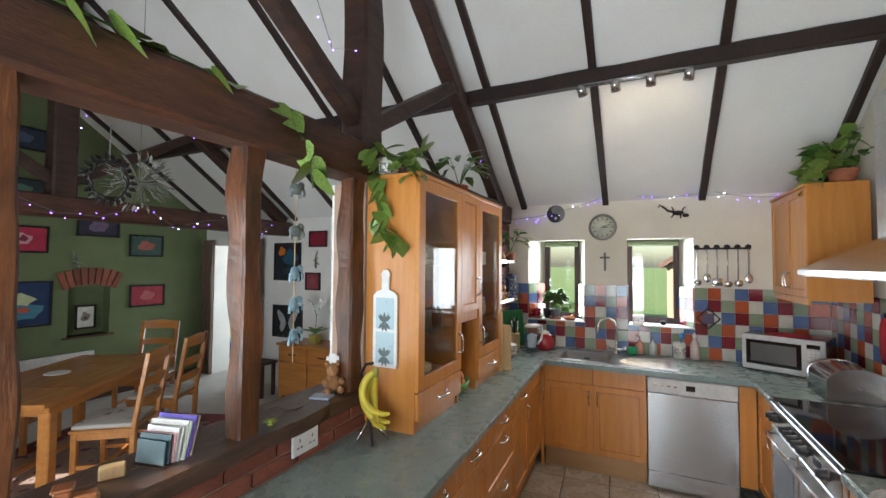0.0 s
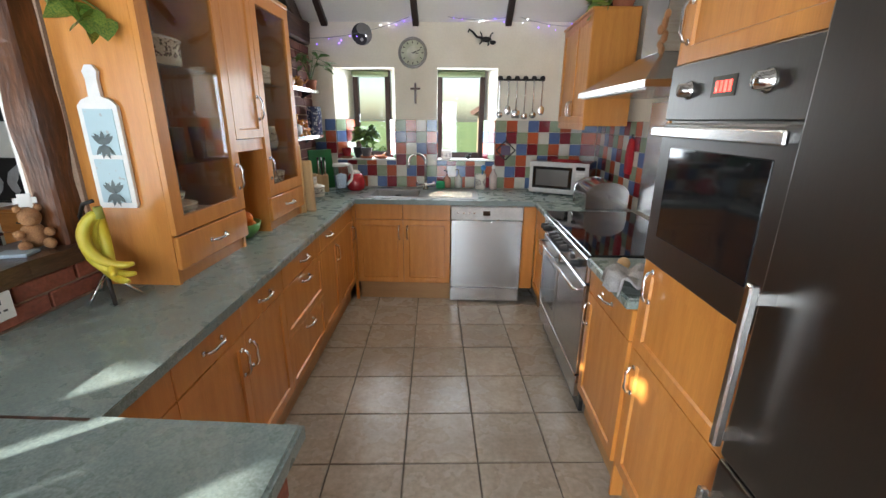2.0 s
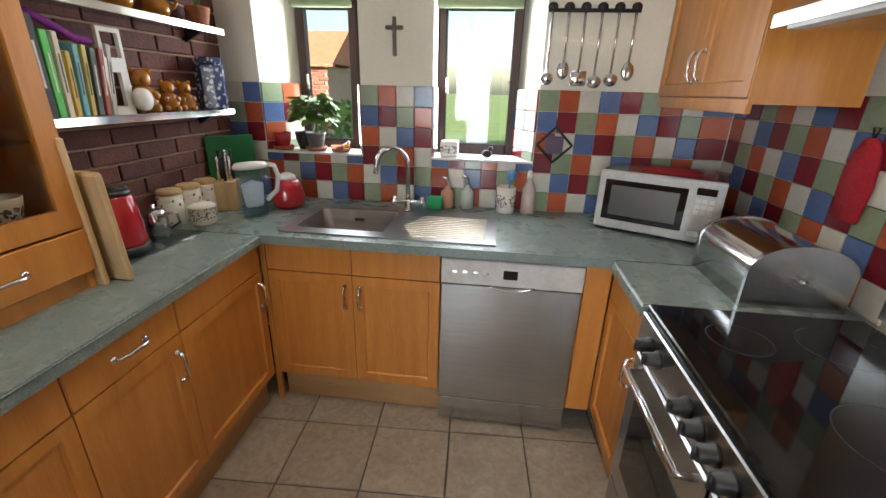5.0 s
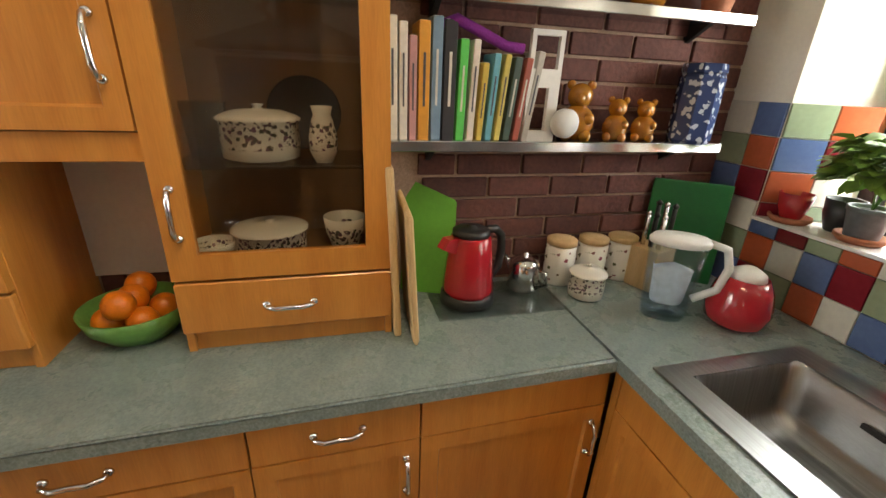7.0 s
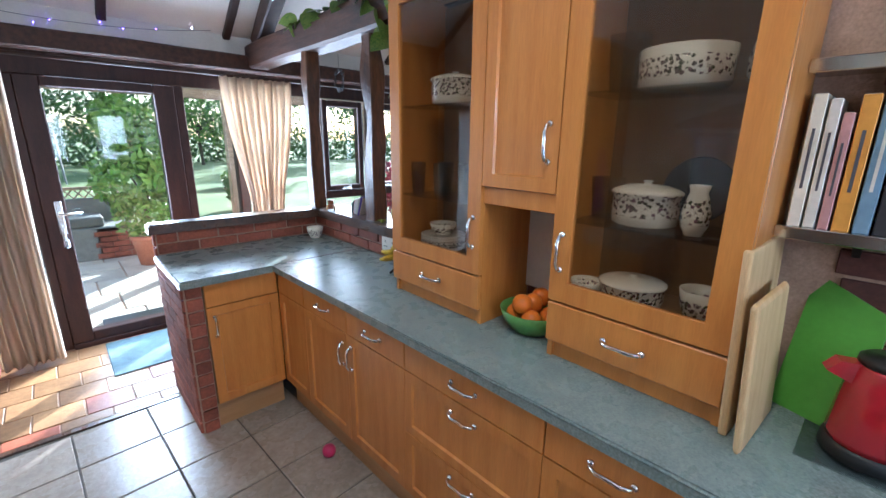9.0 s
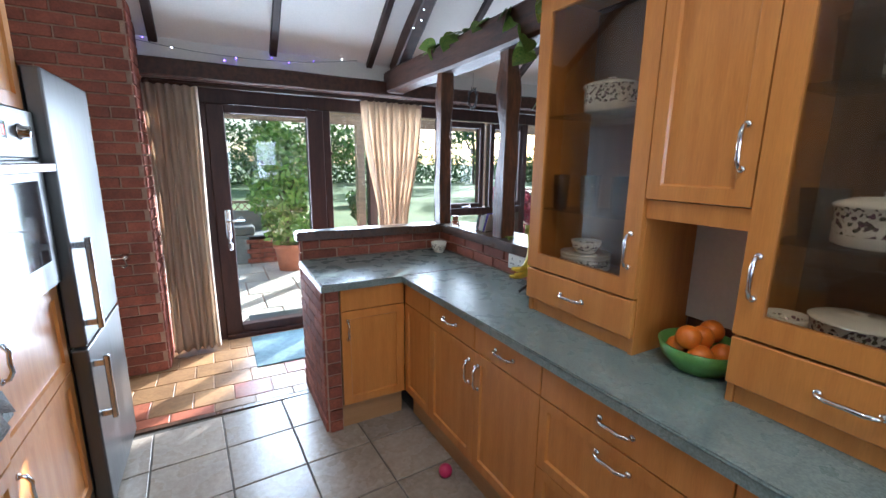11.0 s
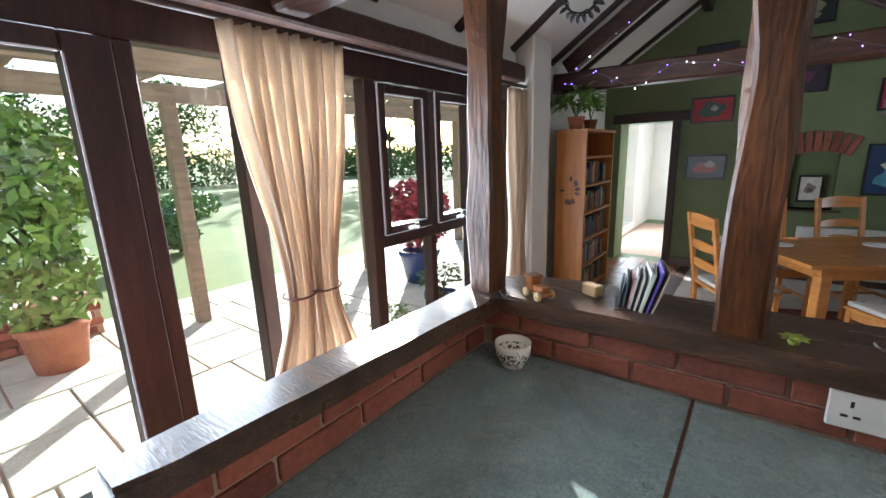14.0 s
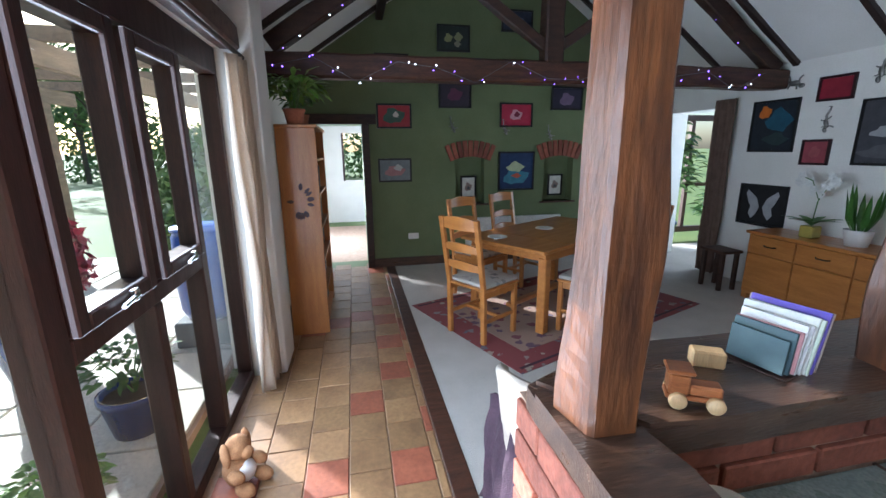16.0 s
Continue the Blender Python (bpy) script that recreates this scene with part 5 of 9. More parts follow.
# ---- sink ----
sk = thing("kitchen_sink", 0, 0, 0, 0, "brushed steel sink with drainer set in the worktop", "sink")
bm = bmesh.new()
wall_with_holes(bm, -0.613, 0.357, 3.814, 4.30, [(SX0 + 0.012, SX1 - 0.012, SY0 + 0.012, SY1 - 0.012)], lambda u, z, d: (u, z, TOP + 0.007 - 0.006 * d))
part("rim", bm, M["sink_steel"], sk)
bm = bmesh.new()
bx0, bx1, by0, by1, bz = SX0 + 0.012, SX1 - 0.012, SY0 + 0.012, SY1 - 0.012, TOP - 0.16


def basin_ring(inset, z, r):
    pts = []
    for cx, cy, a0 in ((bx1 - inset - r, by1 - inset - r, 0), (bx0 + inset + r, by1 - inset - r, 90), (bx0 + inset + r, by0 + inset + r, 180), (bx1 - inset - r, by0 + inset + r, 270)):
        for a_ in range(0, 91, 18):
            pts.append(bm.verts.new((cx + r * math.cos(radians(a0 + a_)), cy + r * math.sin(radians(a0 + a_)), z)))
    return pts


rings = [basin_ring(-0.004, TOP + 0.0065, 0.03), basin_ring(0.004, TOP - 0.004, 0.04), basin_ring(0.016, bz + 0.04, 0.045), basin_ring(0.035, bz + 0.004, 0.05), basin_ring(0.08, bz, 0.05)]
for lo, hi in zip(rings, rings[1:]):
    for i in range(len(lo)):
        bm.faces.new((lo[i], hi[i], hi[(i + 1) % len(lo)], lo[(i + 1) % len(lo)]))
bm.faces.new(rings[-1])
part("basin", bm, M["sink_steel"], sk, "deep brushed steel bowl", True)
for i in range(12):
    y = 3.865 + i * 0.028
    bm = bmesh.new()
    tube(bm, [(-0.08 + 0.012 * abs(i - 5), y, TOP + 0.005), (0.31, y, TOP + 0.005)], 0.005, 6)
    part("drainer_rib", bm, M["sink_steel"], sk)
bm = bmesh.new()
revolve(bm, [(0.045, bz + 0.001), (0.04, bz + 0.004), (0.02, bz + 0.002), (0, bz + 0.002)], 20, (bx0 + bx1) / 2, (by0 + by1) / 2)
part("waste", bm, M["chrome"], sk, "", True)
bm = bmesh.new()
box(bm, -0.39, -0.34, by1 - 0.022, by1 - 0.014, TOP - 0.05, TOP - 0.035, 0.002)
part("overflow", bm, M["black"], sk)
tap = thing("mixer_tap", -0.115, 4.27, TOP + 0.007, 0, "tall chrome swan-neck kitchen tap", "tap")
bm = bmesh.new()
revolve(bm, [(0.028, 0), (0.028, 0.01), (0.018, 0.02), (0.016, 0.06)], 18)
part("base", bm, M["chrome"], tap, "", True)
bm = bmesh.new()
pts = [(0, 0, 0.05), (0, 0, 0.24)] + [(-0.075 + 0.075 * math.cos(radians(a_)), -0.03 * (1 - math.cos(radians(a_))), 0.24 + 0.085 * math.sin(radians(a_))) for a_ in range(15, 181, 15)] + [(-0.155, -0.065, 0.20)]
tube(bm, pts, 0.012, 12)
part("spout", bm, M["chrome"], tap, "", True)
bm = bmesh.new()
tube(bm, [(-0.075, 0, 0.045), (0.075, 0, 0.045)], 0.011, 10)
for s in (-1, 1):
    revolve(bm, [(0.016, 0.03), (0.018, 0.05), (0.012, 0.075), (0, 0.077)], 12, s * 0.075, 0, 0)
part("lever", bm, M["chrome"], tap, "", True)

bm = bmesh.new()
box(bm, -0.02, 0.06, 4.31, 4.37, TOP + 0.007, TOP + 0.075, 0.01, 2)
tagged(part("washing_sponge", bm, paint((0.03, 0.33, 0.14), 0.9)), "green washing-up sponge standing behind the drainer", "sponge")
for x, y, c, h, lab in ((0.08, 4.39, (0.55, 0.28, 0.20), 0.12, "small soap dispenser bottle with amber soap"), (0.19, 4.39, (0.55, 0.58, 0.55), 0.13, "clear soap dispenser bottle")):
    b_ = thing("soap_bottle", x, y, TOP + 0.007, 0, lab, "bottle", "soap bottles")
    bm = bmesh.new()
    revolve(bm, [(0.034, 0), (0.036, 0.004), (0.036, h * 0.72), (0.014, h * 0.88), (0.012, h)], 20)
    part("bottle", bm, paint(c, 0.15), b_, "", True)
    bm = bmesh.new()
    tube(bm, [(0, 0, h), (0, 0, h + 0.04), (-0.03, -0.01, h + 0.045)], 0.006, 8)
    part("pump", bm, M["chrome"], b_, "", True)
ut = thing("utensil_pot", 0.40, 4.385, TOP, 0, "white flowered pot holding washing-up brushes", "pot")
bm = bmesh.new()
revolve(bm, [(0.048, 0), (0.05, 0.005), (0.052, 0.14), (0.047, 0.14), (0.045, 0.02), (0, 0.02)], 24)
part("pot", bm, M["pottery"], ut, "", True)
bm = bmesh.new()
tube(bm, [(0, 0, 0.03), (0.02, 0, 0.18)], 0.006, 8)
ball(bm, 0.024, 0, 0.20, 0.026)
part("brush", bm, paint((0.05, 0.25, 0.55), 0.4), ut, "blue washing-up brush", True)
bt = thing("spray_bottle", 0.52, 4.39, TOP, 0, "clear washing-up liquid bottle", "bottle")
bm = bmesh.new()
revolve(bm, [(0.036, 0), (0.038, 0.01), (0.036, 0.13), (0.016, 0.17), (0.014, 0.19)], 20)
part("bottle", bm, paint((0.62, 0.50, 0.46), 0.15), bt, "", True)
bm = bmesh.new()
revolve(bm, [(0.016, 0.19), (0.016, 0.215), (0.008, 0.23), (0, 0.232)], 14)
part("cap", bm, M["white"], bt, "", True)

# window ledges and what stands on them
for x0, x1, xs0, xs1 in ((-0.98, -0.41, -0.85, -0.49), (-0.02, 0.53, -0.03, 0.43)):
    bm = bmesh.new()
    a_ = [bm.verts.new((x, y, z)) for z in (1.165, 1.176) for x, y in ((x0, FAR - 0.012), (x1, FAR - 0.012), (xs1, FAR + 0.22), (xs0, FAR + 0.22))]
    for f in ((0, 1, 2, 3), (4, 7, 6, 5), (0, 4, 5, 1), (1, 5, 6, 2), (2, 6, 7, 3), (3, 7, 4, 0)):
        bm.faces.new([a_[i] for i in f])
    structure("window_ledge", bm, M["white"], "white glazed window ledge behind the sink")
LZ = 1.177
bushy("basil_plant", -0.71, 4.52, LZ + 0.012, (0.052, 0.09), 0.12, 0.22, 420, 0.065, 0.05, M["leaf_lit"], "bushy green basil plant in a grey pot", seed=4, pot_mat=M["grey_pot"])
for x, y, r in ((-0.71, 4.52, 0.062), (-0.90, 4.50, 0.06), (-0.56, 4.51, 0.055), (-0.60, 4.59, 0.05)):
    bm = bmesh.new()
    revolve(bm, [(r * 0.8, 0), (r, 0.012), (r, 0.022), (r * 0.93, 0.022), (r * 0.8, 0.010), (0, 0.010)], 22)
    tagged(part("plant_saucer", bm, M["terracotta"], None, "", True, pose(x, y, LZ)), "small terracotta plant saucer on the window ledge", "saucer", "saucers")
ware("red_pot", -0.90, 4.50, LZ + 0.011, 0.048, 0.085, "bowl", M["red_gloss"], "small red glazed pot on a terracotta saucer", "pot")
ware("dark_pot", -0.80, 4.56, LZ, 0.05, 0.10, "bowl", M["black"], "small black pot on the window ledge", "pot")
bm = bmesh.new()
ball(bm, 0, 0, 0.018, 0.018, 1.2, 1, 1)
ball(bm, 0.015, 0, 0.04, 0.012)
tagged(part("bird_ornament", bm, M["ochre"], None, "", True, pose(-0.56, 4.60, LZ)), "tiny brown bird ornament on the window ledge", "ornament", "ledge ornaments")
bm = bmesh.new()
box(bm, 0.02, 0.12, 4.49, 4.55, LZ, LZ + 0.085, 0.01, 2)
tagged(part("white_box", bm, M["pottery"]), "small white patterned pot on the window ledge", "pot")
bm = bmesh.new()
ball(bm, 0, 0, 0.022, 0.022, 1.3, 1, 1)
ball(bm, 0.02, 0, 0.05, 0.014)
tagged(part("bird_ornament", bm, M["dark_iron"], None, "", True, pose(0.28, 4.52, LZ)), "small dark bird ornament on the window ledge", "ornament", "ledge ornaments")

# ---- dishwasher ----
dw = thing("dishwasher", 0.132, SINK_FRONT - 0.018, 0, 0, "stainless steel dishwasher under the worktop", "dishwasher")
block("body", (0.004, 0.594, 0.03, 0.58, 0.06, 0.865), M["dark_steel"], dw, 0.002)
block("door", (0.002, 0.596, 0.0, 0.03, 0.145, 0.745), M["steel"], dw, 0.004)
cp = block("control_panel", (0.002, 0.596, -0.004, 0.03, 0.748, 0.862), paint((0.62, 0.61, 0.60), 0.35), dw, 0.004, "pale steel control panel")
block("display", (0.265, 0.325, -0.0055, -0.003, 0.785, 0.825), M["black_glass"], cp, 0)
bm = bmesh.new()
tube(bm, [(0.20 + 0.02 * i, -0.006, 0.752 - 0.022 * math.sin(math.pi * i / 10)) for i in range(11)], 0.006, 8)
part("handle", bm, M["chrome"], dw, "curved chrome handle lip", True)
for i in range(4):
    block("button", (0.05 + 0.045 * i, 0.07 + 0.045 * i, -0.006, -0.003, 0.80, 0.812), M["chrome"], cp, 0)
block("kick_plate", (0.004, 0.594, 0.004, 0.03, 0.02, 0.14), M["steel"], dw, 0.002)

# corner post that closes the gap to the hob run
bm = bmesh.new()
box(bm, 0.734, 0.838, SINK_FRONT - 0.004, SINK_FRONT + 0.016, 0.14, 0.862, 0.002, 1)
tagged(part("trim_corner", bm, M["cab"]), "honey maple corner filler beside the dishwasher", "trim", kind="structure")

# ---- microwave ----
mw = thing("microwave_oven", 0.83, 4.20, TOP, -27, "silver microwave oven with a black glass door", "microwave")
block("case", (0, 0.51, 0.02, 0.36, 0.012, 0.285), M["steel"], mw, 0.006)
fr = block("front", (0.0, 0.51, 0.0, 0.022, 0.012, 0.285), paint((0.60, 0.59, 0.58), 0.3), mw, 0.006, "silver front panel")
block("door_glass", (0.03, 0.375, -0.003, 0.001, 0.055, 0.245), M["black_glass"], fr, 0.003)
block("window_mesh", (0.06, 0.345, -0.0045, -0.002, 0.08, 0.22), M["dark_steel"], fr, 0)
block("display", (0.405, 0.48, -0.003, 0.001, 0.225, 0.255), M["black_glass"], fr, 0)
for i in range(3):
    for j in range(3):
        block("button", (0.408 + 0.025 * i, 0.428 + 0.025 * i, -0.003, 0.001, 0.14 + 0.025 * j, 0.158 + 0.025 * j), M["white"], fr, 0)
block("open_button", (0.405, 0.48, -0.004, 0.001, 0.04, 0.07), M["chrome"], fr, 0.002)
for x in (0.04, 0.47):
    for y in (0.05, 0.32):
        block("foot", (x - 0.015, x + 0.015, y - 0.015, y + 0.015, 0, 0.012), M["black"], mw, 0)
bm = bmesh.new()
revolve(bm, [(0.125, 0), (0.128, 0.004), (0.12, 0.008), (0, 0.007)], 32, m=Matrix.Diagonal((1, 0.8, 1, 1)))
tagged(part("red_mat", bm, M["red_cloth"], None, "", False, pose(0.83, 4.20, TOP + 0.286, 0, 0, -27) @ pose(0.28, 0.16, 0)), "round red silicone mat on the microwave", "mat")

# ---- bread bin ----
bb = thing("bread_bin", 1.12, 3.42, TOP, 0, "polished steel roll-top bread bin", "bread bin")
bm = bmesh.new()
prof = [(0.0, 0.0), (0.30, 0.0), (0.30, 0.12)] + [(0.15 + 0.15 * math.cos(radians(a_)), 0.12 + 0.085 * math.sin(radians(a_))) for a_ in range(12, 169, 12)] + [(0.0, 0.12)]
a_ = [bm.verts.new((x, 0.012, z)) for x, z in prof]
b_ = [bm.verts.new((x, 0.335, z)) for x, z in prof]
for i in range(len(prof)):
    bm.faces.new((a_[i], b_[i], b_[(i + 1) % len(prof)], a_[(i + 1) % len(prof)]))
part("roll_top", bm, M["chrome"], bb, "curved polished steel lid", True)
for y0, y1 in ((0.0, 0.014), (0.333, 0.347)):
    bm = bmesh.new()
    slab_outline(bm, [(x * 1.02 - 0.003, z * 1.02) for x, z in prof], y0, y1)
    part("end_panel", bm, M["steel"], bb, "matt steel end panel")
bm = bmesh.new()
revolve(bm, [(0.009, 0), (0.007, 0.01), (0.012, 0.018), (0, 0.022)], 12, m=pose(0.15, 0, 0.10, 90, 0, 0))
part("knob", bm, M["chrome"], bb, "", True)

# ---- range cooker ----
ck = thing("range_cooker", RIGHT_FRONT, 3.372, 0, -90, "stainless steel range cooker with black ceramic hob", "cooker")
CW = 1.04
block("body", (0.003, CW - 0.003, 0.02, 0.60, 0.08, 0.895), M["dark_steel"], ck, 0.002)
block("hob", (0.0, CW, -0.01, 0.60, 0.895, 0.918), M["black_glass"], ck, 0.004, "glossy black ceramic hob")
for x, y, r in ((0.17, 0.17, 0.08), (0.17, 0.42, 0.10), (0.52, 0.3, 0.12), (0.86, 0.17, 0.10), (0.86, 0.42, 0.08)):
    bm = bmesh.new()
    revolve(bm, [(r, 0.9178), (r, 0.9184), (r - 0.003, 0.9184), (r - 0.003, 0.9178)], 40, x, y)
    part("burner_ring", bm, paint((0.06, 0.06, 0.062), 0.1), ck)
fp = block("control_panel", (0.0, CW, -0.02, 0.02, 0.77, 0.893), M["steel"], ck, 0.004)
for i, x in enumerate((0.10, 0.17, 0.36, 0.43, 0.50, 0.57, 0.64, 0.90)):
    bm = bmesh.new()
    revolve(bm, [(0.026, 0), (0.026, 0.006), (0.021, 0.01), (0.019, 0.036), (0.016, 0.038), (0, 0.038)], 16, m=pose(x, -0.02, 0.83, 90, 0, 0))
    box(bm, x - 0.004, x + 0.004, -0.064, -0.056, 0.813, 0.847)
    part("knob", bm, M["black"], fp, "black and chrome control knob", True)
block("clock_display", (0.73, 0.82, -0.022, -0.019, 0.81, 0.85), M["black_glass"], fp, 0)
for x0, x1 in ((0.01, 0.50), (0.515, CW - 0.01)):
    d_ = block("oven_door", (x0, x1, -0.018, 0.02, 0.24, 0.755), M["steel"], ck, 0.006)
    if x0 < 0.1:
        block("door_window", (x0 + 0.07, x1 - 0.07, -0.020, -0.016, 0.33, 0.62), M["black_glass"], d_, 0.002)
    bm = bmesh.new()
    tube(bm, [(x0 + 0.05, -0.018, 0.71), (x0 + 0.05, -0.055, 0.712), (x1 - 0.05, -0.055, 0.712), (x1 - 0.05, -0.018, 0.71)], 0.010, 10)
    part("handle", bm, M["chrome"], d_, "chrome bar handle", True)
block("storage_drawer", (0.01, CW - 0.01, -0.014, 0.02, 0.10, 0.23), M["steel"], ck, 0.005)
block("plinth", (0.02, CW - 0.02, 0.03, 0.05, 0.0, 0.095), M["black"], ck, 0.001)
bm = bmesh.new()
box(bm, EAST - 0.011, EAST - 0.003, 2.335, 3.372, 0.93, 1.66, 0.002)
tagged(part("splashback", bm, M["steel"]), "brushed steel splashback behind the cooker", "splashback")

# ---- hood ----
hd = thing("cooker_hood", EAST - 0.012, 3.40, 1.685, -90, "stainless steel chimney cooker hood", "hood")
bm = bmesh.new()
w0, w1, d0 = 0.0, 1.05, -0.485
v = [bm.verts.new(p) for p in ((w0, 0, 0), (w1, 0, 0), (w1, d0, 0), (w0, d0, 0), (w0, 0, 0.04), (w1, 0, 0.04), (w1, d0, 0.03), (w0, d0, 0.03), (0.37, 0, 0.20), (0.63, 0, 0.20), (0.63, -0.25, 0.20), (0.37, -0.25, 0.20))]
for f in ((0, 1, 2, 3), (0, 4, 5, 1), (1, 5, 6, 2), (2, 6, 7, 3), (3, 7, 4, 0), (4, 8, 9, 5), (5, 9, 10, 6), (6, 10, 11, 7), (7, 11, 8, 4), (8, 11, 10, 9)):
    bm.faces.new([v[i] for i in f])
part("canopy", bm, M["steel"], hd, "sloping steel canopy")
block("chimney", (0.37, 0.63, -0.25, 0.0, 0.20, 0.95), M["steel"], hd, 0.003)
block("light_strip", (0.05, 0.95, d0 + 0.01, d0 + 0.05, -0.008, 0.0), M["white"], hd, 0)
ga = thing("garlic_string", EAST - 0.30, 2.70, 1.98, 0, "small hanging bunch of dried peppers on the hood", "ornament")
bm = bmesh.new()
for i in range(8):
    ball(bm, random.uniform(-0.02, 0.02), random.uniform(-0.03, 0.03), 0.06 - 0.022 * i, 0.016, 1, 1, 1.4, 10)
part("peppers", bm, paint((0.35, 0.16, 0.06), 0.5), ga, "", True)

# ---- wall cabinet by the hood ----
wc = thing("wall_cabinet", 1.10, FAR - 0.004, 1.475, -90, "honey maple double wall cabinet beside the cooker hood", "cabinet")
block("body", (0.0, 0.80, 0.021, 0.326, 0.03, 0.80), M["cab"], wc, 0.002)
block("light_rail", (0.0, 0.80, 0.004, 0.022, 0.0, 0.048), M["cab"], wc, 0.002)
block("cornice", (-0.002, 0.81, -0.012, 0.326, 0.80, 0.82), M["cab"], wc, 0.003)
for i in (0, 1):
    shaker(wc, 0.40 * i, 0.40 * (i + 1), 0.05, 0.798, 0.40 + (-0.035 if i == 0 else 0.035), 0.16)
block("end_panel", (0.80, 0.808, 0.003, 0.326, 0.03, 0.80), M["cab"], wc, 0.001)

# ---- oven column ----
oc = thing("oven_column", RIGHT_FRONT + 0.015, 1.808, 0, -90, "tall honey maple cabinet housing a built-in oven", "cabinet")
OW = 0.60
block("body", (0.0, OW, 0.021, 0.62, 0.15, 2.28), M["cab"], oc, 0.002)
block("side_stile", (-0.014, 0.0, 0.0, 0.62, 0.0, 2.28), M["cab"], oc, 0.002)
block("plinth", (0, OW, 0.05, 0.07, 0, 0.15), M["plinth"], oc, 0)
shaker(oc, 0, OW, 0.17, 0.72, 0.035, 0.60)
shaker(oc, 0, OW, 0.722, 1.075, 0.06, 0.99)
shaker(oc, 0, OW, 1.705, 2.275, 0.035, 1.82)
note = block("note_paper", (0.30, 0.40, -0.0025, -0.0008, 1.82, 1.93), M["paper"], oc, 0, "white notepaper stuck on the door")
bo = thing("built_in_oven", RIGHT_FRONT + 0.011, 1.802, 1.08, -90, "built-in stainless steel oven with dark glass door", "oven")
block("case", (0.006, 0.586, 0.004, 0.03, 0.0, 0.62), M["dark_steel"], bo, 0.002)
od = block("door", (0.002, 0.588, -0.018, 0.006, 0.004, 0.455), M["dark_steel"], bo, 0.005)
block("door_glass", (0.075, 0.515, -0.0205, -0.017, 0.10, 0.385), M["black_glass"], od, 0.003)
bm = bmesh.new()
box(bm, 0.01, 0.58, -0.058, -0.045, 0.415, 0.445, 0.004)
for x in (0.05, 0.54):
    box(bm, x - 0.01, x + 0.01, -0.047, -0.016, 0.42, 0.44)
part("handle", bm, M["steel"], od, "wide flat steel handle")
pn = block("control_panel", (0.002, 0.588, -0.016, 0.006, 0.462, 0.62), M["dark_steel"], bo, 0.004)
block("display", (0.235, 0.335, -0.018, -0.015, 0.52, 0.57), M["black_glass"], pn, 0)
for i in range(4):
    block("digit_bar", (0.252 + 0.018 * i, 0.264 + 0.018 * i, -0.0188, -0.0178, 0.531, 0.558), M["led_red"], pn, 0)
for x in (0.12, 0.44):
    bm = bmesh.new()
    revolve(bm, [(0.026, 0), (0.026, 0.004), (0.020, 0.008), (0.018, 0.028), (0, 0.03)], 20, m=pose(x, -0.016, 0.545, 90, 0, 0))
    part("knob", bm, M["chrome"], pn, "round chrome control knob", True)

# ---- fridge ----
fg = thing("fridge_freezer", 0.80, 1.195, 0, -90, "tall dark stainless steel fridge freezer", "fridge")
block("case", (0.0, 0.62, 0.06, 0.78, 0.03, 1.86), M["dark_steel"], fg, 0.004)
for z0, z1, hz0, hz1 in ((0.80, 1.86, 0.86, 1.24), (0.05, 0.79, 0.45, 0.74)):
    d_ = block("door", (0.0, 0.62, 0.0, 0.058, z0, z1), M["dark_steel"], fg, 0.008, "brushed dark steel door", seg=2)
    bm = bmesh.new()
    box(bm, 0.03, 0.05, -0.055, -0.035, hz0, hz1, 0.004)
    for z in (hz0 + 0.03, hz1 - 0.03):
        box(bm, 0.032, 0.048, -0.036, 0.002, z - 0.012, z + 0.012)
    part("handle", bm, M["steel"], d_, "square steel bar handle")
block("plinth", (0.02, 0.60, 0.05, 0.08, 0, 0.045), M["black"], fg, 0)

# tea towel and things by the cooker
bm = bmesh.new()
rnd = random.Random(3)
rows_ = []
for i in range(13):
    row = []
    for j in range(9):
        u, w_ = i / 12, j / 8
        x = 0.80 + 0.16 * u + 0.02 * math.sin(w_ * 9)
        y = 1.87 + 0.20 * w_ + 0.015 * math.sin(u * 8)
        z = TOP + 0.028 + 0.022 * math.sin(u * 11 + w_ * 7) * math.sin(w_ * 9 + 1) + 0.012
        if i == 0:
            z -= 0.05
        row.append(bm.verts.new((x, y, z)))
    rows_.append(row)
for i in range(12):
    for j in range(8):
        bm.faces.new((rows_[i][j], rows_[i + 1][j], rows_[i + 1][j + 1], rows_[i][j + 1]))
tw = part("tea_towel", bm, M["grey_cloth"], None, "", True)
so = tw.modifiers.new("thick", "SOLIDIFY")
so.thickness = 0.008
tagged(tw, "crumpled grey tea towel beside the cooker", "towel")
bm = bmesh.new()
ball(bm, 0.92, 2.15, TOP + 0.030, 0.028)
tagged(part("wooden_ball", bm, M["pale_wood"], None, "", True), "small wooden ball-ended spoon rest by the hob", "ornament")
og = thing("oven_glove", EAST - 0.02, 3.60, 1.30, 0, "red oven glove hanging on the tiled wall", "glove")
bm = bmesh.new()
slab_outline(bm, [(-0.05, -0.14), (0.05, -0.14), (0.06, -0.02), (0.05, 0.07), (0.02, 0.12), (-0.02, 0.12), (-0.05, 0.07), (-0.06, -0.02)], -0.012, 0.012, pose(0, 0, 0, 0, 0, 90))
bmesh.ops.bevel(bm, geom=bm.edges[:], offset=0.006, segments=2, affect="EDGES")
part("glove", bm, M["red_cloth"], og, "", True)
bm = bmesh.new()
tube(bm, [(0, 0, 0.11), (0.0, 0.012, 0.15), (0, -0.012, 0.15), (0, 0, 0.11)], 0.003, 6)
part("loop", bm, M["dark_iron"], og)
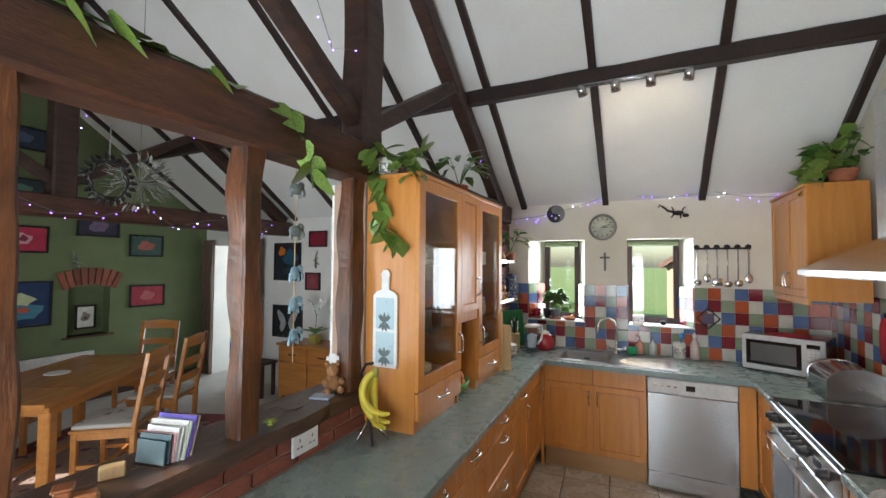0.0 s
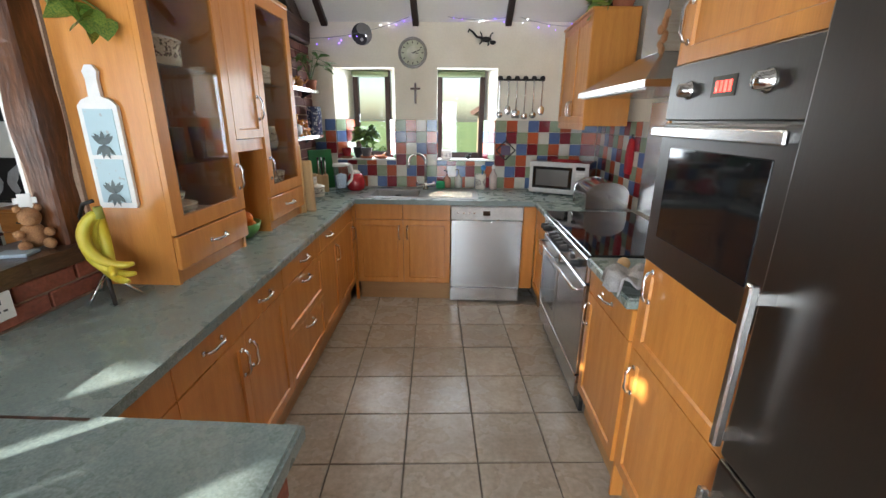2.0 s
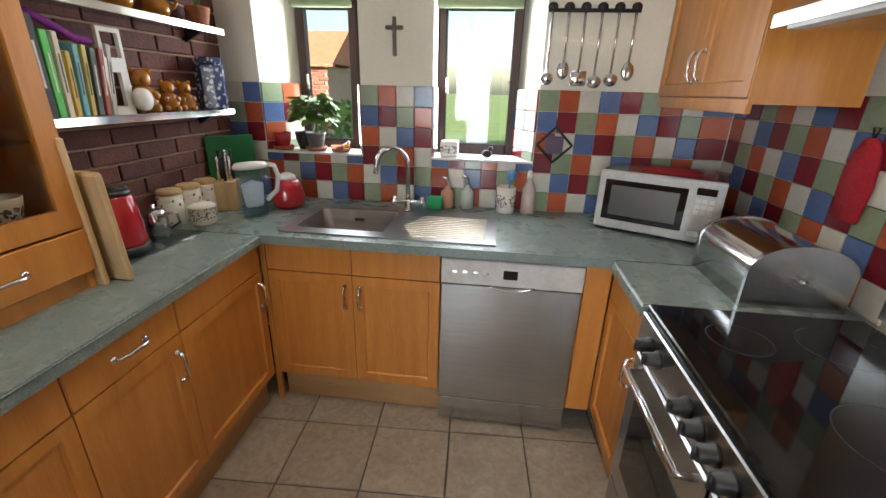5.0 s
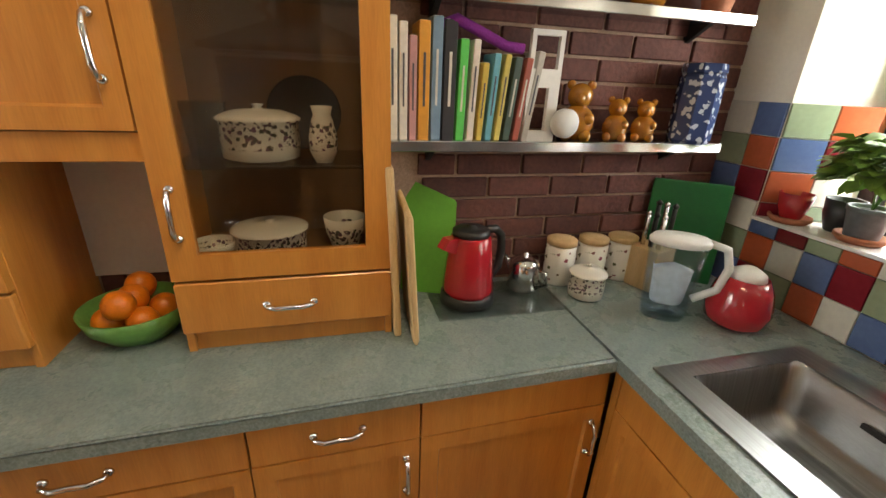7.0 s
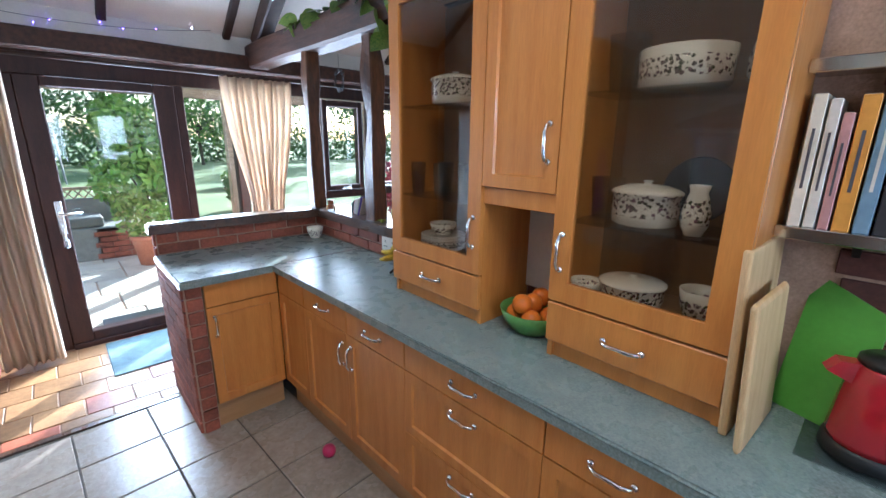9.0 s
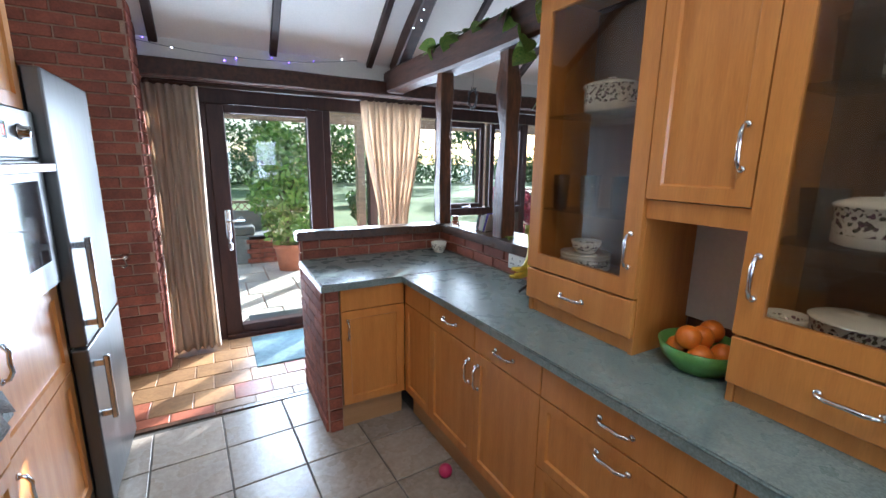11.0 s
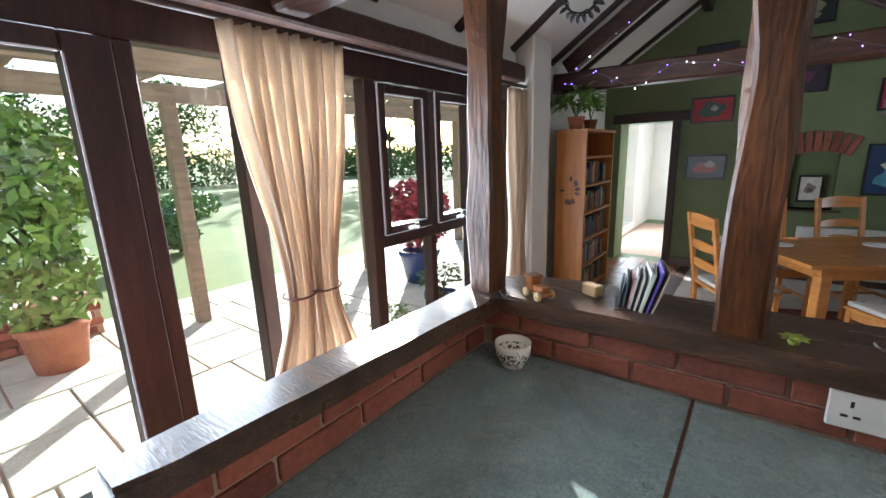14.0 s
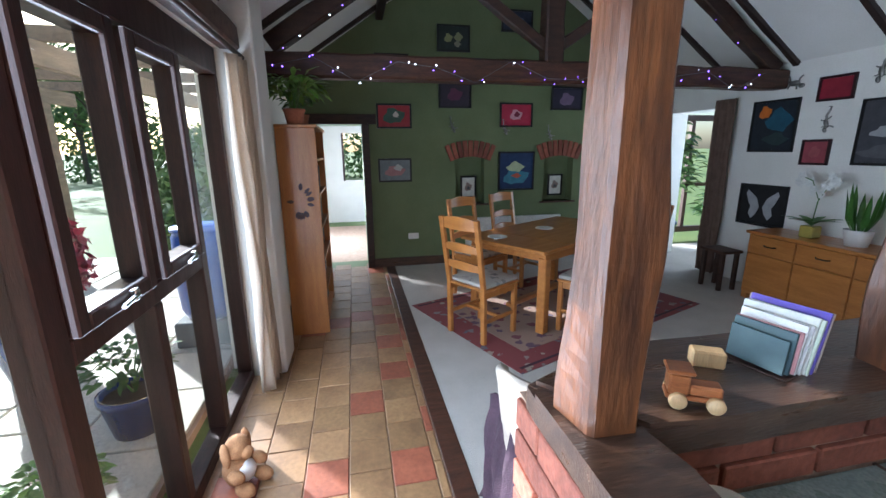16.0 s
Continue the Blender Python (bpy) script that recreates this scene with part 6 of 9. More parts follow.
pc = thing("hanging_cloth", 1.06, 1.835, 1.42, 0, "purple cloth hanging on the oven cabinet side", "cloth")
bm = bmesh.new()
cols = []
for i in range(9):
    u = i / 8
    cols.append([bm.verts.new((-0.09 + 0.18 * u * (0.5 + 0.5 * (j / 6)), 0.018 + 0.014 * math.sin(u * 14 + j * 0.4), 0.10 - 0.46 * j / 6 + 0.03 * u)) for j in range(7)])
for i in range(8):
    for j in range(6):
        bm.faces.new((cols[i][j], cols[i + 1][j], cols[i + 1][j + 1], cols[i][j + 1]))
cl = part("cloth", bm, M["purple_cloth"], pc, "", True)
so = cl.modifiers.new("thick", "SOLIDIFY")
so.thickness = 0.006

# ---- on the sink wall ----
ur = thing("utensil_rack", 0.73, FAR - 0.004, 1.86, 0, "dark iron rack with hanging steel ladles and spoons", "rack")
bm = bmesh.new()
tube(bm, [(-0.20, -0.02, 0.03), (0.22, -0.02, 0.03)], 0.009, 8)
for i in range(6):
    ball(bm, -0.18 + 0.076 * i, -0.02, 0.045, 0.02, 1.2, 0.6, 1)
part("rail", bm, M["dark_iron"], ur, "", True)
for i in range(6):
    x = -0.18 + 0.076 * i
    bm = bmesh.new()
    ln = 0.27 - (0.05 if i in (1, 5) else 0) + 0.01 * (i % 2)
    tube(bm, [(x, -0.025, 0.03), (x, -0.030, -0.08), (x, -0.027, 0.03 - ln)], 0.006, 7)
    if i in (0, 3, 4):
        ball(bm, x, -0.045, 0.0 - ln, 0.034, 1, 0.7, 0.9)
    elif i == 2:
        box(bm, x - 0.038, x + 0.038, -0.032, -0.026, -0.03 - ln, 0.04 - ln, 0.006)
    else:
        ball(bm, x, -0.03, 0.0 - ln, 0.03, 1, 0.25, 1.4)
    part("utensil", bm, M["chrome"], ur, "polished steel utensil", True)

ck2 = thing("wall_clock", -0.24, FAR - 0.003, 2.11, 0, "round pale green wall clock with a grey rim", "clock")
for nm, prof_, mt in (("rim", [(0.128, 0), (0.130, 0.012), (0.118, 0.022), (0.105, 0.018), (0.105, 0)], M["pewter"]), ("face", [(0.106, 0.001), (0.106, 0.012), (0.0, 0.012)], paint((0.62, 0.66, 0.52), 0.4)), ("centre", [(0.055, 0.012), (0.055, 0.0135), (0.0, 0.0135)], paint((0.70, 0.72, 0.62), 0.4))):
    bm = bmesh.new()
    revolve(bm, prof_, 36, m=pose(0, 0, 0, 90, 0, 0))
    part(nm, bm, mt, ck2, "", True)
for i in range(12):
    a_ = math.pi * i / 6
    block("hour_mark", (-0.004, 0.004, -0.0145, -0.012, 0.078, 0.096), M["black"], ck2, 0, "", pose(0, 0, 0, 0, math.degrees(a_), 0))
block("hour_hand", (-0.004, 0.004, -0.018, -0.016, -0.008, 0.052), M["black"], ck2, 0, "", pose(0, 0, 0, 0, 95, 0))
block("minute_hand", (-0.003, 0.003, -0.020, -0.018, -0.01, 0.075), M["black"], ck2, 0, "", pose(0, 0, 0, 0, 70, 0))

yy = thing("round_wall_plaque", -0.69, FAR - 0.003, 2.26, 0, "round black and grey swirl wall plaque", "plaque")
bm = bmesh.new()
revolve(bm, [(0.09, 0), (0.09, 0.012), (0, 0.014)], 36, m=pose(0, 0, 0, 90, 0, 0))
part("disc", bm, paint((0.20, 0.20, 0.19), 0.5), yy)
bm = bmesh.new()
pts = [(0.09 * math.cos(radians(a_)), 0.09 * math.sin(radians(a_))) for a_ in range(90, 271, 12)] + [(0.045 * math.sin(radians(a_)), -0.045 - 0.045 * math.cos(radians(a_))) for a_ in range(0, 181, 20)][::1] + [(-0.045 * math.sin(radians(a_)), 0.045 - 0.045 * math.cos(radians(a_))) for a_ in range(0, 180, 20)]
slab_outline(bm, pts, -0.017, -0.0145)
part("dark_half", bm, M["black"], yy)
bm = bmesh.new()
revolve(bm, [(0.014, 0.0172), (0.014, 0.0182), (0, 0.0182)], 14, 0, 0, 0, pose(0, 0, -0.045, 90, 0, 0))
part("dot", bm, paint((0.45, 0.45, 0.43), 0.5), yy)


def gecko(x, y, z, turn, mat_, label, size=1.0, wall=0):
    """A metal lizard on a wall."""
    bm = bmesh.new()
    s = size
    tube(bm, [(-0.13 * s, -0.012, 0.045 * s), (-0.12 * s, -0.012, 0.07 * s), (-0.09 * s, -0.012, 0.05 * s), (-0.05 * s, -0.012, 0.01 * s), (0, -0.014, 0.0)], 0.006 * s, 7, 1.9)
    ball(bm, 0.03 * s, -0.014, -0.01 * s, 0.03 * s, 1.6, 0.5, 0.75)
    ball(bm, 0.09 * s, -0.014, -0.035 * s, 0.02 * s, 1.4, 0.6, 0.9)
    for px, dz, dx in ((-0.005, 0.05, -0.02), (-0.005, -0.05, -0.02), (0.06, 0.045, 0.03), (0.05, -0.06, 0.0)):
        tube(bm, [(px * s, -0.012, -0.01 * s), ((px + dx * 0.3) * s, -0.014, dz * 0.6 * s), ((px + dx) * s, -0.010, dz * s)], 0.006 * s, 6)
    ob = part("gecko_ornament", bm, mat_, None, "", True, pose(x, y, z, 0, 0, wall) @ pose(0, 0, 0, 0, turn, 0))
    return tagged(ob, label, "ornament", "gecko ornaments")


gecko(0.38, FAR - 0.002, 2.23, 0, M["dark_iron"], "dark metal gecko crawling on the cream wall")
cx = thing("crucifix", -0.22, FAR - 0.002, 1.78, 0, "small dark wooden wall cross", "cross")
block("upright", (-0.009, 0.009, -0.014, 0, -0.10, 0.08), M["sill"], cx, 0.002)
block("crossbar", (-0.045, 0.045, -0.0155, -0.0005, 0.022, 0.040), M["sill"], cx, 0.002)
tv = thing("trivet", 0.63, FAR - 0.014, 1.27, 0, "diamond-shaped metal trivet hanging on the tiles", "trivet")
bm = bmesh.new()
for p, q in (((-0.09, 0), (0, 0.09)), ((0, 0.09), (0.09, 0)), ((0.09, 0), (0, -0.09)), ((0, -0.09), (-0.09, 0))):
    tube(bm, [(p[0], -0.008, p[1]), (q[0], -0.008, q[1])], 0.006, 7)
tube(bm, [(0, -0.008, 0.09), (0, -0.004, 0.13)], 0.003, 6)
part("frame", bm, M["dark_iron"], tv)
block("tile", (-0.045, 0.045, -0.010, -0.003, -0.045, 0.045), paint((0.10, 0.06, 0.12), 0.3), tv, 0.001)

# ---- bananas on a hook ----
bh = thing("banana_hook", -1.07, 1.74, TOP, 0, "chrome and wood banana hook on the worktop", "banana hook")
bm = bmesh.new()
tube(bm, [(0.07, -0.07, 0.006), (0.0, 0.0, 0.10), (-0.05, 0.02, 0.22), (-0.055, 0.01, 0.30), (-0.02, -0.005, 0.345), (0.03, -0.02, 0.36)], 0.007, 8)
part("stem", bm, M["dark_iron"], bh, "", True)
bm = bmesh.new()
for a_ in (20, 140, 260):
    tube(bm, [(0, 0, 0.10), (0.10 * math.cos(radians(a_)), 0.08 * math.sin(radians(a_)), 0.006)], 0.006, 8)
part("feet", bm, M["chrome"], bh, "", True)
bn = thing("banana_bunch", -1.01, 1.70, TOP + 0.325, 0, "bunch of ripe yellow bananas hanging on the hook", "bananas")
for i, (turn_, r_arc, drop) in enumerate(((-48, 0.105, 0.0), (-20, 0.118, 0.006), (6, 0.112, 0.002), (24, 0.100, -0.004))):
    bm = bmesh.new()
    side = Vector((math.cos(radians(turn_)), math.sin(radians(turn_)), 0))
    flat = side.cross(Vector((0, 0, 1)))
    rings = []
    for k_ in range(14):
        u = k_ / 13
        a_ = radians(112 + 172 * u)
        out_ = side * math.cos(a_) + Vector((0, 0, math.sin(a_)))
        p = side * (r_arc * 0.42) + Vector((0, 0, -r_arc * 0.93 - drop)) + out_ * r_arc
        w = 0.008 if u < 0.06 else 0.007 if u > 0.95 else 0.0205 * (0.6 + 0.4 * math.sin(math.pi * min(1, 0.08 + u)))
        rings.append([bm.verts.new(p + w * (out_ * math.cos(2 * math.pi * q / 6) + flat * math.sin(2 * math.pi * q / 6))) for q in range(6)])
    for lo, hi in zip(rings, rings[1:]):
        for q in range(6):
            bm.faces.new((lo[q], hi[q], hi[(q + 1) % 6], lo[(q + 1) % 6]))
    bm.faces.new(rings[0])
    bm.faces.new(rings[-1][::-1])
    bmesh.ops.recalc_face_normals(bm, faces=bm.faces[:])
    part("banana", bm, M["banana"], bn, "", True)
bm = bmesh.new()
tube(bm, [(0, 0, -0.02), (0.0, 0, 0.02)], 0.014, 8)
part("stalk", bm, paint((0.30, 0.30, 0.05)), bn, "", True)

# decorated board hung on the dresser's side
hb = thing("decorative_board", -1.06, 1.862, 1.22, 0, "pale blue flowered board hanging on the dresser side", "board")
bm = bmesh.new()
out_ = [(-0.065, 0.0), (0.065, 0.0), (0.07, 0.01), (0.07, 0.355), (0.05, 0.375), (0.022, 0.385), (0.02, 0.44), (0.026, 0.465), (0.012, 0.485), (-0.012, 0.485), (-0.026, 0.465), (-0.02, 0.44), (-0.022, 0.385), (-0.05, 0.375), (-0.07, 0.355), (-0.07, 0.01)]
slab_outline(bm, out_, -0.014, -0.001)
part("board", bm, M["white"], hb, "white painted wooden board")
M["board_print"] = decorated("blue_flower_print", (0.42, 0.56, 0.60), (0.16, 0.22, 0.24), 30, 0.14, 0.5, (0.60, 0.62, 0.60))
for z0 in (0.02, 0.19):
    block("printed_panel", (-0.052, 0.052, -0.0165, -0.0135, z0, z0 + 0.155), M["board_print"], hb, 0)
bm = bmesh.new()
for z0 in (0.055, 0.225):
    for i in range(9):
        a_ = radians(-60 + 15 * i)
        leaf(bm, (0, -0.0185, z0), (math.sin(a_), 0, -math.cos(a_) if i % 2 else 0.7), (0, -1, 0), 0.05, 0.018, 0, 0)
part("sprigs", bm, paint((0.12, 0.15, 0.15)), hb, "grey printed leaf sprigs")

# socket on the half wall, cup and ball
sc = thing("power_socket", HALF_X + 0.0125, 1.43, 0.995, 90, "white double power socket on the brick wall", "socket")
block("plate", (-0.073, 0.073, -0.012, 0, -0.043, 0.043), M["white"], sc, 0.003)
for x in (-0.035, 0.035):
    for dx, dz, w_, h_ in ((0, 0.016, 0.003, 0.007), (-0.010, -0.012, 0.006, 0.003), (0.010, -0.012, 0.006, 0.003)):
        block("slot", (x + dx - w_, x + dx + w_, -0.0128, -0.0115, dz - h_, dz + h_), M["black"], sc, 0)
cp_ = thing("tea_cup", -1.09, 0.64, TOP, 40, "cream tea cup with a leaf print on the worktop", "cup")
bm = bmesh.new()
revolve(bm, [(0.032, 0), (0.035, 0.006), (0.052, 0.04), (0.056, 0.078), (0.052, 0.078), (0.047, 0.04), (0.03, 0.012), (0, 0.011)], 28)
part("cup", bm, M["pottery"], cp_, "", True)
bm = bmesh.new()
tube(bm, [(0.052, 0, 0.065), (0.08, 0, 0.06), (0.082, 0, 0.035), (0.05, 0, 0.022)], 0.005, 8)
part("handle", bm, M["pottery"], cp_, "", True)
bm = bmesh.new()
ball(bm, 0, 0, 0.035, 0.035)
tagged(part("toy_ball", bm, paint((0.55, 0.03, 0.12), 0.4), None, "", True, pose(-0.60, 1.66, 0)), "small pink rubber ball on the tiled floor", "ball")

# ---- curtains ----
def curtain(name, x0, x1, y, z0, z1, folds, mat_, label, tie=None, pinch=0.45, sway=0.0, depth=0.035, lean=0.0, group="curtains", axis="x"):
    """A pleated curtain, drawn in at the height of its tie."""
    bm = bmesh.new()
    nu, nv = folds * 8, 40
    grid = []
    xc, w = (x0 + x1) / 2, x1 - x0
    for j in range(nv + 1):
        z = z0 + (z1 - z0) * j / nv
        f = 1.0
        if tie is not None:
            d_ = (z - tie) / (0.62 if z > tie else 0.35)
            f = 1 - (1 - pinch) * math.exp(-d_ * d_)
        row = []
        for i in range(nu + 1):
            u = i / nu
            ph = u * folds * 2 * math.pi + 0.5 * math.sin(3.1 * z + u * 5)
            x = xc + (sway * (1 - f) / (1 - pinch) if tie is not None else 0) + (u - 0.5) * w * f + lean * (z1 - z) / (z1 - z0) + 0.008 * math.sin(2.3 * z + 9 * u)
            yy_ = y + depth * (0.7 + 0.3 * f) * math.sin(ph) + 0.008 * math.sin(5 * z + 17 * u)
            row.append(bm.verts.new((x, yy_, z) if axis == "x" else (yy_, x, z)))
        grid.append(row)
    for j in range(nv):
        for i in range(nu):
            bm.faces.new((grid[j][i], grid[j][i + 1], grid[j + 1][i + 1], grid[j + 1][i]))
    t_ = thing(name, 0, 0, 0, 0, label, "curtain", group)
    c_ = part("fabric", bm, mat_, t_, "", True)
    so_ = c_.modifiers.new("thick", "SOLIDIFY")
    so_.thickness = 0.004
    if tie is not None:
        bm = bmesh.new()
        r0 = w * pinch / 2 + 0.012
        tube(bm, [(xc + sway + lean * (z1 - tie) / (z1 - z0) + r0 * math.cos(a_ * math.pi / 8), y + (depth + 0.02) * math.sin(a_ * math.pi / 8), tie - 0.01 * math.sin(a_ * math.pi / 8)) for a_ in range(17)], 0.006, 6)
        part("tie_back", bm, M["curtain_brown"], t_, "brown cord tie-back", True)
    return t_


CY = GARDEN + 0.10
curtain("curtain", 0.36, 0.69, CY + 0.02, 0.03, 2.075, 6, M["curtain"], "cream curtain hanging beside the garden door", depth=0.04)
curtain("curtain", -1.20, -0.91, CY, 0.03, 2.08, 5, M["curtain"], "cream curtain tied back against the garden window", tie=0.92, pinch=0.52, sway=-0.075)
curtain("curtain", -1.50, -1.205, CY, 0.03, 2.08, 5, M["curtain"], "cream curtain tied back against the garden window", tie=0.92, pinch=0.52, sway=0.075)
curtain("curtain", -3.50, -3.24, CY, 0.03, 2.06, 5, M["curtain"], "cream curtain at the end of the garden window", depth=0.035)
curtain("curtain", -5.08, -4.80, FAR - 0.09, 0.03, 2.08, 5, M["curtain_brown"], "brown curtain drawn aside at the garden room opening", group="brown curtains")
curtain("curtain", -6.10, -5.86, FAR - 0.09, 0.03, 2.08, 5, M["curtain_brown"], "brown curtain drawn aside at the garden room opening", group="brown curtains")
bm = bmesh.new()
tube(bm, [(-3.53, CY, 2.09), (0.66, CY, 2.09)], 0.014, 10)
for x in (-3.54, 0.67):
    ball(bm, x, CY, 2.09, 0.024)
tagged(part("curtain_pole", bm, M["beam"], None, "", True), "dark wooden curtain pole over the garden glazing", "curtain pole")

# ---- doormat ----
bm = bmesh.new()
box(bm, -0.36, 0.13, -0.60, 0.02, 0.003, 0.013, 0.003)
tagged(part("door_mat", bm, M["mat"]), "blue-grey door mat inside the garden door", "mat")

# ---- sill things ----
SZ = 1.10
tk = thing("toy_truck", -1.21, 0.665, SZ, 60, "varnished wooden toy truck on the oak sill", "toy")
block("chassis", (-0.075, 0.075, -0.03, 0.03, 0.02, 0.035), M["toy_wood"], tk, 0.004)
block("cab", (-0.07, -0.015, -0.032, 0.032, 0.035, 0.10), M["toy_wood"], tk, 0.006)
block("cab_roof", (-0.078, -0.005, -0.037, 0.037, 0.10, 0.112), M["toy_wood"], tk, 0.004)
block("bonnet", (-0.015, 0.07, -0.026, 0.026, 0.036, 0.068), M["toy_wood"], tk, 0.006)
for x in (-0.045, 0.05):
    for s in (-1, 1):
        bm = bmesh.new()
        revolve(bm, [(0.022, -0.009), (0.024, -0.006), (0.024, 0.006), (0.022, 0.009), (0.006, 0.010), (0, 0.012)], 16, m=pose(x, s * 0.041, 0.024, -90 * s, 0, 0))
        part("wheel", bm, M["pale_wood"], tk, "", True)
tk.scale = (0.62, 0.62, 0.62)
lr = thing("letter_rack", -1.30, 0.925, SZ, 14, "rack stuffed with letters, leaflets and notebooks", "letter rack")
cols_ = [(0.05, 0.09, 0.10), (0.05, 0.09, 0.10), (0.60, 0.30, 0.30), (0.62, 0.62, 0.60), (0.66, 0.66, 0.64), (0.66, 0.66, 0.62), (0.55, 0.62, 0.50), (0.12, 0.08, 0.42), (0.45, 0.36, 0.30)]
for i, c in enumerate(cols_):
    block("leaflet", (-0.075 - 0.004 * i, 0.075 + 0.003 * i, -0.055 + 0.0135 * i, -0.047 + 0.0135 * i, 0.004, 0.10 + 0.011 * i + 0.01 * (i % 2)), paint(c, 0.6), lr, 0.001, "", pose(0, 0, 0, -6 - 1.5 * i, 0, 3 * (i % 3) - 3))
block("holder", (-0.085, 0.085, -0.065, 0.075, 0, 0.004), M["beam"], lr, 0.001)
lr.scale = (0.74, 0.74, 0.74)
bm = bmesh.new()
box(bm, -0.032, 0.032, -0.018, 0.018, 0, 0.036, 0.004)
tagged(part("wooden_block", bm, M["pale_wood"], None, "", False, pose(-1.32, 0.80, SZ, 0, 0, 60)), "pale wooden block beside the letter rack", "block")


def cuddly(name, x, y, z, rz, s, mat_, label, long_ears=False):
    bm = bmesh.new()
    ball(bm, 0, 0, 0.07 * s, 0.065 * s, 1, 0.95, 1.1)
    ball(bm, 0.01 * s, 0, 0.175 * s, 0.052 * s)
    ball(bm, 0.055 * s, 0, 0.165 * s, 0.026 * s)
    for q in (-1, 1):
        if long_ears:
            ball(bm, 0.0, q * 0.055 * s, 0.17 * s, 0.03 * s, 0.8, 0.45, 1.9)
        else:
            ball(bm, 0.0, q * 0.042 * s, 0.222 * s, 0.02 * s)
        ball(bm, 0.05 * s, q * 0.062 * s, 0.09 * s, 0.026 * s, 1.5, 1, 1)
        ball(bm, 0.075 * s, q * 0.05 * s, 0.03 * s, 0.03 * s, 1.6, 1, 1)
    ob = part(name, bm, mat_, None, "", True, pose(x, y, z, 0, 0, rz))
    return tagged(ob, label, "soft toy", "soft toys")


cuddly("teddy_bear", -1.29, 1.735, SZ, -40, 0.62, M["teddy"], "small tan teddy bear sitting on the oak sill")
bm = bmesh.new()
box(bm, -0.018, 0.018, -0.004, 0.004, 0, 0.045, 0.002)
box(bm, -0.03, 0.03, -0.003, 0.003, 0.012, 0.032)
tagged(part("paper_crown", bm, M["paper"], None, "", False, pose(-1.29, 1.735, SZ + 0.143, 0, 0, 40)), "white paper cross standing on the teddy's head", "paper")
cuddly("toy_dog", -2.50, -0.52, 0.0, 60, 1.15, M["teddy"], "brown and white soft toy dog on the clay floor", True)
bm = bmesh.new()
ball(bm, 0.045, 0, 0.085, 0.05, 0.8, 1, 1.1)
tagged(part("toy_bib", bm, M["white"], None, "", True, pose(-2.50, -0.52, 0.0, 0, 0, 60)), "white chest patch of the soft toy dog", "cloth")
bm = bmesh.new()
box(bm, -0.05, 0.05, -0.035, 0.035, 0, 0.012, 0.004, 2)
tagged(part("notepad", bm, paint((0.35, 0.42, 0.48)), None, "", False, pose(-1.27, 1.64, SZ, 0, 0, 15)), "small grey-blue notepad on the sill", "notepad")
bm = bmesh.new()
revolve(bm, [(0.045, 0), (0.048, 0.003), (0.045, 0.007), (0, 0.006)], 24)
tagged(part("coaster", bm, M["sill"], None, "", False, pose(-1.30, 1.48, SZ)), "round dark wooden coaster on the sill", "coaster")
bm = bmesh.new()
for i in range(7):
    a_ = i * 0.9
    leaf(bm, (0, 0, 0.006), (math.cos(a_), math.sin(a_), 0.5), (0, 0, 1), 0.035, 0.022)
ball(bm, 0, 0, 0.008, 0.012)
tagged(part("fallen_leaf", bm, paint((0.30, 0.38, 0.06)), None, "", True, pose(-1.22, 1.29, SZ)), "fallen yellow-green leaf sprig on the sill", "leaf")

# ---- plants indoors ----
iv = thing("trailing_pothos", 0.06, 0, 0, 0, "trailing variegated pothos vine along the oak beam", "plant")
vine(iv, [(-1.28, 0.30, 2.36), (-1.24, 0.42, 2.37), (-1.24, 0.62, 2.37), (-1.245, 0.85, 2.365), (-1.245, 1.10, 2.36), (-1.235, 1.30, 2.33), (-1.235, 1.42, 2.20), (-1.24, 1.46, 2.06)], 20, 0.12, 11, (0.5, 0, -0.3))
vine(iv, [(-1.22, 1.80, 2.32), (-1.17, 1.84, 2.26), (-1.15, 1.835, 2.12), (-1.16, 1.83, 1.98), (-1.10, 1.83, 1.88), (-1.03, 1.835, 1.84)], 30, 0.095, 12, (0.3, -0.8, -0.5))
vine(iv, [(-1.20, 1.85, 2.34), (-1.12, 1.88, 2.30), (-1.02, 1.90, 2.25), (-0.98, 1.86, 2.17)], 16, 0.10, 13, (0.6, -0.5, 0.2))
vine(iv, [(-1.13, 1.90, 2.21), (-1.05, 2.0, 2.30), (-1.0, 2.08, 2.36)], 9, 0.09, 17, (0.4, -0.4, 0.8))
ware("plant_pot", -1.13, 1.96, TOP + 1.281, 0.07, 0.10, "bowl", M["pottery"], "white patterned plant pot on top of the dresser", "pot")
bushy("dresser_plant", -1.06, 2.78, TOP + 1.281, (0.06, 0.10), 0.20, 0.24, 22, 0.12, 0.06, M["leaf"], "leafy pot plant on top of the dresser", seed=8, pot_mat=M["terracotta"], stems=7)
bushy("shelf_plant", -1.10, 4.20, SH2 + 0.012, (0.05, 0.08), 0.17, 0.26, 34, 0.11, 0.045, M["leaf"], "leafy trailing plant on the upper shelf", seed=9, stems=6)
bushy("cabinet_plant", 1.33, 3.75, 1.475 + 0.822, (0.08, 0.09), 0.24, 0.26, 26, 0.11, 0.085, M["leaf"], "large bushy pothos on the wall cabinet", seed=10, stems=8)
cp = bpy.data.objects["cabinet_plant"]
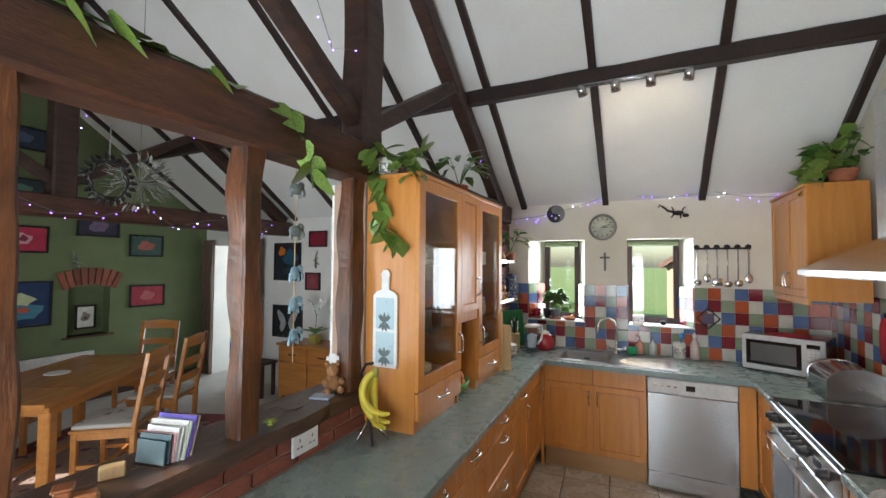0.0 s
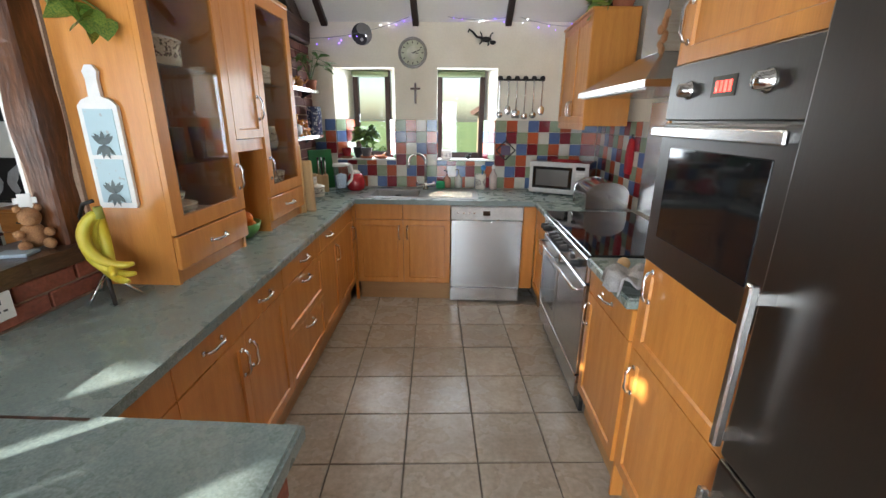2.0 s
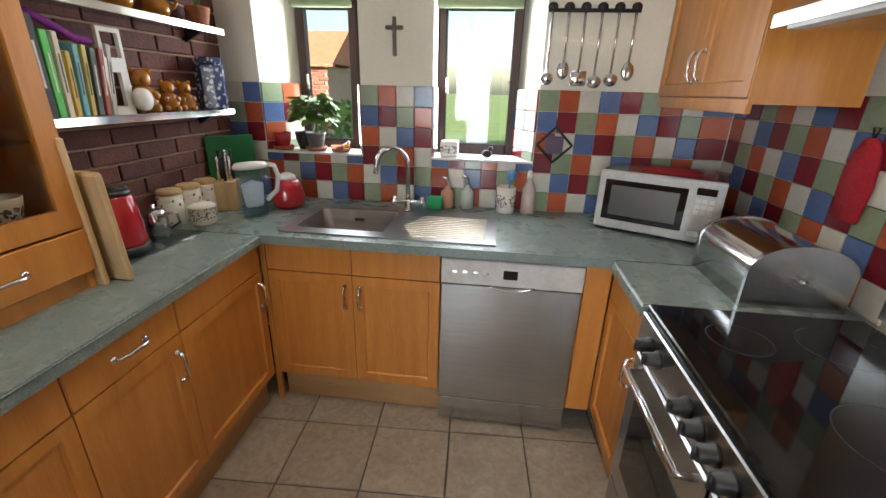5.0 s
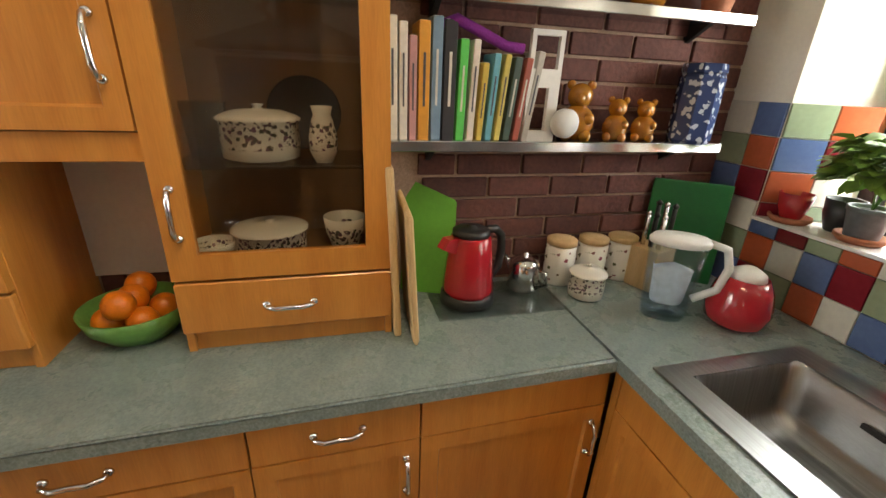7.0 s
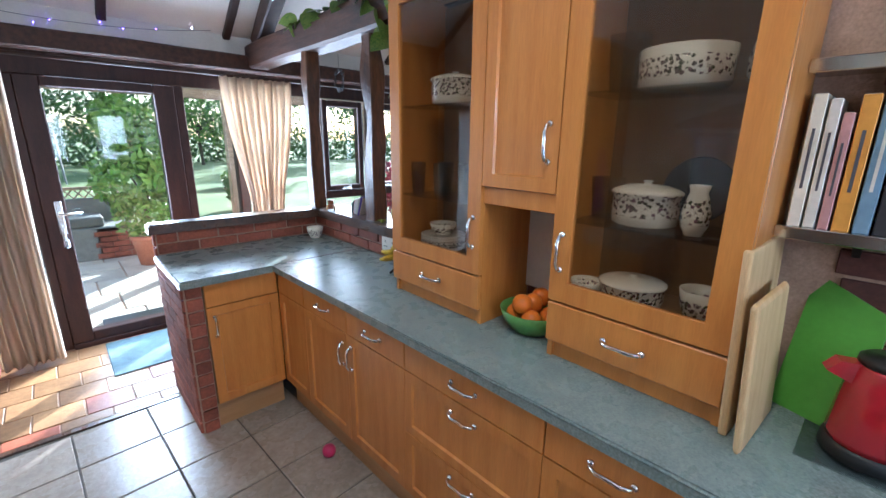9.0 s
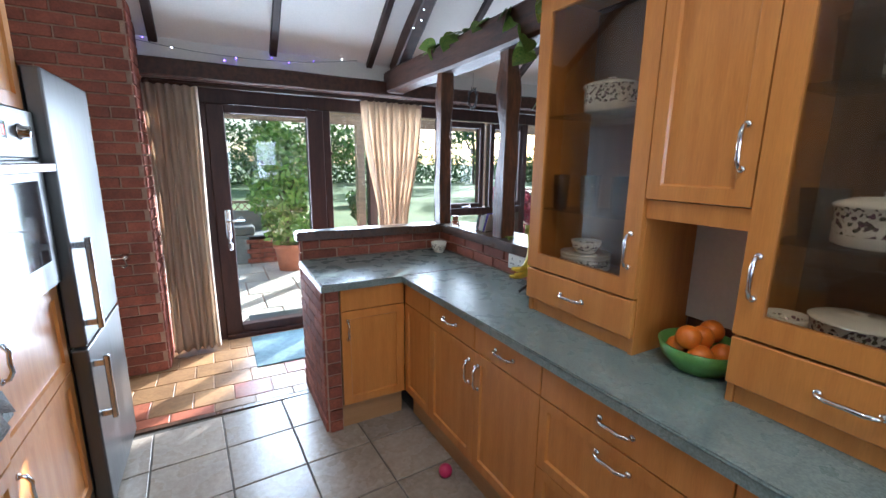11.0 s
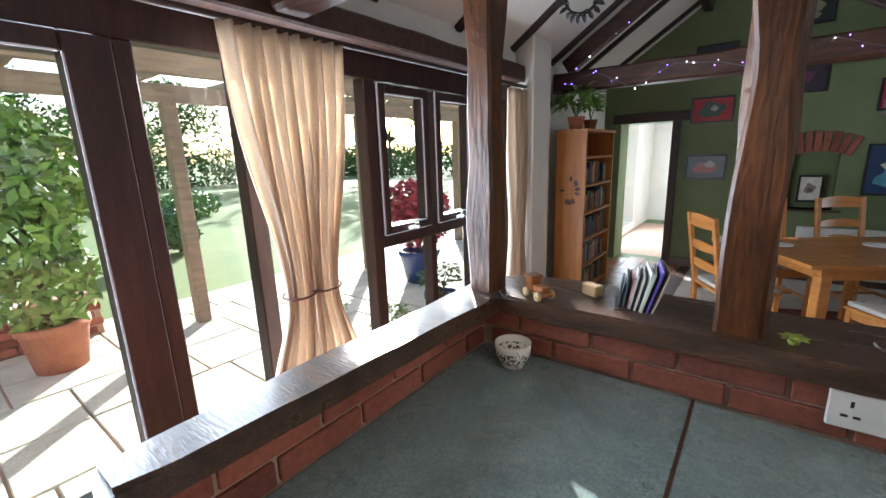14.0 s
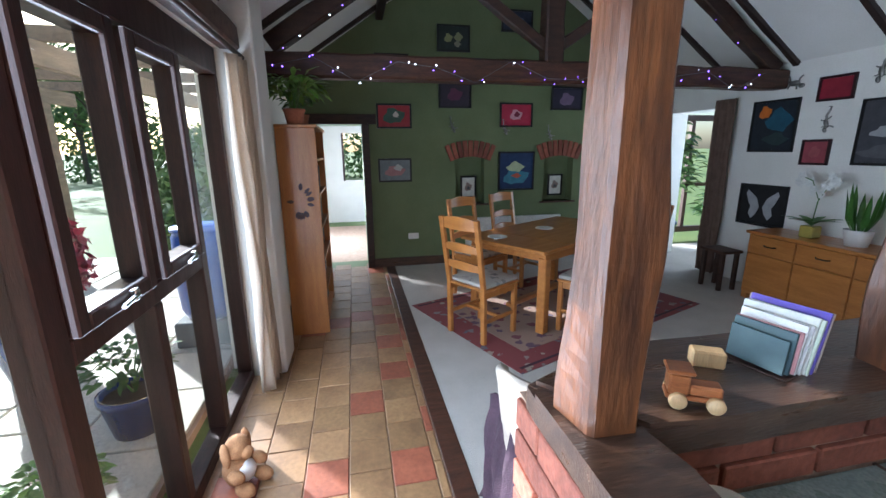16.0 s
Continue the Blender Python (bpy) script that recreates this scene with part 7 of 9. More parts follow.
for sd_, pts_ in enumerate(([(0, 0, 0.1), (-0.10, 0.05, 0.17), (-0.14, 0.2, 0.13), (-0.14, 0.4, 0.11)], [(0, 0, 0.1), (-0.08, -0.08, 0.16), (-0.15, -0.2, 0.12), (-0.175, -0.22, -0.05)],
                            [(0, 0, 0.1), (0.0, -0.1, 0.25), (-0.02, -0.22, 0.30)], [(0, 0, 0.1), (-0.12, 0.0, 0.12), (-0.18, -0.02, -0.12)], [(0, 0, 0.1), (-0.05, 0.12, 0.24), (-0.08, 0.26, 0.2)])):
    vine(cp, pts_, 13, 0.10, 80 + sd_, (-0.6, -0.3, 0.2))

# ---- lights ----
sb = thing("spotlight_bar", 0, 0, 0, 0, "brushed steel ceiling bar with four lit spotlights", "light")
bm = bmesh.new()
tube(bm, [(-0.30, 3.20, roof_z(3.27) - 0.135), (0.42, 3.20, roof_z(3.27) - 0.135)], 0.014, 8)
part("bar", bm, M["steel"], sb, "", True)
for i in range(4):
    x = -0.28 + 0.225 * i
    zt = roof_z(3.27) - 0.14
    bm = bmesh.new()
    m_ = pose(x, 3.18, zt - 0.03, 35, 0, 10 * i - 20)
    revolve(bm, [(0.012, 0.03), (0.030, 0.02), (0.033, -0.05), (0.029, -0.05), (0.027, 0.0), (0, 0.0)], 16, m=m_)
    sp = part("spot_head", bm, M["steel"], sb, "", True)
    bm = bmesh.new()
    revolve(bm, [(0.026, -0.044), (0.015, -0.050), (0, -0.051)], 14, m=m_)
    part("bulb", bm, M["lamp_on"], sp, "lit warm spotlight bulb", True)
    lamp = new("spot_light", bpy.data.lights.new("spot_light", "SPOT"))
    lamp.data.energy, lamp.data.color, lamp.data.spot_size, lamp.data.spot_blend, lamp.data.shadow_soft_size = 3.4, (1.0, 0.84, 0.62), radians(110), 0.6, 0.03
    lamp.matrix_world = look((x, 3.13, zt - 0.09), (x + 0.1 * (i - 1.5), 2.6 - 0.1 * i, 0.9))

BULB = {}
for key in ("bulb_violet", "bulb_white"):
    bm = bmesh.new()
    ball(bm, 0, 0, 0, 0.0042, seg=8)
    BULB[key] = mesh_of(bm, M[key])


def fairy(points, count, label, seed):
    """A string of tiny lights along a line."""
    rnd = random.Random(seed)
    t_ = thing("fairy_lights", 0, 0, 0, 0, label, "string lights", "fairy lights")
    pts = [Vector(p) for p in points]
    bm = bmesh.new()
    tube(bm, pts, 0.002, 4)
    part("wire", bm, M["grey_pot"], t_)
    seglen = [(q - p).length for p, q in zip(pts, pts[1:])]
    tot = sum(seglen)
    for i in range(count):
        d_ = tot * min(0.999, (i + rnd.random() * 0.95) / count)
        k_ = 0
        while k_ < len(seglen) - 1 and d_ > seglen[k_]:
            d_ -= seglen[k_]
            k_ += 1
        p = pts[k_].lerp(pts[k_ + 1], min(1, d_ / seglen[k_]))
        ob = new("bulb", BULB["bulb_violet" if rnd.random() < 0.72 else "bulb_white"])
        ob.matrix_basis = Matrix.Translation(p + Vector((rnd.uniform(-0.015, 0.03), rnd.uniform(-0.02, 0.02), rnd.uniform(-0.05, 0.03))))
        ob.parent = t_


FL = "tiny violet and white fairy lights"
fairy(arc((-1.22, 4.41, 2.22), (-0.14, 4.41, 2.44), 0.06, 8) + arc((-0.14, 4.41, 2.44), (0.66, 4.41, 2.40), 0.05, 6) + arc((0.66, 4.41, 2.40), (1.48, 4.41, 2.36), 0.06, 6), 34, FL + " above the sink", 1)
pr_ = [(-1.22, y, roof_z(y) - 0.20) for y in (4.2, 3.7, 3.2, 2.7, 2.3, 2.0)]
fairy(pr_ + [(-1.21, 1.95, 2.9), (-1.21, 1.6, 2.75), (-1.22, 1.2, roof_z(1.2) - 0.22), (-1.22, 0.4, roof_z(0.4) - 0.2), (-1.22, -0.3, roof_z(-0.3) - 0.2)], 56, FL + " on the truss", 2)
fairy([(-4.29, -0.5 + 0.33 * i, 2.205 + 0.10 * math.sin(i * 2.3) - 0.02) for i in range(15)], 46, FL + " round the beam", 3)
fairy([(-4.37, y, roof_z(y) - 0.2) for y in (-0.4, 0.4, 1.2, 1.7)] + [(-4.35, 1.9, 2.75)] + [(-4.37, y, roof_z(y) - 0.2) for y in (2.3, 3.0, 3.7, 4.2)], 60, FL + " in the dining room", 4)
fairy(arc((-0.9, -0.58, 2.42), (0.9, -0.58, 2.40), 0.08, 10), 9, FL + " over the garden door", 5)

# hanging ornaments
mb = thing("hanging_mobile", -1.31, 1.49, 2.15, 0, "hanging string of grey and blue animal ornaments", "mobile")
bm = bmesh.new()
tube(bm, [(0, 0, 0.03), (0, 0, -0.86)], 0.002, 5)
part("string", bm, M["pale_wood"], mb)
for i, z in enumerate((-0.08, -0.27, -0.46, -0.60, -0.74)):
    bm = bmesh.new()
    ball(bm, 0, 0, z, 0.045 if i < 2 else 0.03, 0.6, 1.1, 0.8 if i < 2 else 1.5)
    ball(bm, 0, 0.045, z + 0.03, 0.022, 0.8, 1.1, 1)
    tube(bm, [(0, 0.06, z + 0.02), (0, 0.075, z - 0.02), (0, 0.07, z - 0.04)], 0.007, 6)
    for q in (-0.03, 0.03):
        tube(bm, [(0, q, z), (0, q * 1.2, z - 0.055)], 0.010, 6)
    bmesh.ops.scale(bm, vec=(0.72, 0.72, 0.72), verts=bm.verts[:], space=Matrix.Translation((0, 0, -z)))
    part("ornament", bm, M["stone_ornament"] if i < 2 else M["blue_ornament"], mb, "", True)
wr = thing("wire_wreath", -1.28, 0.745, 1.97, 0, "dark twisted wire wreath hanging from the oak beam", "wreath")
bm = bmesh.new()
rnd = random.Random(5)
for q in range(5):
    tube(bm, [(rnd.uniform(-0.012, 0.012), (0.085 + rnd.uniform(-0.012, 0.012)) * math.cos(a_ * math.pi / 10), (0.10 + rnd.uniform(-0.012, 0.012)) * math.sin(a_ * math.pi / 10)) for a_ in range(21)], 0.004, 5)
for q in range(22):
    a_ = q * 2 * math.pi / 22
    leaf(bm, (0, 0.09 * math.cos(a_), 0.10 * math.sin(a_)), (rnd.uniform(-0.5, 0.5), math.cos(a_), math.sin(a_)), (1, 0, 0), 0.045, 0.025)
bmesh.ops.scale(bm, vec=(0.55, 0.55, 0.55), verts=bm.verts[:])
part("ring", bm, M["dark_iron"], wr)
bm = bmesh.new()
tube(bm, [(0, 0, 0.055), (0, 0, 0.16)], 0.002, 4)
part("chain", bm, M["pewter"], wr)
bl = thing("twig_ball", -3.0, 1.75, 2.28, 0, "grey mistletoe twig ball hanging in the dining room", "ornament")
bm = bmesh.new()
for q in range(110):
    v_ = Vector((rnd.gauss(0, 1), rnd.gauss(0, 1), rnd.gauss(0, 1))).normalized()
    tube(bm, [v_ * 0.02, v_ * 0.12 + Vector((0, 0, 0.02)), v_ * rnd.uniform(0.16, 0.23)], 0.002, 4)
    leaf(bm, v_ * 0.17, v_ + Vector((0, 0, 0.4)), (0.3, 0.2, 1), 0.055, 0.02)
part("twigs", bm, paint((0.20, 0.20, 0.16), 0.8), bl)
bm = bmesh.new()
tube(bm, [(0, 0, 0.1), (0, 0, roof_z(1.75) - 2.30)], 0.002, 4)
part("cord", bm, M["pewter"], bl)

# ---- dining room ----
def picture(x, y, z, w, h, rz, frame_c, paint_c, blobs, label, fw=0.022, group="framed pictures"):
    """A framed picture on a wall: local x along the wall, local -y into the room."""
    t_ = thing("framed_picture", x, y, z, rz, label, "picture", group)
    bm = bmesh.new()
    wall_with_holes(bm, -w / 2, w / 2, -h / 2, h / 2, [(-w / 2 + fw, w / 2 - fw, -h / 2 + fw, h / 2 - fw)], lambda u, z_, d: (u, -0.022 + 0.021 * d, z_))
    part("frame", bm, paint(frame_c, 0.35), t_)
    block("canvas", (-w / 2 + fw - 0.003, w / 2 - fw + 0.003, -0.012, -0.004, -h / 2 + fw - 0.003, h / 2 - fw + 0.003), paint(paint_c, 0.6), t_, 0)
    for i, (bx, bz, br, bs, c) in enumerate(blobs):
        bm = bmesh.new()
        pts = [(bx * w + br * w * math.cos(a_ * 0.5236) * (1 + 0.25 * math.sin(a_ * 2.1 + i)), bz * h + br * w * bs * math.sin(a_ * 0.5236) * (1 + 0.2 * math.cos(a_ * 1.7 + i))) for a_ in range(12)]
        slab_outline(bm, pts, -0.0145 - 0.001 * i, -0.0118)
        part("painted_shape", bm, paint(c, 0.6), t_)
    return t_


BK = (0.012, 0.012, 0.013)
GX = GREEN + 0.002
greens = [(0.63, 1.96, 0.44, 0.30, (0.36, 0.03, 0.04), [(0, 0, 0.30, 0.7, (0.05, 0.10, 0.07)), (0.05, 0.05, 0.08, 1, (0.5, 0.45, 0.4))], "red painting with a dark animal shape"),
          (0.62, 1.29, 0.43, 0.30, (0.20, 0.23, 0.24), [(0, -0.05, 0.3, 0.5, (0.45, 0.22, 0.22)), (0.1, 0.1, 0.12, 0.8, (0.55, 0.55, 0.52))], "grey painting with a pale red shape"),
          (2.26, 1.985, 0.46, 0.31, (0.42, 0.02, 0.06), [(0, 0, 0.18, 0.8, (0.65, 0.35, 0.38)), (0.02, 0.02, 0.08, 1, (0.2, 0.02, 0.05))], "bright red painting with a pink animal shape"),
          (2.285, 1.25, 0.52, 0.52, (0.012, 0.035, 0.11), [(0, -0.15, 0.34, 0.6, (0.06, 0.22, 0.30)), (-0.03, 0.10, 0.22, 0.6, (0.50, 0.55, 0.32)), (0.0, -0.12, 0.12, 0.5, (0.5, 0.10, 0.05))], "blue painting with a green and yellow shape"),
          (1.42, 2.225, 0.43, 0.32, (0.03, 0.02, 0.035), [(0, 0, 0.22, 0.8, (0.12, 0.03, 0.07))], "dark painting with a plum flower shape"),
          (2.985, 2.205, 0.46, 0.30, (0.03, 0.025, 0.05), [(0, -0.05, 0.22, 0.8, (0.18, 0.12, 0.20))], "dark violet painting in a black frame"),
          (1.40, 2.89, 0.42, 0.31, (0.025, 0.035, 0.03), [(-0.15, 0, 0.12, 1, (0.30, 0.32, 0.14)), (0.15, 0.05, 0.12, 1, (0.30, 0.32, 0.16)), (0.12, -0.2, 0.09, 1, (0.28, 0.28, 0.2))], "dark painting with pale round flowers"),
          (0.62, 2.56, 0.42, 0.26, (0.03, 0.04, 0.06), [(0.1, 0, 0.15, 0.7, (0.3, 0.06, 0.05))], "small dark painting above the beam"),
          (2.235, 3.125, 0.42, 0.26, (0.03, 0.04, 0.07), [(0, 0, 0.2, 0.7, (0.08, 0.12, 0.2))], "dark blue painting high on the gable"),
          (2.25, 2.55, 0.40, 0.24, (0.03, 0.05, 0.05), [(0, 0, 0.2, 0.6, (0.1, 0.2, 0.16))], "dark green painting above the beam"),
          (3.56, 1.96, 0.44, 0.30, (0.05, 0.10, 0.08), [(0, 0, 0.25, 0.6, (0.35, 0.10, 0.08))], "dark green painting with a red shape"),
          (3.59, 1.27, 0.46, 0.30, (0.36, 0.03, 0.05), [(0, 0, 0.2, 0.7, (0.45, 0.12, 0.12))], "red painting beside the niche")]
for y, z, w, h, c, blobs, lab in greens:
    picture(GX, y, z, w, h, 90, BK, c, blobs, lab + " on the green wall")
for yc in (1.63, 2.92):
    picture(GREEN - 0.10, yc, 1.04, 0.22, 0.30, 90, BK, (0.72, 0.70, 0.62), [(0, 0, 0.22, 1.2, (0.30, 0.22, 0.18)), (0, -0.05, 0.10, 1, (0.10, 0.10, 0.10))], "small framed drawing standing in a wall niche")
    block("niche_sill", (GREEN - 0.155, GREEN + 0.03, yc - 0.27, yc + 0.27, 0.795, 0.82), M["sill"], None, 0.004)
    tagged(bpy.data.objects[[o.name for o in bpy.data.objects if o.name.startswith("niche_sill")][-1]], "dark wooden sill of a wall niche", "sill", "", "structure")
    ar = thing("brick_arch", GREEN + 0.002, yc, 1.345, 0, "fan of red bricks over the wall niche", "arch", "brick arches", "structure")
    for i in range(9):
        a_ = radians(-22 + 5.5 * i)
        m_ = pose(0, 0, -0.55) @ pose(0, 0, 0, -math.degrees(a_), 0, 0) @ pose(0, 0, 0.76)
        ob = new("brick", brick_mesh(0.058, 0.21, 0.05, M["brick"]))
        ob.matrix_basis = m_ @ pose(0, 0, 0, 0, 0, 90)
        ob.parent = ar
for y, z in ((2.10, 1.82), (1.38, 1.85), (2.75, 1.75)):
    gecko(GREEN + 0.003, y, z, 50, M["pewter"], "small bronze gecko on the green wall", 0.8, 90)

FY = FAR - 0.002
picture(-4.40, FY, 1.755, 0.50, 0.53, 0, BK, (0.015, 0.02, 0.03), [(-0.2, 0.27, 0.13, 1, (0.62, 0.17, 0.02)), (0.12, 0.1, 0.26, 0.9, (0.02, 0.09, 0.14)), (0.1, -0.25, 0.25, 0.5, (0.03, 0.05, 0.05))], "dark night painting with an orange moon")
picture(-3.85, FY, 2.065, 0.31, 0.22, 0, (0.03, 0.01, 0.012), (0.25, 0.012, 0.03), [], "small dark red painting on the white wall")
picture(-3.93, FY, 1.49, 0.26, 0.24, 0, (0.03, 0.01, 0.012), (0.30, 0.06, 0.08), [(0, 0, 0.2, 1, (0.35, 0.09, 0.10))], "small pink-red painting on the white wall")
bf = picture(-4.38, FY, 0.92, 0.55, 0.45, 0, BK, (0.014, 0.014, 0.016), [], "black painting of white butterfly wings")
for s in (-1, 1):
    bm = bmesh.new()
    slab_outline(bm, [(s * x, z) for x, z in ((0.02, -0.02), (0.06, 0.08), (0.17, 0.16), (0.19, 0.12), (0.15, 0.02), (0.12, -0.02), (0.14, -0.10), (0.10, -0.15), (0.05, -0.10))], -0.016, -0.0125)
    part("wing", bm, paint((0.42, 0.43, 0.45), 0.5), bf, "pale grey butterfly wing")
picture(-3.36, FY, 1.66, 0.50, 0.56, 0, BK, (0.06, 0.06, 0.07), [(0, 0, 0.3, 0.3, (0.35, 0.35, 0.36)), (0, -0.3, 0.4, 0.3, (0.10, 0.10, 0.11))], "grey stormy seascape painting on the white wall")
gecko(-4.28, FY, 2.17, 0, M["pewter"], "pewter lizard on the white wall", 1.2)
gecko(-3.88, FY, 1.78, 70, M["pewter"], "pewter lizard on the white wall", 0.9)
gecko(-3.52, FY, 2.18, 80, M["pewter"], "pewter lizard on the white wall", 1.0)


def dining_chair():
    c = thing("dining_chair", 0, 0, 0, 0, "orange oak ladder-back dining chair with a patterned cushion", "chair", "dining chairs")
    for x in (-0.19, 0.19):
        block("leg", (x - 0.02, x + 0.02, 0.17, 0.21, 0, 0.44), M["oak"], c, 0.004)
        bm = bmesh.new()
        rough_beam(bm, (x, -0.19, 0.0), (x, -0.20, 0.45), 0.042, 0.036, 3, 0, 1, (0, 1, 0))
        part("leg", bm, M["oak"], c)
        bm = bmesh.new()
        rough_beam(bm, (x, -0.20, 0.45), (x, -0.29, 1.02), 0.042, 0.032, 5, 0, 1, (0, 1, 0))
        part("back_post", bm, M["oak"], c)
        block("side_stretcher", (x - 0.012, x + 0.012, -0.17, 0.18, 0.17, 0.20), M["oak"], c, 0.003)
        block("side_rail", (x - 0.014, x + 0.014, -0.18, 0.17, 0.385, 0.44), M["oak"], c, 0.002)
    block("seat", (-0.215, 0.215, -0.21, 0.225, 0.44, 0.462), M["oak"], c, 0.006)
    block("front_rail", (-0.17, 0.17, 0.178, 0.202, 0.385, 0.44), M["oak"], c, 0.002)
    block("stretcher", (-0.178, 0.178, -0.01, 0.015, 0.172, 0.198), M["oak"], c, 0.003)
    for z, h in ((0.60, 0.055), (0.75, 0.055), (0.93, 0.085)):
        bm = bmesh.new()
        n_ = 8
        y_ = -0.20 - 0.09 * (z - 0.45) / 0.57
        lo_, hi_ = [], []
        for i in range(n_ + 1):
            u = -0.17 + 0.34 * i / n_
            bow = -0.025 * math.sin(math.pi * i / n_)
            lo_.append([bm.verts.new((u, y_ + bow - 0.009, z)), bm.verts.new((u, y_ + bow + 0.009, z))])
            t2 = h + 0.018 * math.sin(math.pi * i / n_)
            hi_.append([bm.verts.new((u, y_ + bow - 0.012, z + t2)), bm.verts.new((u, y_ + bow + 0.006, z + t2))])
        for i in range(n_):
            bm.faces.new((lo_[i][0], lo_[i + 1][0], hi_[i + 1][0], hi_[i][0]))
            bm.faces.new((lo_[i][1], hi_[i][1], hi_[i + 1][1], lo_[i + 1][1]))
            bm.faces.new((hi_[i][0], hi_[i + 1][0], hi_[i + 1][1], hi_[i][1]))
            bm.faces.new((lo_[i][0], lo_[i][1], lo_[i + 1][1], lo_[i + 1][0]))
        part("back_slat", bm, M["oak"], c)
    bm = bmesh.new()
    box(bm, -0.205, 0.205, -0.19, 0.215, 0.463, 0.497, 0.014, 3)
    part("cushion", bm, M["cushion"], c, "grey and cream patterned seat cushion", True)
    return c


TC, TA = Vector((-4.39, 1.98, 0)), 121.0
tu = Vector((math.cos(radians(TA)), math.sin(radians(TA)), 0))
tv_ = Vector((-tu.y, tu.x, 0))
ch = dining_chair()
spots = [(TC - tu * 1.02, TA - 90), (TC + tu * 1.10, TA + 90), (TC + tv_ * 0.66 - tu * 0.32, TA + 180), (TC + tv_ * 0.66 + tu * 0.36, TA + 180), (TC - tv_ * 0.62 - tu * 0.32, TA + 6), (TC - tv_ * 0.60 + tu * 0.36, TA)]
for i, (p, a_) in enumerate(spots):
    m_ = pose(p.x, p.y, 0.014, 0, 0, a_)
    if i == 0:
        ch.matrix_basis = m_
    else:
        copy_thing(ch, m_)
dt = thing("dining_table", TC.x, TC.y, 0.014, TA, "orange oak extending dining table", "table")
for x0, x1 in ((-0.82, -0.42), (-0.418, 0.418), (0.42, 0.82)):
    block("tabletop", (x0, x1, -0.46, 0.46, 0.715, 0.745), M["oak"], dt, 0.005)
for x in (-0.36, 0.36):
    for y in (-0.38, 0.38):
        block("leg", (x * 1.9 - 0.04, x * 1.9 + 0.04, y - 0.04, y + 0.04, 0, 0.66), M["oak"], dt, 0.008)
for y in (-0.40, 0.40):
    block("apron", (-0.72, 0.72, y - 0.012, y + 0.012, 0.63, 0.715), M["oak"], dt, 0.003)
for x in (-0.70, 0.70):
    block("end_apron", (x - 0.012, x + 0.012, -0.387, 0.387, 0.63, 0.715), M["oak"], dt, 0.003)
block("stretcher", (-0.66, 0.66, -0.03, 0.03, 0.12, 0.16), M["oak"], dt, 0.005)
for dx, dy in ((-0.62, 0.18), (0.05, 0.12)):
    bm = bmesh.new()
    revolve(bm, [(0.09, 0), (0.092, 0.004), (0.085, 0.007), (0, 0.006)], 24)
    p = TC + tu * dx + tv_ * dy
    tagged(part("place_mat", bm, M["paper"], None, "", False, pose(p.x, p.y, 0.760)), "round pale place mat on the dining table", "mat", "place mats")
rg = thing("patterned_rug", -4.30, 2.02, 0.005, 111, "dark red patterned rug under the dining table", "rug")
block("border", (-1.22, 1.22, -0.80, 0.80, 0, 0.006), M["rug"], rg, 0.002)
block("field", (-0.98, 0.98, -0.56, 0.56, 0.006, 0.008), M["rug_mid"], rg, 0)
for y in (-0.74, 0.74):
    block("stripe", (-1.18, 1.18, y - 0.012, y + 0.012, 0.006, 0.0085), paint((0.06, 0.02, 0.03), 0.95), rg, 0)

# radiator, socket, skirting and door case on the green wall
rd = thing("radiator", GREEN + 0.01, 2.26, 0.09, 90, "white panel radiator under the green wall niches", "radiator")
block("panel", (-0.70, 0.70, -0.06, -0.012, 0.0, 0.54), M["radiator"], rd, 0.006)
for i in range(24):
    x = -0.66 + 0.057 * i
    block("rib", (x - 0.012, x + 0.012, -0.065, -0.060, 0.03, 0.51), M["radiator"], rd, 0)
block("bracket", (-0.5, 0.5, -0.012, 0.008, 0.2, 0.3), M["radiator"], rd, 0)
block("wall_socket", (GREEN + 0.001, GREEN + 0.011, 0.77, 0.91, 0.37, 0.45), M["white"], None, 0.003)
tagged(bpy.data.objects["wall_socket"], "white double socket on the green wall", "socket")
bm = bmesh.new()
box(bm, GREEN, GREEN + 0.02, 0.31, FAR, 0, 0.12, 0.004)
structure("baseboard_green", bm, M["sill"], "dark wooden skirting along the green wall")
bm = bmesh.new()
box(bm, GREEN - 0.02, GREEN + 0.025, 0.22, 0.31, 0, 1.86, 0.004)
box(bm, GREEN - 0.02, GREEN + 0.035, -0.50, 0.40, 1.86, 1.98, 0.004)
structure("door_case_green", bm, M["beam"], "dark wooden door case and lintel in the green wall")

# bookcase
bc = thing("bookcase", -4.15, -0.485, 0, 180, "tall pine bookcase with a flower stencil and books", "bookcase")
BW, BD, BH = 0.92, 0.30, 1.72
block("end_panel", (-0.0, 0.022, -BD, 0, 0, BH), M["pine"], bc, 0.003)
block("end_panel", (BW - 0.022, BW, -BD, 0, 0, BH), M["pine"], bc, 0.003)
block("back_panel", (0.022, BW - 0.022, -0.012, 0, 0.05, BH), M["cab_in"], bc, 0)
block("top_panel", (-0.015, BW + 0.015, -BD - 0.015, 0.0, BH, BH + 0.025), M["pine"], bc, 0.004)
for i in range(6):
    z = 0.06 + i * 0.28
    block("shelf", (0.022, BW - 0.022, -BD + 0.005, -0.012, z, z + 0.018), M["pine"], bc, 0.001)
bm = bmesh.new()
rnd = random.Random(6)
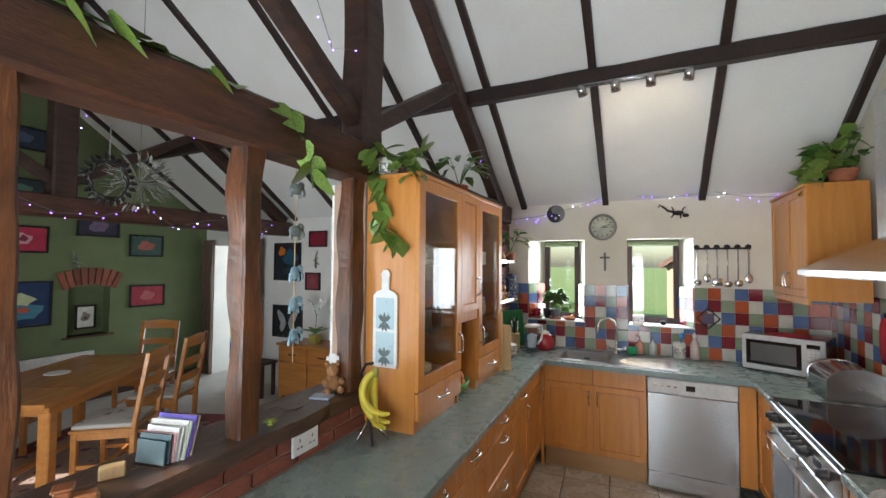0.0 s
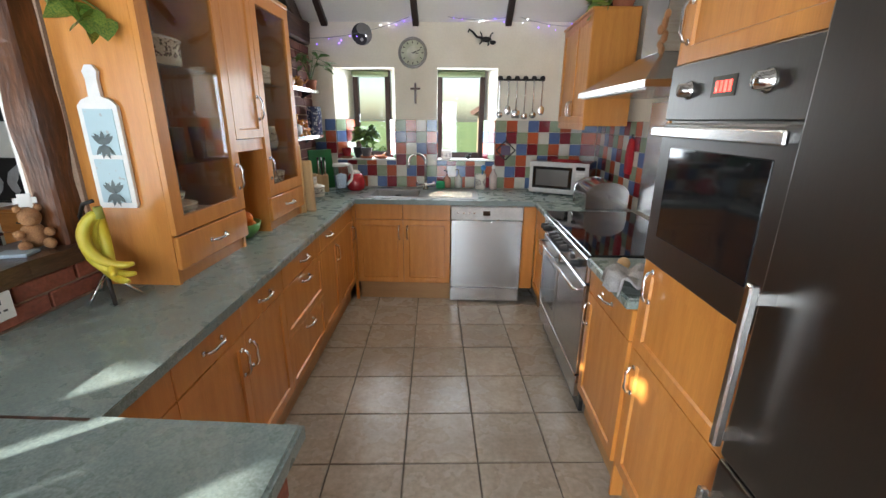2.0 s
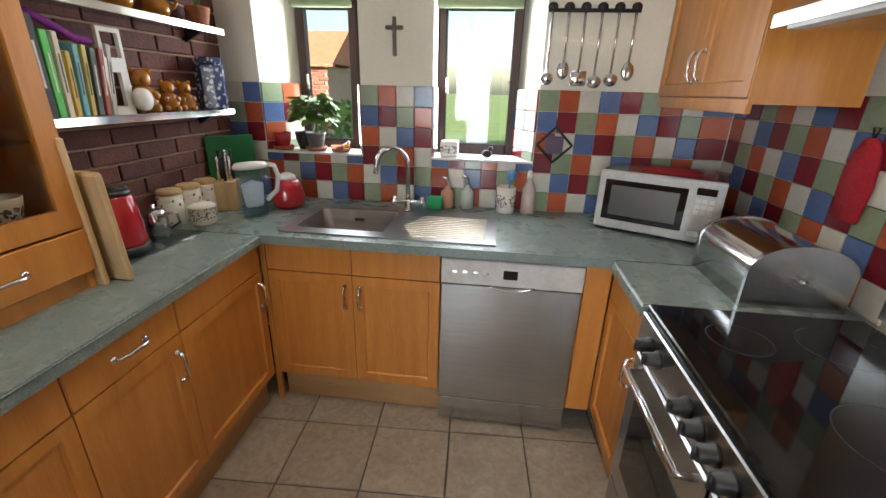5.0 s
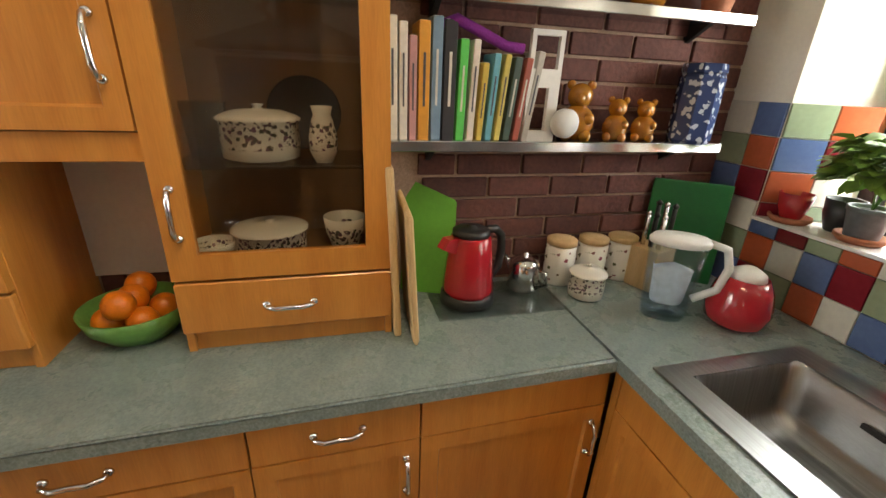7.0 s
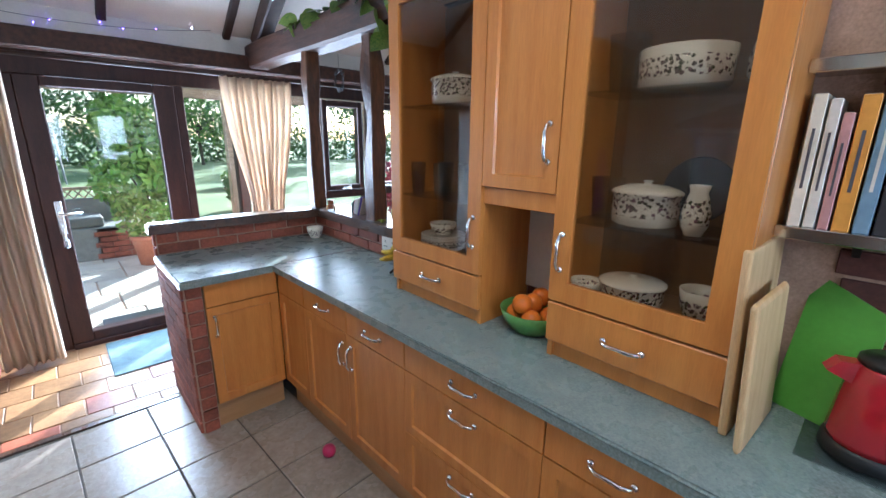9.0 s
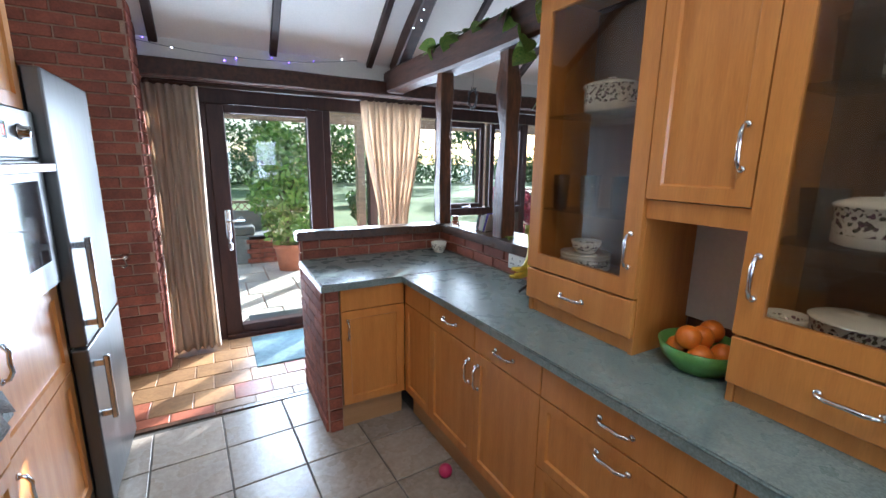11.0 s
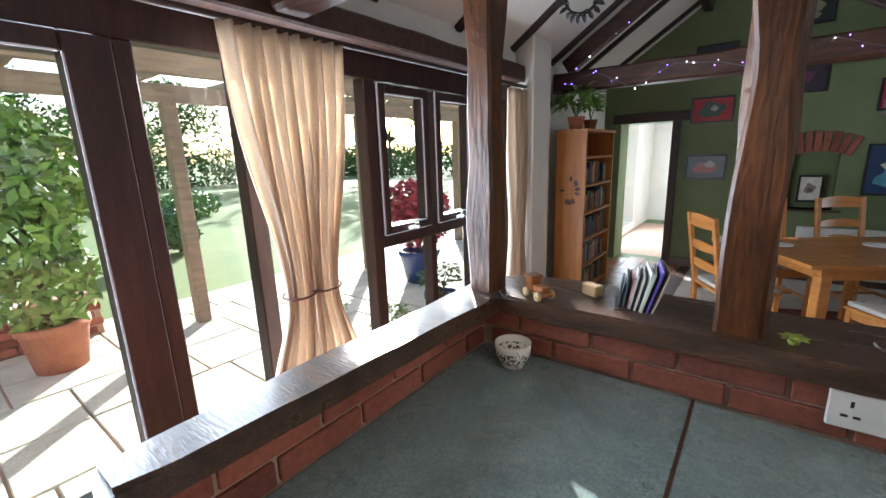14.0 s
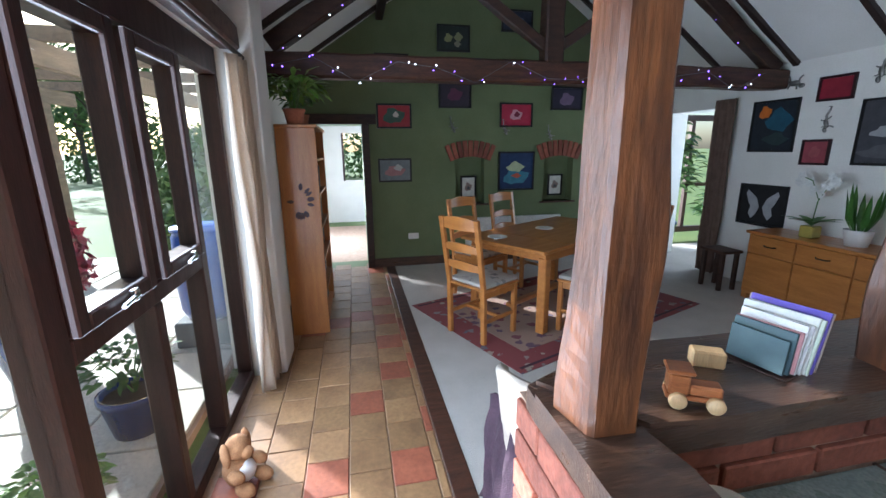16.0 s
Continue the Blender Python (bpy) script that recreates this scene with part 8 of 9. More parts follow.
for i in range(16):
    a_ = rnd.uniform(0, 6.28)
    leaf(bm, (-0.002, -0.15 + 0.05 * math.cos(a_), 1.15 + 0.09 * math.sin(a_)), (0, math.cos(a_), math.sin(a_)), (-1, 0, 0), 0.06, 0.03, 0, 0)
part("stencil", bm, paint((0.10, 0.06, 0.05)), bc, "dark painted flower stencil")
for i in range(5):
    x = 0.03
    z = 0.078 + i * 0.28
    while x < BW - 0.10:
        w, h = rnd.uniform(0.018, 0.045), rnd.uniform(0.15, 0.23)
        if rnd.random() < 0.82:
            bm = bmesh.new()
            box(bm, 0, w, -0.16, 0, 0, h, 0.002)
            c = rnd.choice([(0.30, 0.08, 0.06), (0.06, 0.10, 0.20), (0.45, 0.42, 0.36), (0.08, 0.08, 0.08), (0.35, 0.24, 0.10), (0.10, 0.18, 0.12)])
            m_ = pose(-4.15, -0.485, 0, 0, 0, 180) @ pose(x, -0.09, z)
            tagged(part("book", bm, paint(c), None, "", False, m_), "upright book on the pine bookcase", "book", "bookcase books")
        x += w + 0.003
bushy("bookcase_fern", -4.27, -0.34, BH + 0.026, (0.08, 0.12), 0.26, 0.30, 150, 0.13, 0.05, M["leaf_lit"], "bright green fern on top of the bookcase", seed=21, stems=8, up=0.9)
bushy("bookcase_plant", -4.70, -0.34, BH + 0.026, (0.07, 0.11), 0.17, 0.24, 60, 0.09, 0.04, M["leaf"], "small pot plant on top of the bookcase", seed=22)

# sideboard with orchid and snake plant
sd = thing("sideboard", -4.10, FAR - 0.01, 0, 0, "orange oak sideboard with drawers and an open middle", "sideboard")
SWD, SDP, SHT = 1.45, 0.42, 0.72
block("top", (-0.02, SWD + 0.02, -SDP - 0.02, 0, SHT - 0.03, SHT), M["oak"], sd, 0.005)
for x0, x1 in ((0, 0.95), (0.95, SWD)):
    block("carcass", (x0 + 0.001, x1 - 0.001, -SDP + 0.02, -0.01, 0.06, SHT - 0.031), M["oak"], sd, 0.002)
for i in range(3):
    x0 = 0.01 + i * 0.48
    d_ = block("drawer", (x0, x0 + 0.465, -SDP, -SDP + 0.02, 0.50, SHT - 0.04), M["oak"], sd, 0.004)
    bm = bmesh.new()
    tube(bm, [(x0 + 0.17, -SDP, 0.595), (x0 + 0.19, -SDP - 0.02, 0.59), (x0 + 0.27, -SDP - 0.02, 0.59), (x0 + 0.29, -SDP, 0.595)], 0.006, 7)
    part("handle", bm, M["dark_iron"], d_, "dark iron handle", True)
    block("door", (x0, x0 + 0.465, -SDP, -SDP + 0.02, 0.08, 0.49), M["oak"], sd, 0.004)
for x in (0.03, SWD - 0.03):
    for y in (-SDP + 0.05, -0.05):
        block("foot", (x - 0.03, x + 0.03, y - 0.03, y + 0.03, 0, 0.06), M["oak"], sd, 0.003)
oq = thing("orchid", -3.67, 4.22, SHT, 0, "white flowering orchid in a yellow pot on the sideboard", "plant")
block("pot", (-0.06, 0.06, -0.06, 0.06, 0, 0.11), paint((0.45, 0.36, 0.08), 0.4), oq, 0.01)
bm = bmesh.new()
for i in range(7):
    a_ = i * 0.9
    leaf(bm, (0, 0, 0.11), (math.cos(a_), math.sin(a_), 0.5), (0, 0, 1), 0.24, 0.07)
part("leaves", bm, M["leaf"], oq, "", True)
bm = bmesh.new()
tube(bm, [(0, 0, 0.1), (0.02, 0, 0.35), (-0.06, 0, 0.52), (-0.18, 0, 0.56)], 0.004, 6)
tube(bm, [(0, 0, 0.1), (0.0, 0.02, 0.33), (0.08, 0.02, 0.50), (0.16, 0.02, 0.50)], 0.004, 6)
part("stems", bm, M["leaf"], oq)
for i in range(13):
    u = i / 12
    p = Vector((-0.20 + 0.38 * u, rnd.uniform(-0.03, 0.03), 0.50 + 0.06 * math.sin(u * 9) - 0.05 * (i % 2)))
    bm = bmesh.new()
    for q in range(5):
        a_ = q * 1.2566
        leaf(bm, p, (math.cos(a_), -0.3, math.sin(a_)), (0, -1, 0), 0.045, 0.04)
    part("flower", bm, M["white"], oq, "white orchid flower")
sn = thing("snake_plant", -3.29, 4.22, SHT, 0, "upright snake plant in a white pot on the sideboard", "plant")
bm = bmesh.new()
revolve(bm, [(0.075, 0), (0.10, 0.13), (0.104, 0.14), (0.09, 0.14), (0.08, 0.11), (0, 0.11)], 24)
part("pot", bm, M["white"], sn, "", True)
for i in range(12):
    bm = bmesh.new()
    a_ = rnd.uniform(0, 6.28)
    leaf(bm, (0.04 * math.cos(a_), 0.04 * math.sin(a_), 0.11), (0.28 * math.cos(a_), 0.28 * math.sin(a_), 1), (math.cos(a_), math.sin(a_), 0.1), rnd.uniform(0.3, 0.5), 0.05, 0.4, 0.05)
    part("leaf", bm, M["leaf"], sn, "", True)
st = thing("stool", -4.42, 4.05, 0, 0, "small dark wooden stool by the sideboard", "stool")
block("seat", (-0.16, 0.16, -0.13, 0.13, 0.42, 0.45), M["beam_x"], st, 0.006)
for x in (-0.12, 0.12):
    for y in (-0.09, 0.09):
        block("leg", (x - 0.02, x + 0.02, y - 0.02, y + 0.02, 0, 0.42), M["beam"], st, 0.003)

# tub chair behind the half wall
ac = thing("tub_chair", -1.88, 0.85, 0, 0, "beige tub chair with dark legs beside the low wall", "armchair")
bm = bmesh.new()
for lo_, hi_, r0, r1 in ((0.42, 0.84, 0.26, 0.30),):
    n_ = 22
    ring = []
    for i in range(n_ + 1):
        a_ = radians(-125 + 250 * i / n_)
        ring.append([bm.verts.new((r * math.cos(a_), r * math.sin(a_), z - (0.10 * (abs(i - n_ / 2) / (n_ / 2)) ** 3 if z > 0.6 else 0))) for r, z in ((r0, lo_), (r1, hi_ - 0.02), (r1 - 0.01, hi_), (r1 - 0.04, hi_ - 0.01), (r0 - 0.05, lo_))])
    for p, q in zip(ring, ring[1:]):
        for k_ in range(4):
            bm.faces.new((p[k_], q[k_], q[k_ + 1], p[k_ + 1]))
    bm.faces.new(ring[0])
    bm.faces.new(ring[-1][::-1])
part("backrest", bm, M["armchair"], ac, "", True)
bm = bmesh.new()
revolve(bm, [(0.20, 0.40), (0.25, 0.42), (0.25, 0.47), (0.22, 0.49), (0, 0.49)], 24)
part("seat", bm, M["black"], ac, "black seat pad", True)
for a_ in (45, 135, 225, 315):
    bm = bmesh.new()
    tube(bm, [(0.15 * math.cos(radians(a_)), 0.15 * math.sin(radians(a_)), 0.41), (0.22 * math.cos(radians(a_)), 0.22 * math.sin(radians(a_)), 0.005)], 0.015, 8)
    part("leg", bm, M["beam"], ac, "", True)
bm = bmesh.new()
g_ = []
for i in range(13):
    g_.append([bm.verts.new((-0.20 + 0.34 * i / 12 + 0.02 * math.sin(j), -0.31 + 0.05 * j / 8 + 0.018 * math.sin(i * 1.7 + j * 0.5), 0.10 + 0.50 * j / 8 + 0.02 * math.sin(i * 1.3))) for j in range(9)])
for i in range(12):
    for j in range(8):
        bm.faces.new((g_[i][j], g_[i + 1][j], g_[i + 1][j + 1], g_[i][j + 1]))
th = part("throw_blanket", bm, M["dark_cloth"], ac, "dark plum throw hanging over the side", True)
so = th.modifiers.new("thick", "SOLIDIFY")
so.thickness = 0.012

# ---- rooms beyond the openings ----
bm = bmesh.new()
box(bm, -10.0, GREEN - 0.40, 0.80, 0.95, 0, 2.5)
structure("wall_hall_inner", bm, M["white_wall"], "white plastered hall wall beyond the green wall")
# The wide hole is added out of view, only to let sun into the hall.
bm = bmesh.new()
wall_with_holes(bm, -10.0, GREEN - 0.40, 0, 2.5, [(-8.6, -7.0, 0.15, 2.0)], lambda u, z, d: (u, -0.72 - 0.2 * d, z))
structure("wall_hall_garden", bm, M["white_wall"], "white plastered hall wall with an added opening for light")
bm = bmesh.new()
wall_with_holes(bm, -0.9, 0.95, 0, 2.5, [(-0.1, 0.35, 0.9, 1.9)], lambda u, z, d: (-10.0 - 0.2 * d, u, z))
structure("wall_hall_end", bm, M["white_wall"], "white hall end wall with a small window")
bm = bmesh.new()
box(bm, -10.2, GREEN - 0.40, -0.95, 0.95, 2.4, 2.5)
structure("ceiling_hall", bm, M["ceiling"], "white hall ceiling")
hw = thing("window_4", 0, 0, 0, 0, "dark wooden hall end window", "window", "", "structure")
bars(hw, "window_frame", [(-0.13, -0.09, 0.9, 1.9), (0.34, 0.38, 0.9, 1.9)], 0, 0.01, M["frame"])
for o in hw.children:
    o.matrix_basis = pose(-9.99, 0, 0, 0, 0, 90)
hd_ = thing("hall_door", -8.9, 0.30, 0, 80, "open orange pine hall door", "door", "", "structure")
block("door_leaf", (0, 0.45, 0, 0.04, 0.01, 1.95), M["pine"], hd_, 0.003)
hb_ = thing("hall_beam", 0, 0, 0, 0, "dark hall ceiling beam", "beam", "", "structure")
block("beam", (-8.0, -7.85, -0.7, 0.8, 2.2, 2.4), M["beam"], hb_, 0.01)
block("beam", (-9.5, -9.35, -0.7, 0.8, 2.1, 2.4), M["beam"], hb_, 0.01)

# garden room behind the dining wall
gr = thing("window_5", 0, 0, 0, 0, "dark framed garden room glazing beyond the dining room", "window", "", "structure")
bars(gr, "window_frame", [(-6.9, -3.6, 2.0, 2.1), (-6.9, -3.6, 0.0, 0.1), (-6.1, -6.02, 0.1, 2.0), (-5.4, -5.32, 0.1, 2.0), (-4.7, -4.62, 0.1, 2.0)], 7.4, 7.48, M["frame"])
bm = bmesh.new()
box(bm, -4.65, -4.5, 4.7, 7.5, 0, 2.4)
structure("wall_garden_room", bm, M["white_wall"], "white garden room side wall")
bushy("garden_room_plant", -5.30, 5.7, 0.004, (0.17, 0.30), 0.38, 1.5, 260, 0.20, 0.09, M["leaf_dark"], "tall leafy plant in a blue pot in the garden room", seed=31, pot_mat=M["blue_pot"], stems=7)
bushy("garden_room_plant", -5.75, 5.2, 0.004, (0.14, 0.26), 0.26, 0.9, 140, 0.16, 0.06, M["leaf"], "leafy plant in a blue pot in the garden room", seed=32, pot_mat=M["blue_pot"], stems=5)

bushy("garden_room_plant", -6.75, 5.25, 0.004, (0.18, 0.32), 0.48, 1.75, 320, 0.20, 0.10, M["leaf_dark"], "tall dark-leaved plant in a blue pot in the garden room", seed=33, pot_mat=M["blue_pot"], stems=9)
g6 = thing("window_6", -7.3, 4.75, 0, 90, "dark framed end glazing of the garden room", "window", "", "structure")
bars(g6, "window_frame", [(0.0, 2.7, 2.0, 2.1), (0.0, 2.7, 0.0, 0.1), (0.0, 0.07, 0.1, 2.0), (0.62, 0.69, 0.1, 2.0), (1.28, 1.35, 0.1, 2.0), (1.94, 2.01, 0.1, 2.0), (2.6, 2.7, 0.1, 2.0), (0.07, 2.6, 0.85, 0.91)], -0.04, 0.04, M["frame"])

# ---- garden ----
def leaf_cloud(blobs, count, size, seed):
    """Many small leaves filling a set of (x, y, z, rx, ry, rz) clumps, as one mesh."""
    r = np.random.default_rng(seed)
    b = np.array(blobs, float)
    w = b[:, 3] * b[:, 4] + b[:, 4] * b[:, 5]
    k_ = r.choice(len(b), count, p=w / w.sum())
    d = r.normal(size=(count, 3))
    d /= np.linalg.norm(d, axis=1, keepdims=True)
    rad = r.uniform(0.55, 1.05, (count, 1)) ** 0.5
    c = b[k_, :3] + d * rad * b[k_, 3:]
    n_ = d + r.normal(scale=0.7, size=(count, 3))
    n_ /= np.linalg.norm(n_, axis=1, keepdims=True)
    s = np.cross(n_, r.normal(size=(count, 3)))
    s /= np.linalg.norm(s, axis=1, keepdims=True)
    t_ = np.cross(n_, s)
    l_ = size * r.uniform(0.6, 1.3, (count, 1))
    v = np.stack([c - s * l_, c + t_ * l_ * 0.42 - s * l_ * 0.1, c + s * l_, c - t_ * l_ * 0.42 - s * l_ * 0.1], 1).reshape(-1, 3)
    f = np.arange(count * 4).reshape(-1, 4)
    me = bpy.data.meshes.new("leaves")
    me.from_pydata(v.tolist(), [], f.tolist())
    return me


def shrub(name, x, y, blobs, count, size, mat_, label, trunk=None, seed=1, category="shrub", group="", z=-0.12):
    t_ = thing(name, x, y, z, 0, label, category, group)
    bm = bmesh.new()
    rnd_ = random.Random(seed)
    h = trunk or 0.5
    r0 = 0.035 * h + 0.015
    tube(bm, [(0, 0, -0.05), (0.03 * h, 0.02 * h, h * 0.5), (0, 0, h)], r0, 8, 0.7)
    for b in blobs:
        tube(bm, [(0, 0, h * 0.75), (b[0] * 0.5, b[1] * 0.5, (h + b[2]) / 2), (b[0], b[1], b[2])], r0 * 0.5, 6, 0.35)
    part("trunk", bm, M["bark"], t_)
    me = leaf_cloud(blobs, count, size, seed)
    me.materials.append(mat_)
    ob = new("crown", me)
    ob.parent = t_
    tagged(ob, kind="stuff")
    return t_


bm = bmesh.new()
v = [bm.verts.new(p) for p in ((-400, -400, -0.13), (400, -400, -0.13), (400, 400, -0.13), (-400, 400, -0.13))]
bm.faces.new(v)
structure("ground", bm, M["grass"], "sunlit mown lawn reaching to the hedges")
bm = bmesh.new()
box(bm, -8.0, 4.5, -4.3, -0.93, -0.20, -0.075)
pav = structure("pavement_patio", bm, M["mortar"], "pale stone patio outside the garden door")
rnd = random.Random(12)
yy0 = -0.95
while yy0 > -4.25:
    dy = rnd.choice((0.45, 0.6))
    xx0 = -7.9
    while xx0 < 4.3:
        dx = rnd.choice((0.45, 0.6, 0.75, 0.9))
        key = ("slab", dx, dy)
        if key not in BRICKS:
            bm = bmesh.new()
            box(bm, -dx / 2 + 0.008, dx / 2 - 0.008, -dy / 2 + 0.008, dy / 2 - 0.008, -0.03, 0.012, 0.006)
            BRICKS[key] = mesh_of(bm, M["patio"])
        ob = new("slab", BRICKS[key])
        ob.matrix_basis = pose(xx0 + dx / 2, yy0 - dy / 2, -0.07 + rnd.uniform(-0.002, 0.002))
        ob.parent = pav
        xx0 += dx
    yy0 -= dy

pg = thing("pergola", 0, 0, 0, 0, "weathered timber pergola over the patio", "pergola")
for x in (-6.4, -4.1, -1.75, 0.9, 3.2):
    block("post", (x - 0.06, x + 0.06, -3.36, -3.24, -0.08, 2.10), M["weathered"], pg, 0.006)
for y in (-3.30, -1.9):
    block("beam", (-7.0, 3.8, y - 0.035, y + 0.035, 2.10, 2.26), M["weathered"], pg, 0.005)
for i in range(13):
    x = -6.7 + 0.86 * i
    block("rafter", (x - 0.025, x + 0.025, -3.9, -0.94, 2.26, 2.36), M["weathered"], pg, 0.004)

bamb = [(0, 0, 0.7, 0.36, 0.34, 0.38), (0.12, 0.05, 1.15, 0.42, 0.36, 0.42), (-0.15, 0.02, 1.5, 0.40, 0.34, 0.36), (0.1, -0.1, 1.85, 0.34, 0.3, 0.3)]
shrub("patio_bamboo", -0.62, -3.25, bamb, 2600, 0.065, M["leaf_lit"], "tall bright green potted bamboo on the patio", 0.9, 41, "shrub", "", -0.05)
bm = bmesh.new()
revolve(bm, [(0.17, 0), (0.22, 0.33), (0.24, 0.34), (0.24, 0.40), (0.20, 0.40), (0.19, 0.3), (0, 0.3)], 24)
tagged(part("plant_pot", bm, M["terracotta"], None, "", True, pose(-0.62, -3.25, -0.058)), "large terracotta pot under the bamboo", "pot")
tb = thing("garden_bench", 0.25, -4.15, -0.13, 0, "grey box bench with a lattice back rail", "bench")
block("box", (-0.75, 0.75, -0.30, 0.30, 0.02, 0.52), paint((0.22, 0.23, 0.22), 0.8), tb, 0.02)
block("cushion", (-0.45, 0.35, -0.22, 0.28, 0.52, 0.66), paint((0.14, 0.15, 0.14), 0.8), tb, 0.04, "", None, 3)
block("back_board", (-0.80, 0.80, -0.36, -0.31, 0.0, 0.86), paint((0.20, 0.20, 0.19), 0.8), tb, 0.01)
block("top_rail", (-0.82, 0.82, -0.37, -0.30, 0.98, 1.02), M["weathered"], tb, 0.004)
for i in range(14):
    for s in (-1, 1):
        bm = bmesh.new()
        x = -0.76 + 0.112 * i
        tube(bm, [(x, -0.335, 0.86), (x + s * 0.10, -0.335, 0.98)], 0.010, 5)
        part("lattice_slat", bm, M["weathered"], tb)
lw = thing("garden_wall", -0.55, -3.95, -0.13, 0, "low red brick garden wall behind the bamboo", "wall")
block("core", (-0.5, 0.45, -0.10, 0.10, 0, 0.50), M["mortar"], lw, 0)
for r_ in range(6):
    for c_ in range(5):
        ob = new("brick", brick_mesh(0.18, 0.065, 0.22, M["brick"]))
        ob.matrix_basis = pose(-0.42 + 0.19 * c_ + (0.06 if r_ % 2 else 0), 0, 0.045 + 0.076 * r_)
        ob.parent = lw
bcr = thing("garden_chair", 0.98, -2.35, -0.06, 160, "blue folding garden chair on the patio", "chair")
block("seat", (-0.22, 0.22, -0.2, 0.2, 0.40, 0.43), M["blue_plastic"], bcr, 0.008)
block("backrest", (-0.22, 0.22, -0.24, -0.21, 0.46, 0.85), M["blue_plastic"], bcr, 0.01)
for x in (-0.20, 0.20):
    for y0_, y1_ in ((-0.2, 0.2), (0.2, -0.22)):
        bm = bmesh.new()
        tube(bm, [(x, y0_, 0.0), (x, y1_, 0.46 if y1_ < 0 else 0.42)], 0.013, 7)
        part("leg", bm, M["pewter"], bcr)

wb = thing("water_butt", -4.47, -1.19, -0.06, 0, "blue plastic water barrel outside the window", "barrel")
bm = bmesh.new()
revolve(bm, [(0.20, 0.22), (0.235, 0.30), (0.25, 0.60), (0.235, 0.92), (0.22, 0.96), (0.24, 0.97), (0.24, 1.0), (0, 1.01)], 32)
part("barrel", bm, M["blue_plastic"], wb, "", True)
block("stand", (-0.24, 0.24, -0.24, 0.24, 0, 0.22), M["grey_pot"], wb, 0.01)
bushy("patio_pot", -3.16, -1.24, -0.06, (0.17, 0.26), 0.28, 0.34, 200, 0.07, 0.035, M["leaf_dark"], "small shrub in a blue glazed pot on the patio", seed=51, pot_mat=M["blue_pot"])
bushy("patio_pot", -1.95, -1.55, -0.06, (0.14, 0.22), 0.24, 0.45, 240, 0.08, 0.03, M["leaf_lit"], "green plant in a blue glazed pot on the patio", seed=52, pot_mat=M["blue_pot"])
bushy("patio_pot", -2.35, -1.15, -0.06, (0.11, 0.16), 0.2, 0.28, 200, 0.06, 0.03, M["leaf_lit"], "low green plant in a terracotta pot on the patio", seed=53)
shrub("red_shrub", -4.02, -2.25, [(0, 0, 0.75, 0.42, 0.40, 0.30), (0.2, 0.1, 1.05, 0.32, 0.3, 0.26), (-0.2, 0, 0.95, 0.30, 0.3, 0.25)], 1900, 0.055, M["leaf_red"], "red-leaved shrub in a blue pot", 0.6, 54, "shrub", "", -0.05)
bm = bmesh.new()
revolve(bm, [(0.18, 0), (0.25, 0.34), (0.27, 0.36), (0.27, 0.42), (0.23, 0.42), (0.2, 0.3), (0, 0.3)], 24)
tagged(part("plant_pot", bm, M["blue_pot"], None, "", True, pose(-4.02, -2.25, -0.058)), "large blue glazed pot under the red shrub", "pot")
for i, (x, y, s, mt, n_) in enumerate(((-6.6, -1.9, 1.0, "leaf_dark", 3600), (-9.8, -2.3, 1.2, "leaf_lit", 3600), (-3.2, -7.6, 0.5, "leaf_dark", 2200), (-11.5, -3.3, 1.2, "leaf_lit", 3600))):
    shrub("garden_shrub", x, y, [(0, 0, 0.7 * s, 0.7 * s, 0.7 * s, 0.6 * s), (0.4 * s, 0.2, 1.25 * s, 0.55 * s, 0.5 * s, 0.5 * s), (-0.4 * s, -0.1, 1.4 * s, 0.5 * s, 0.5 * s, 0.55 * s)], n_, 0.075, M[mt], "dense green garden shrub beyond the patio", 0.7, 60 + i, "shrub", "garden shrubs")
shrub("island_shrub", -5.6, -13.0, [(0, 0, 0.35, 0.9, 0.7, 0.45), (0.8, 0.2, 0.3, 0.7, 0.6, 0.35)], 1500, 0.09, M["leaf_lit"], "low shrub growing in the lawn", 0.3, 70, "shrub", "garden shrubs")


def tree(x, y, h, r, seed, mat_):
    rnd_ = random.Random(seed)
    blobs = [(rnd_.uniform(-r, r) * 0.7, rnd_.uniform(-r, r) * 0.7, h * rnd_.uniform(0.42, 0.95), r * rnd_.uniform(0.35, 0.6), r * rnd_.uniform(0.35, 0.6), r * rnd_.uniform(0.3, 0.5)) for _ in range(11)]
    shrub("garden_tree", x, y, blobs, 2800, 0.16, M[mat_], "tall leafy garden tree at the lawn's edge", h * 0.5, seed, "tree", "garden trees")


for i, (x, y, h, r) in enumerate(((6, -21, 6.0, 2.6), (2, -24, 7.5, 3.0), (-2.5, -26, 6.0, 2.8), (-7, -27, 5.0, 2.6), (-12, -30, 6.5, 3.2), (-19, -27, 6.0, 3.0), (-24, -22, 7.0, 3.2), (-27, -14, 6.5, 3.0), (-20, -9, 5.0, 2.2), (11, -18, 7.0, 3.2), (3.9, -9, 4.6, 2.0))):
    tree(x, y, h, r, 80 + i, "leaf_dark" if i % 3 else "leaf_lit")
me = leaf_cloud([(x, -31 + 0.4 * abs(x + 8) ** 1.0 * 0.35, 0.9, 2.2, 1.2, 1.5) for x in range(-36, 22, 2)], 15000, 0.20, 99)
me.materials.append(M["leaf_dark"])
hg = new("hedge", me)
tagged(hg, "long dark green hedge behind the lawn", "hedge", "", "stuff")
me = leaf_cloud([(-30 + 0.2 * abs(y + 10), y, 1.0, 1.2, 2.0, 1.6) for y in range(-30, 8, 2)], 9000, 0.20, 98)
me.materials.append(M["leaf_dark"])
hg = new("hedge", me)
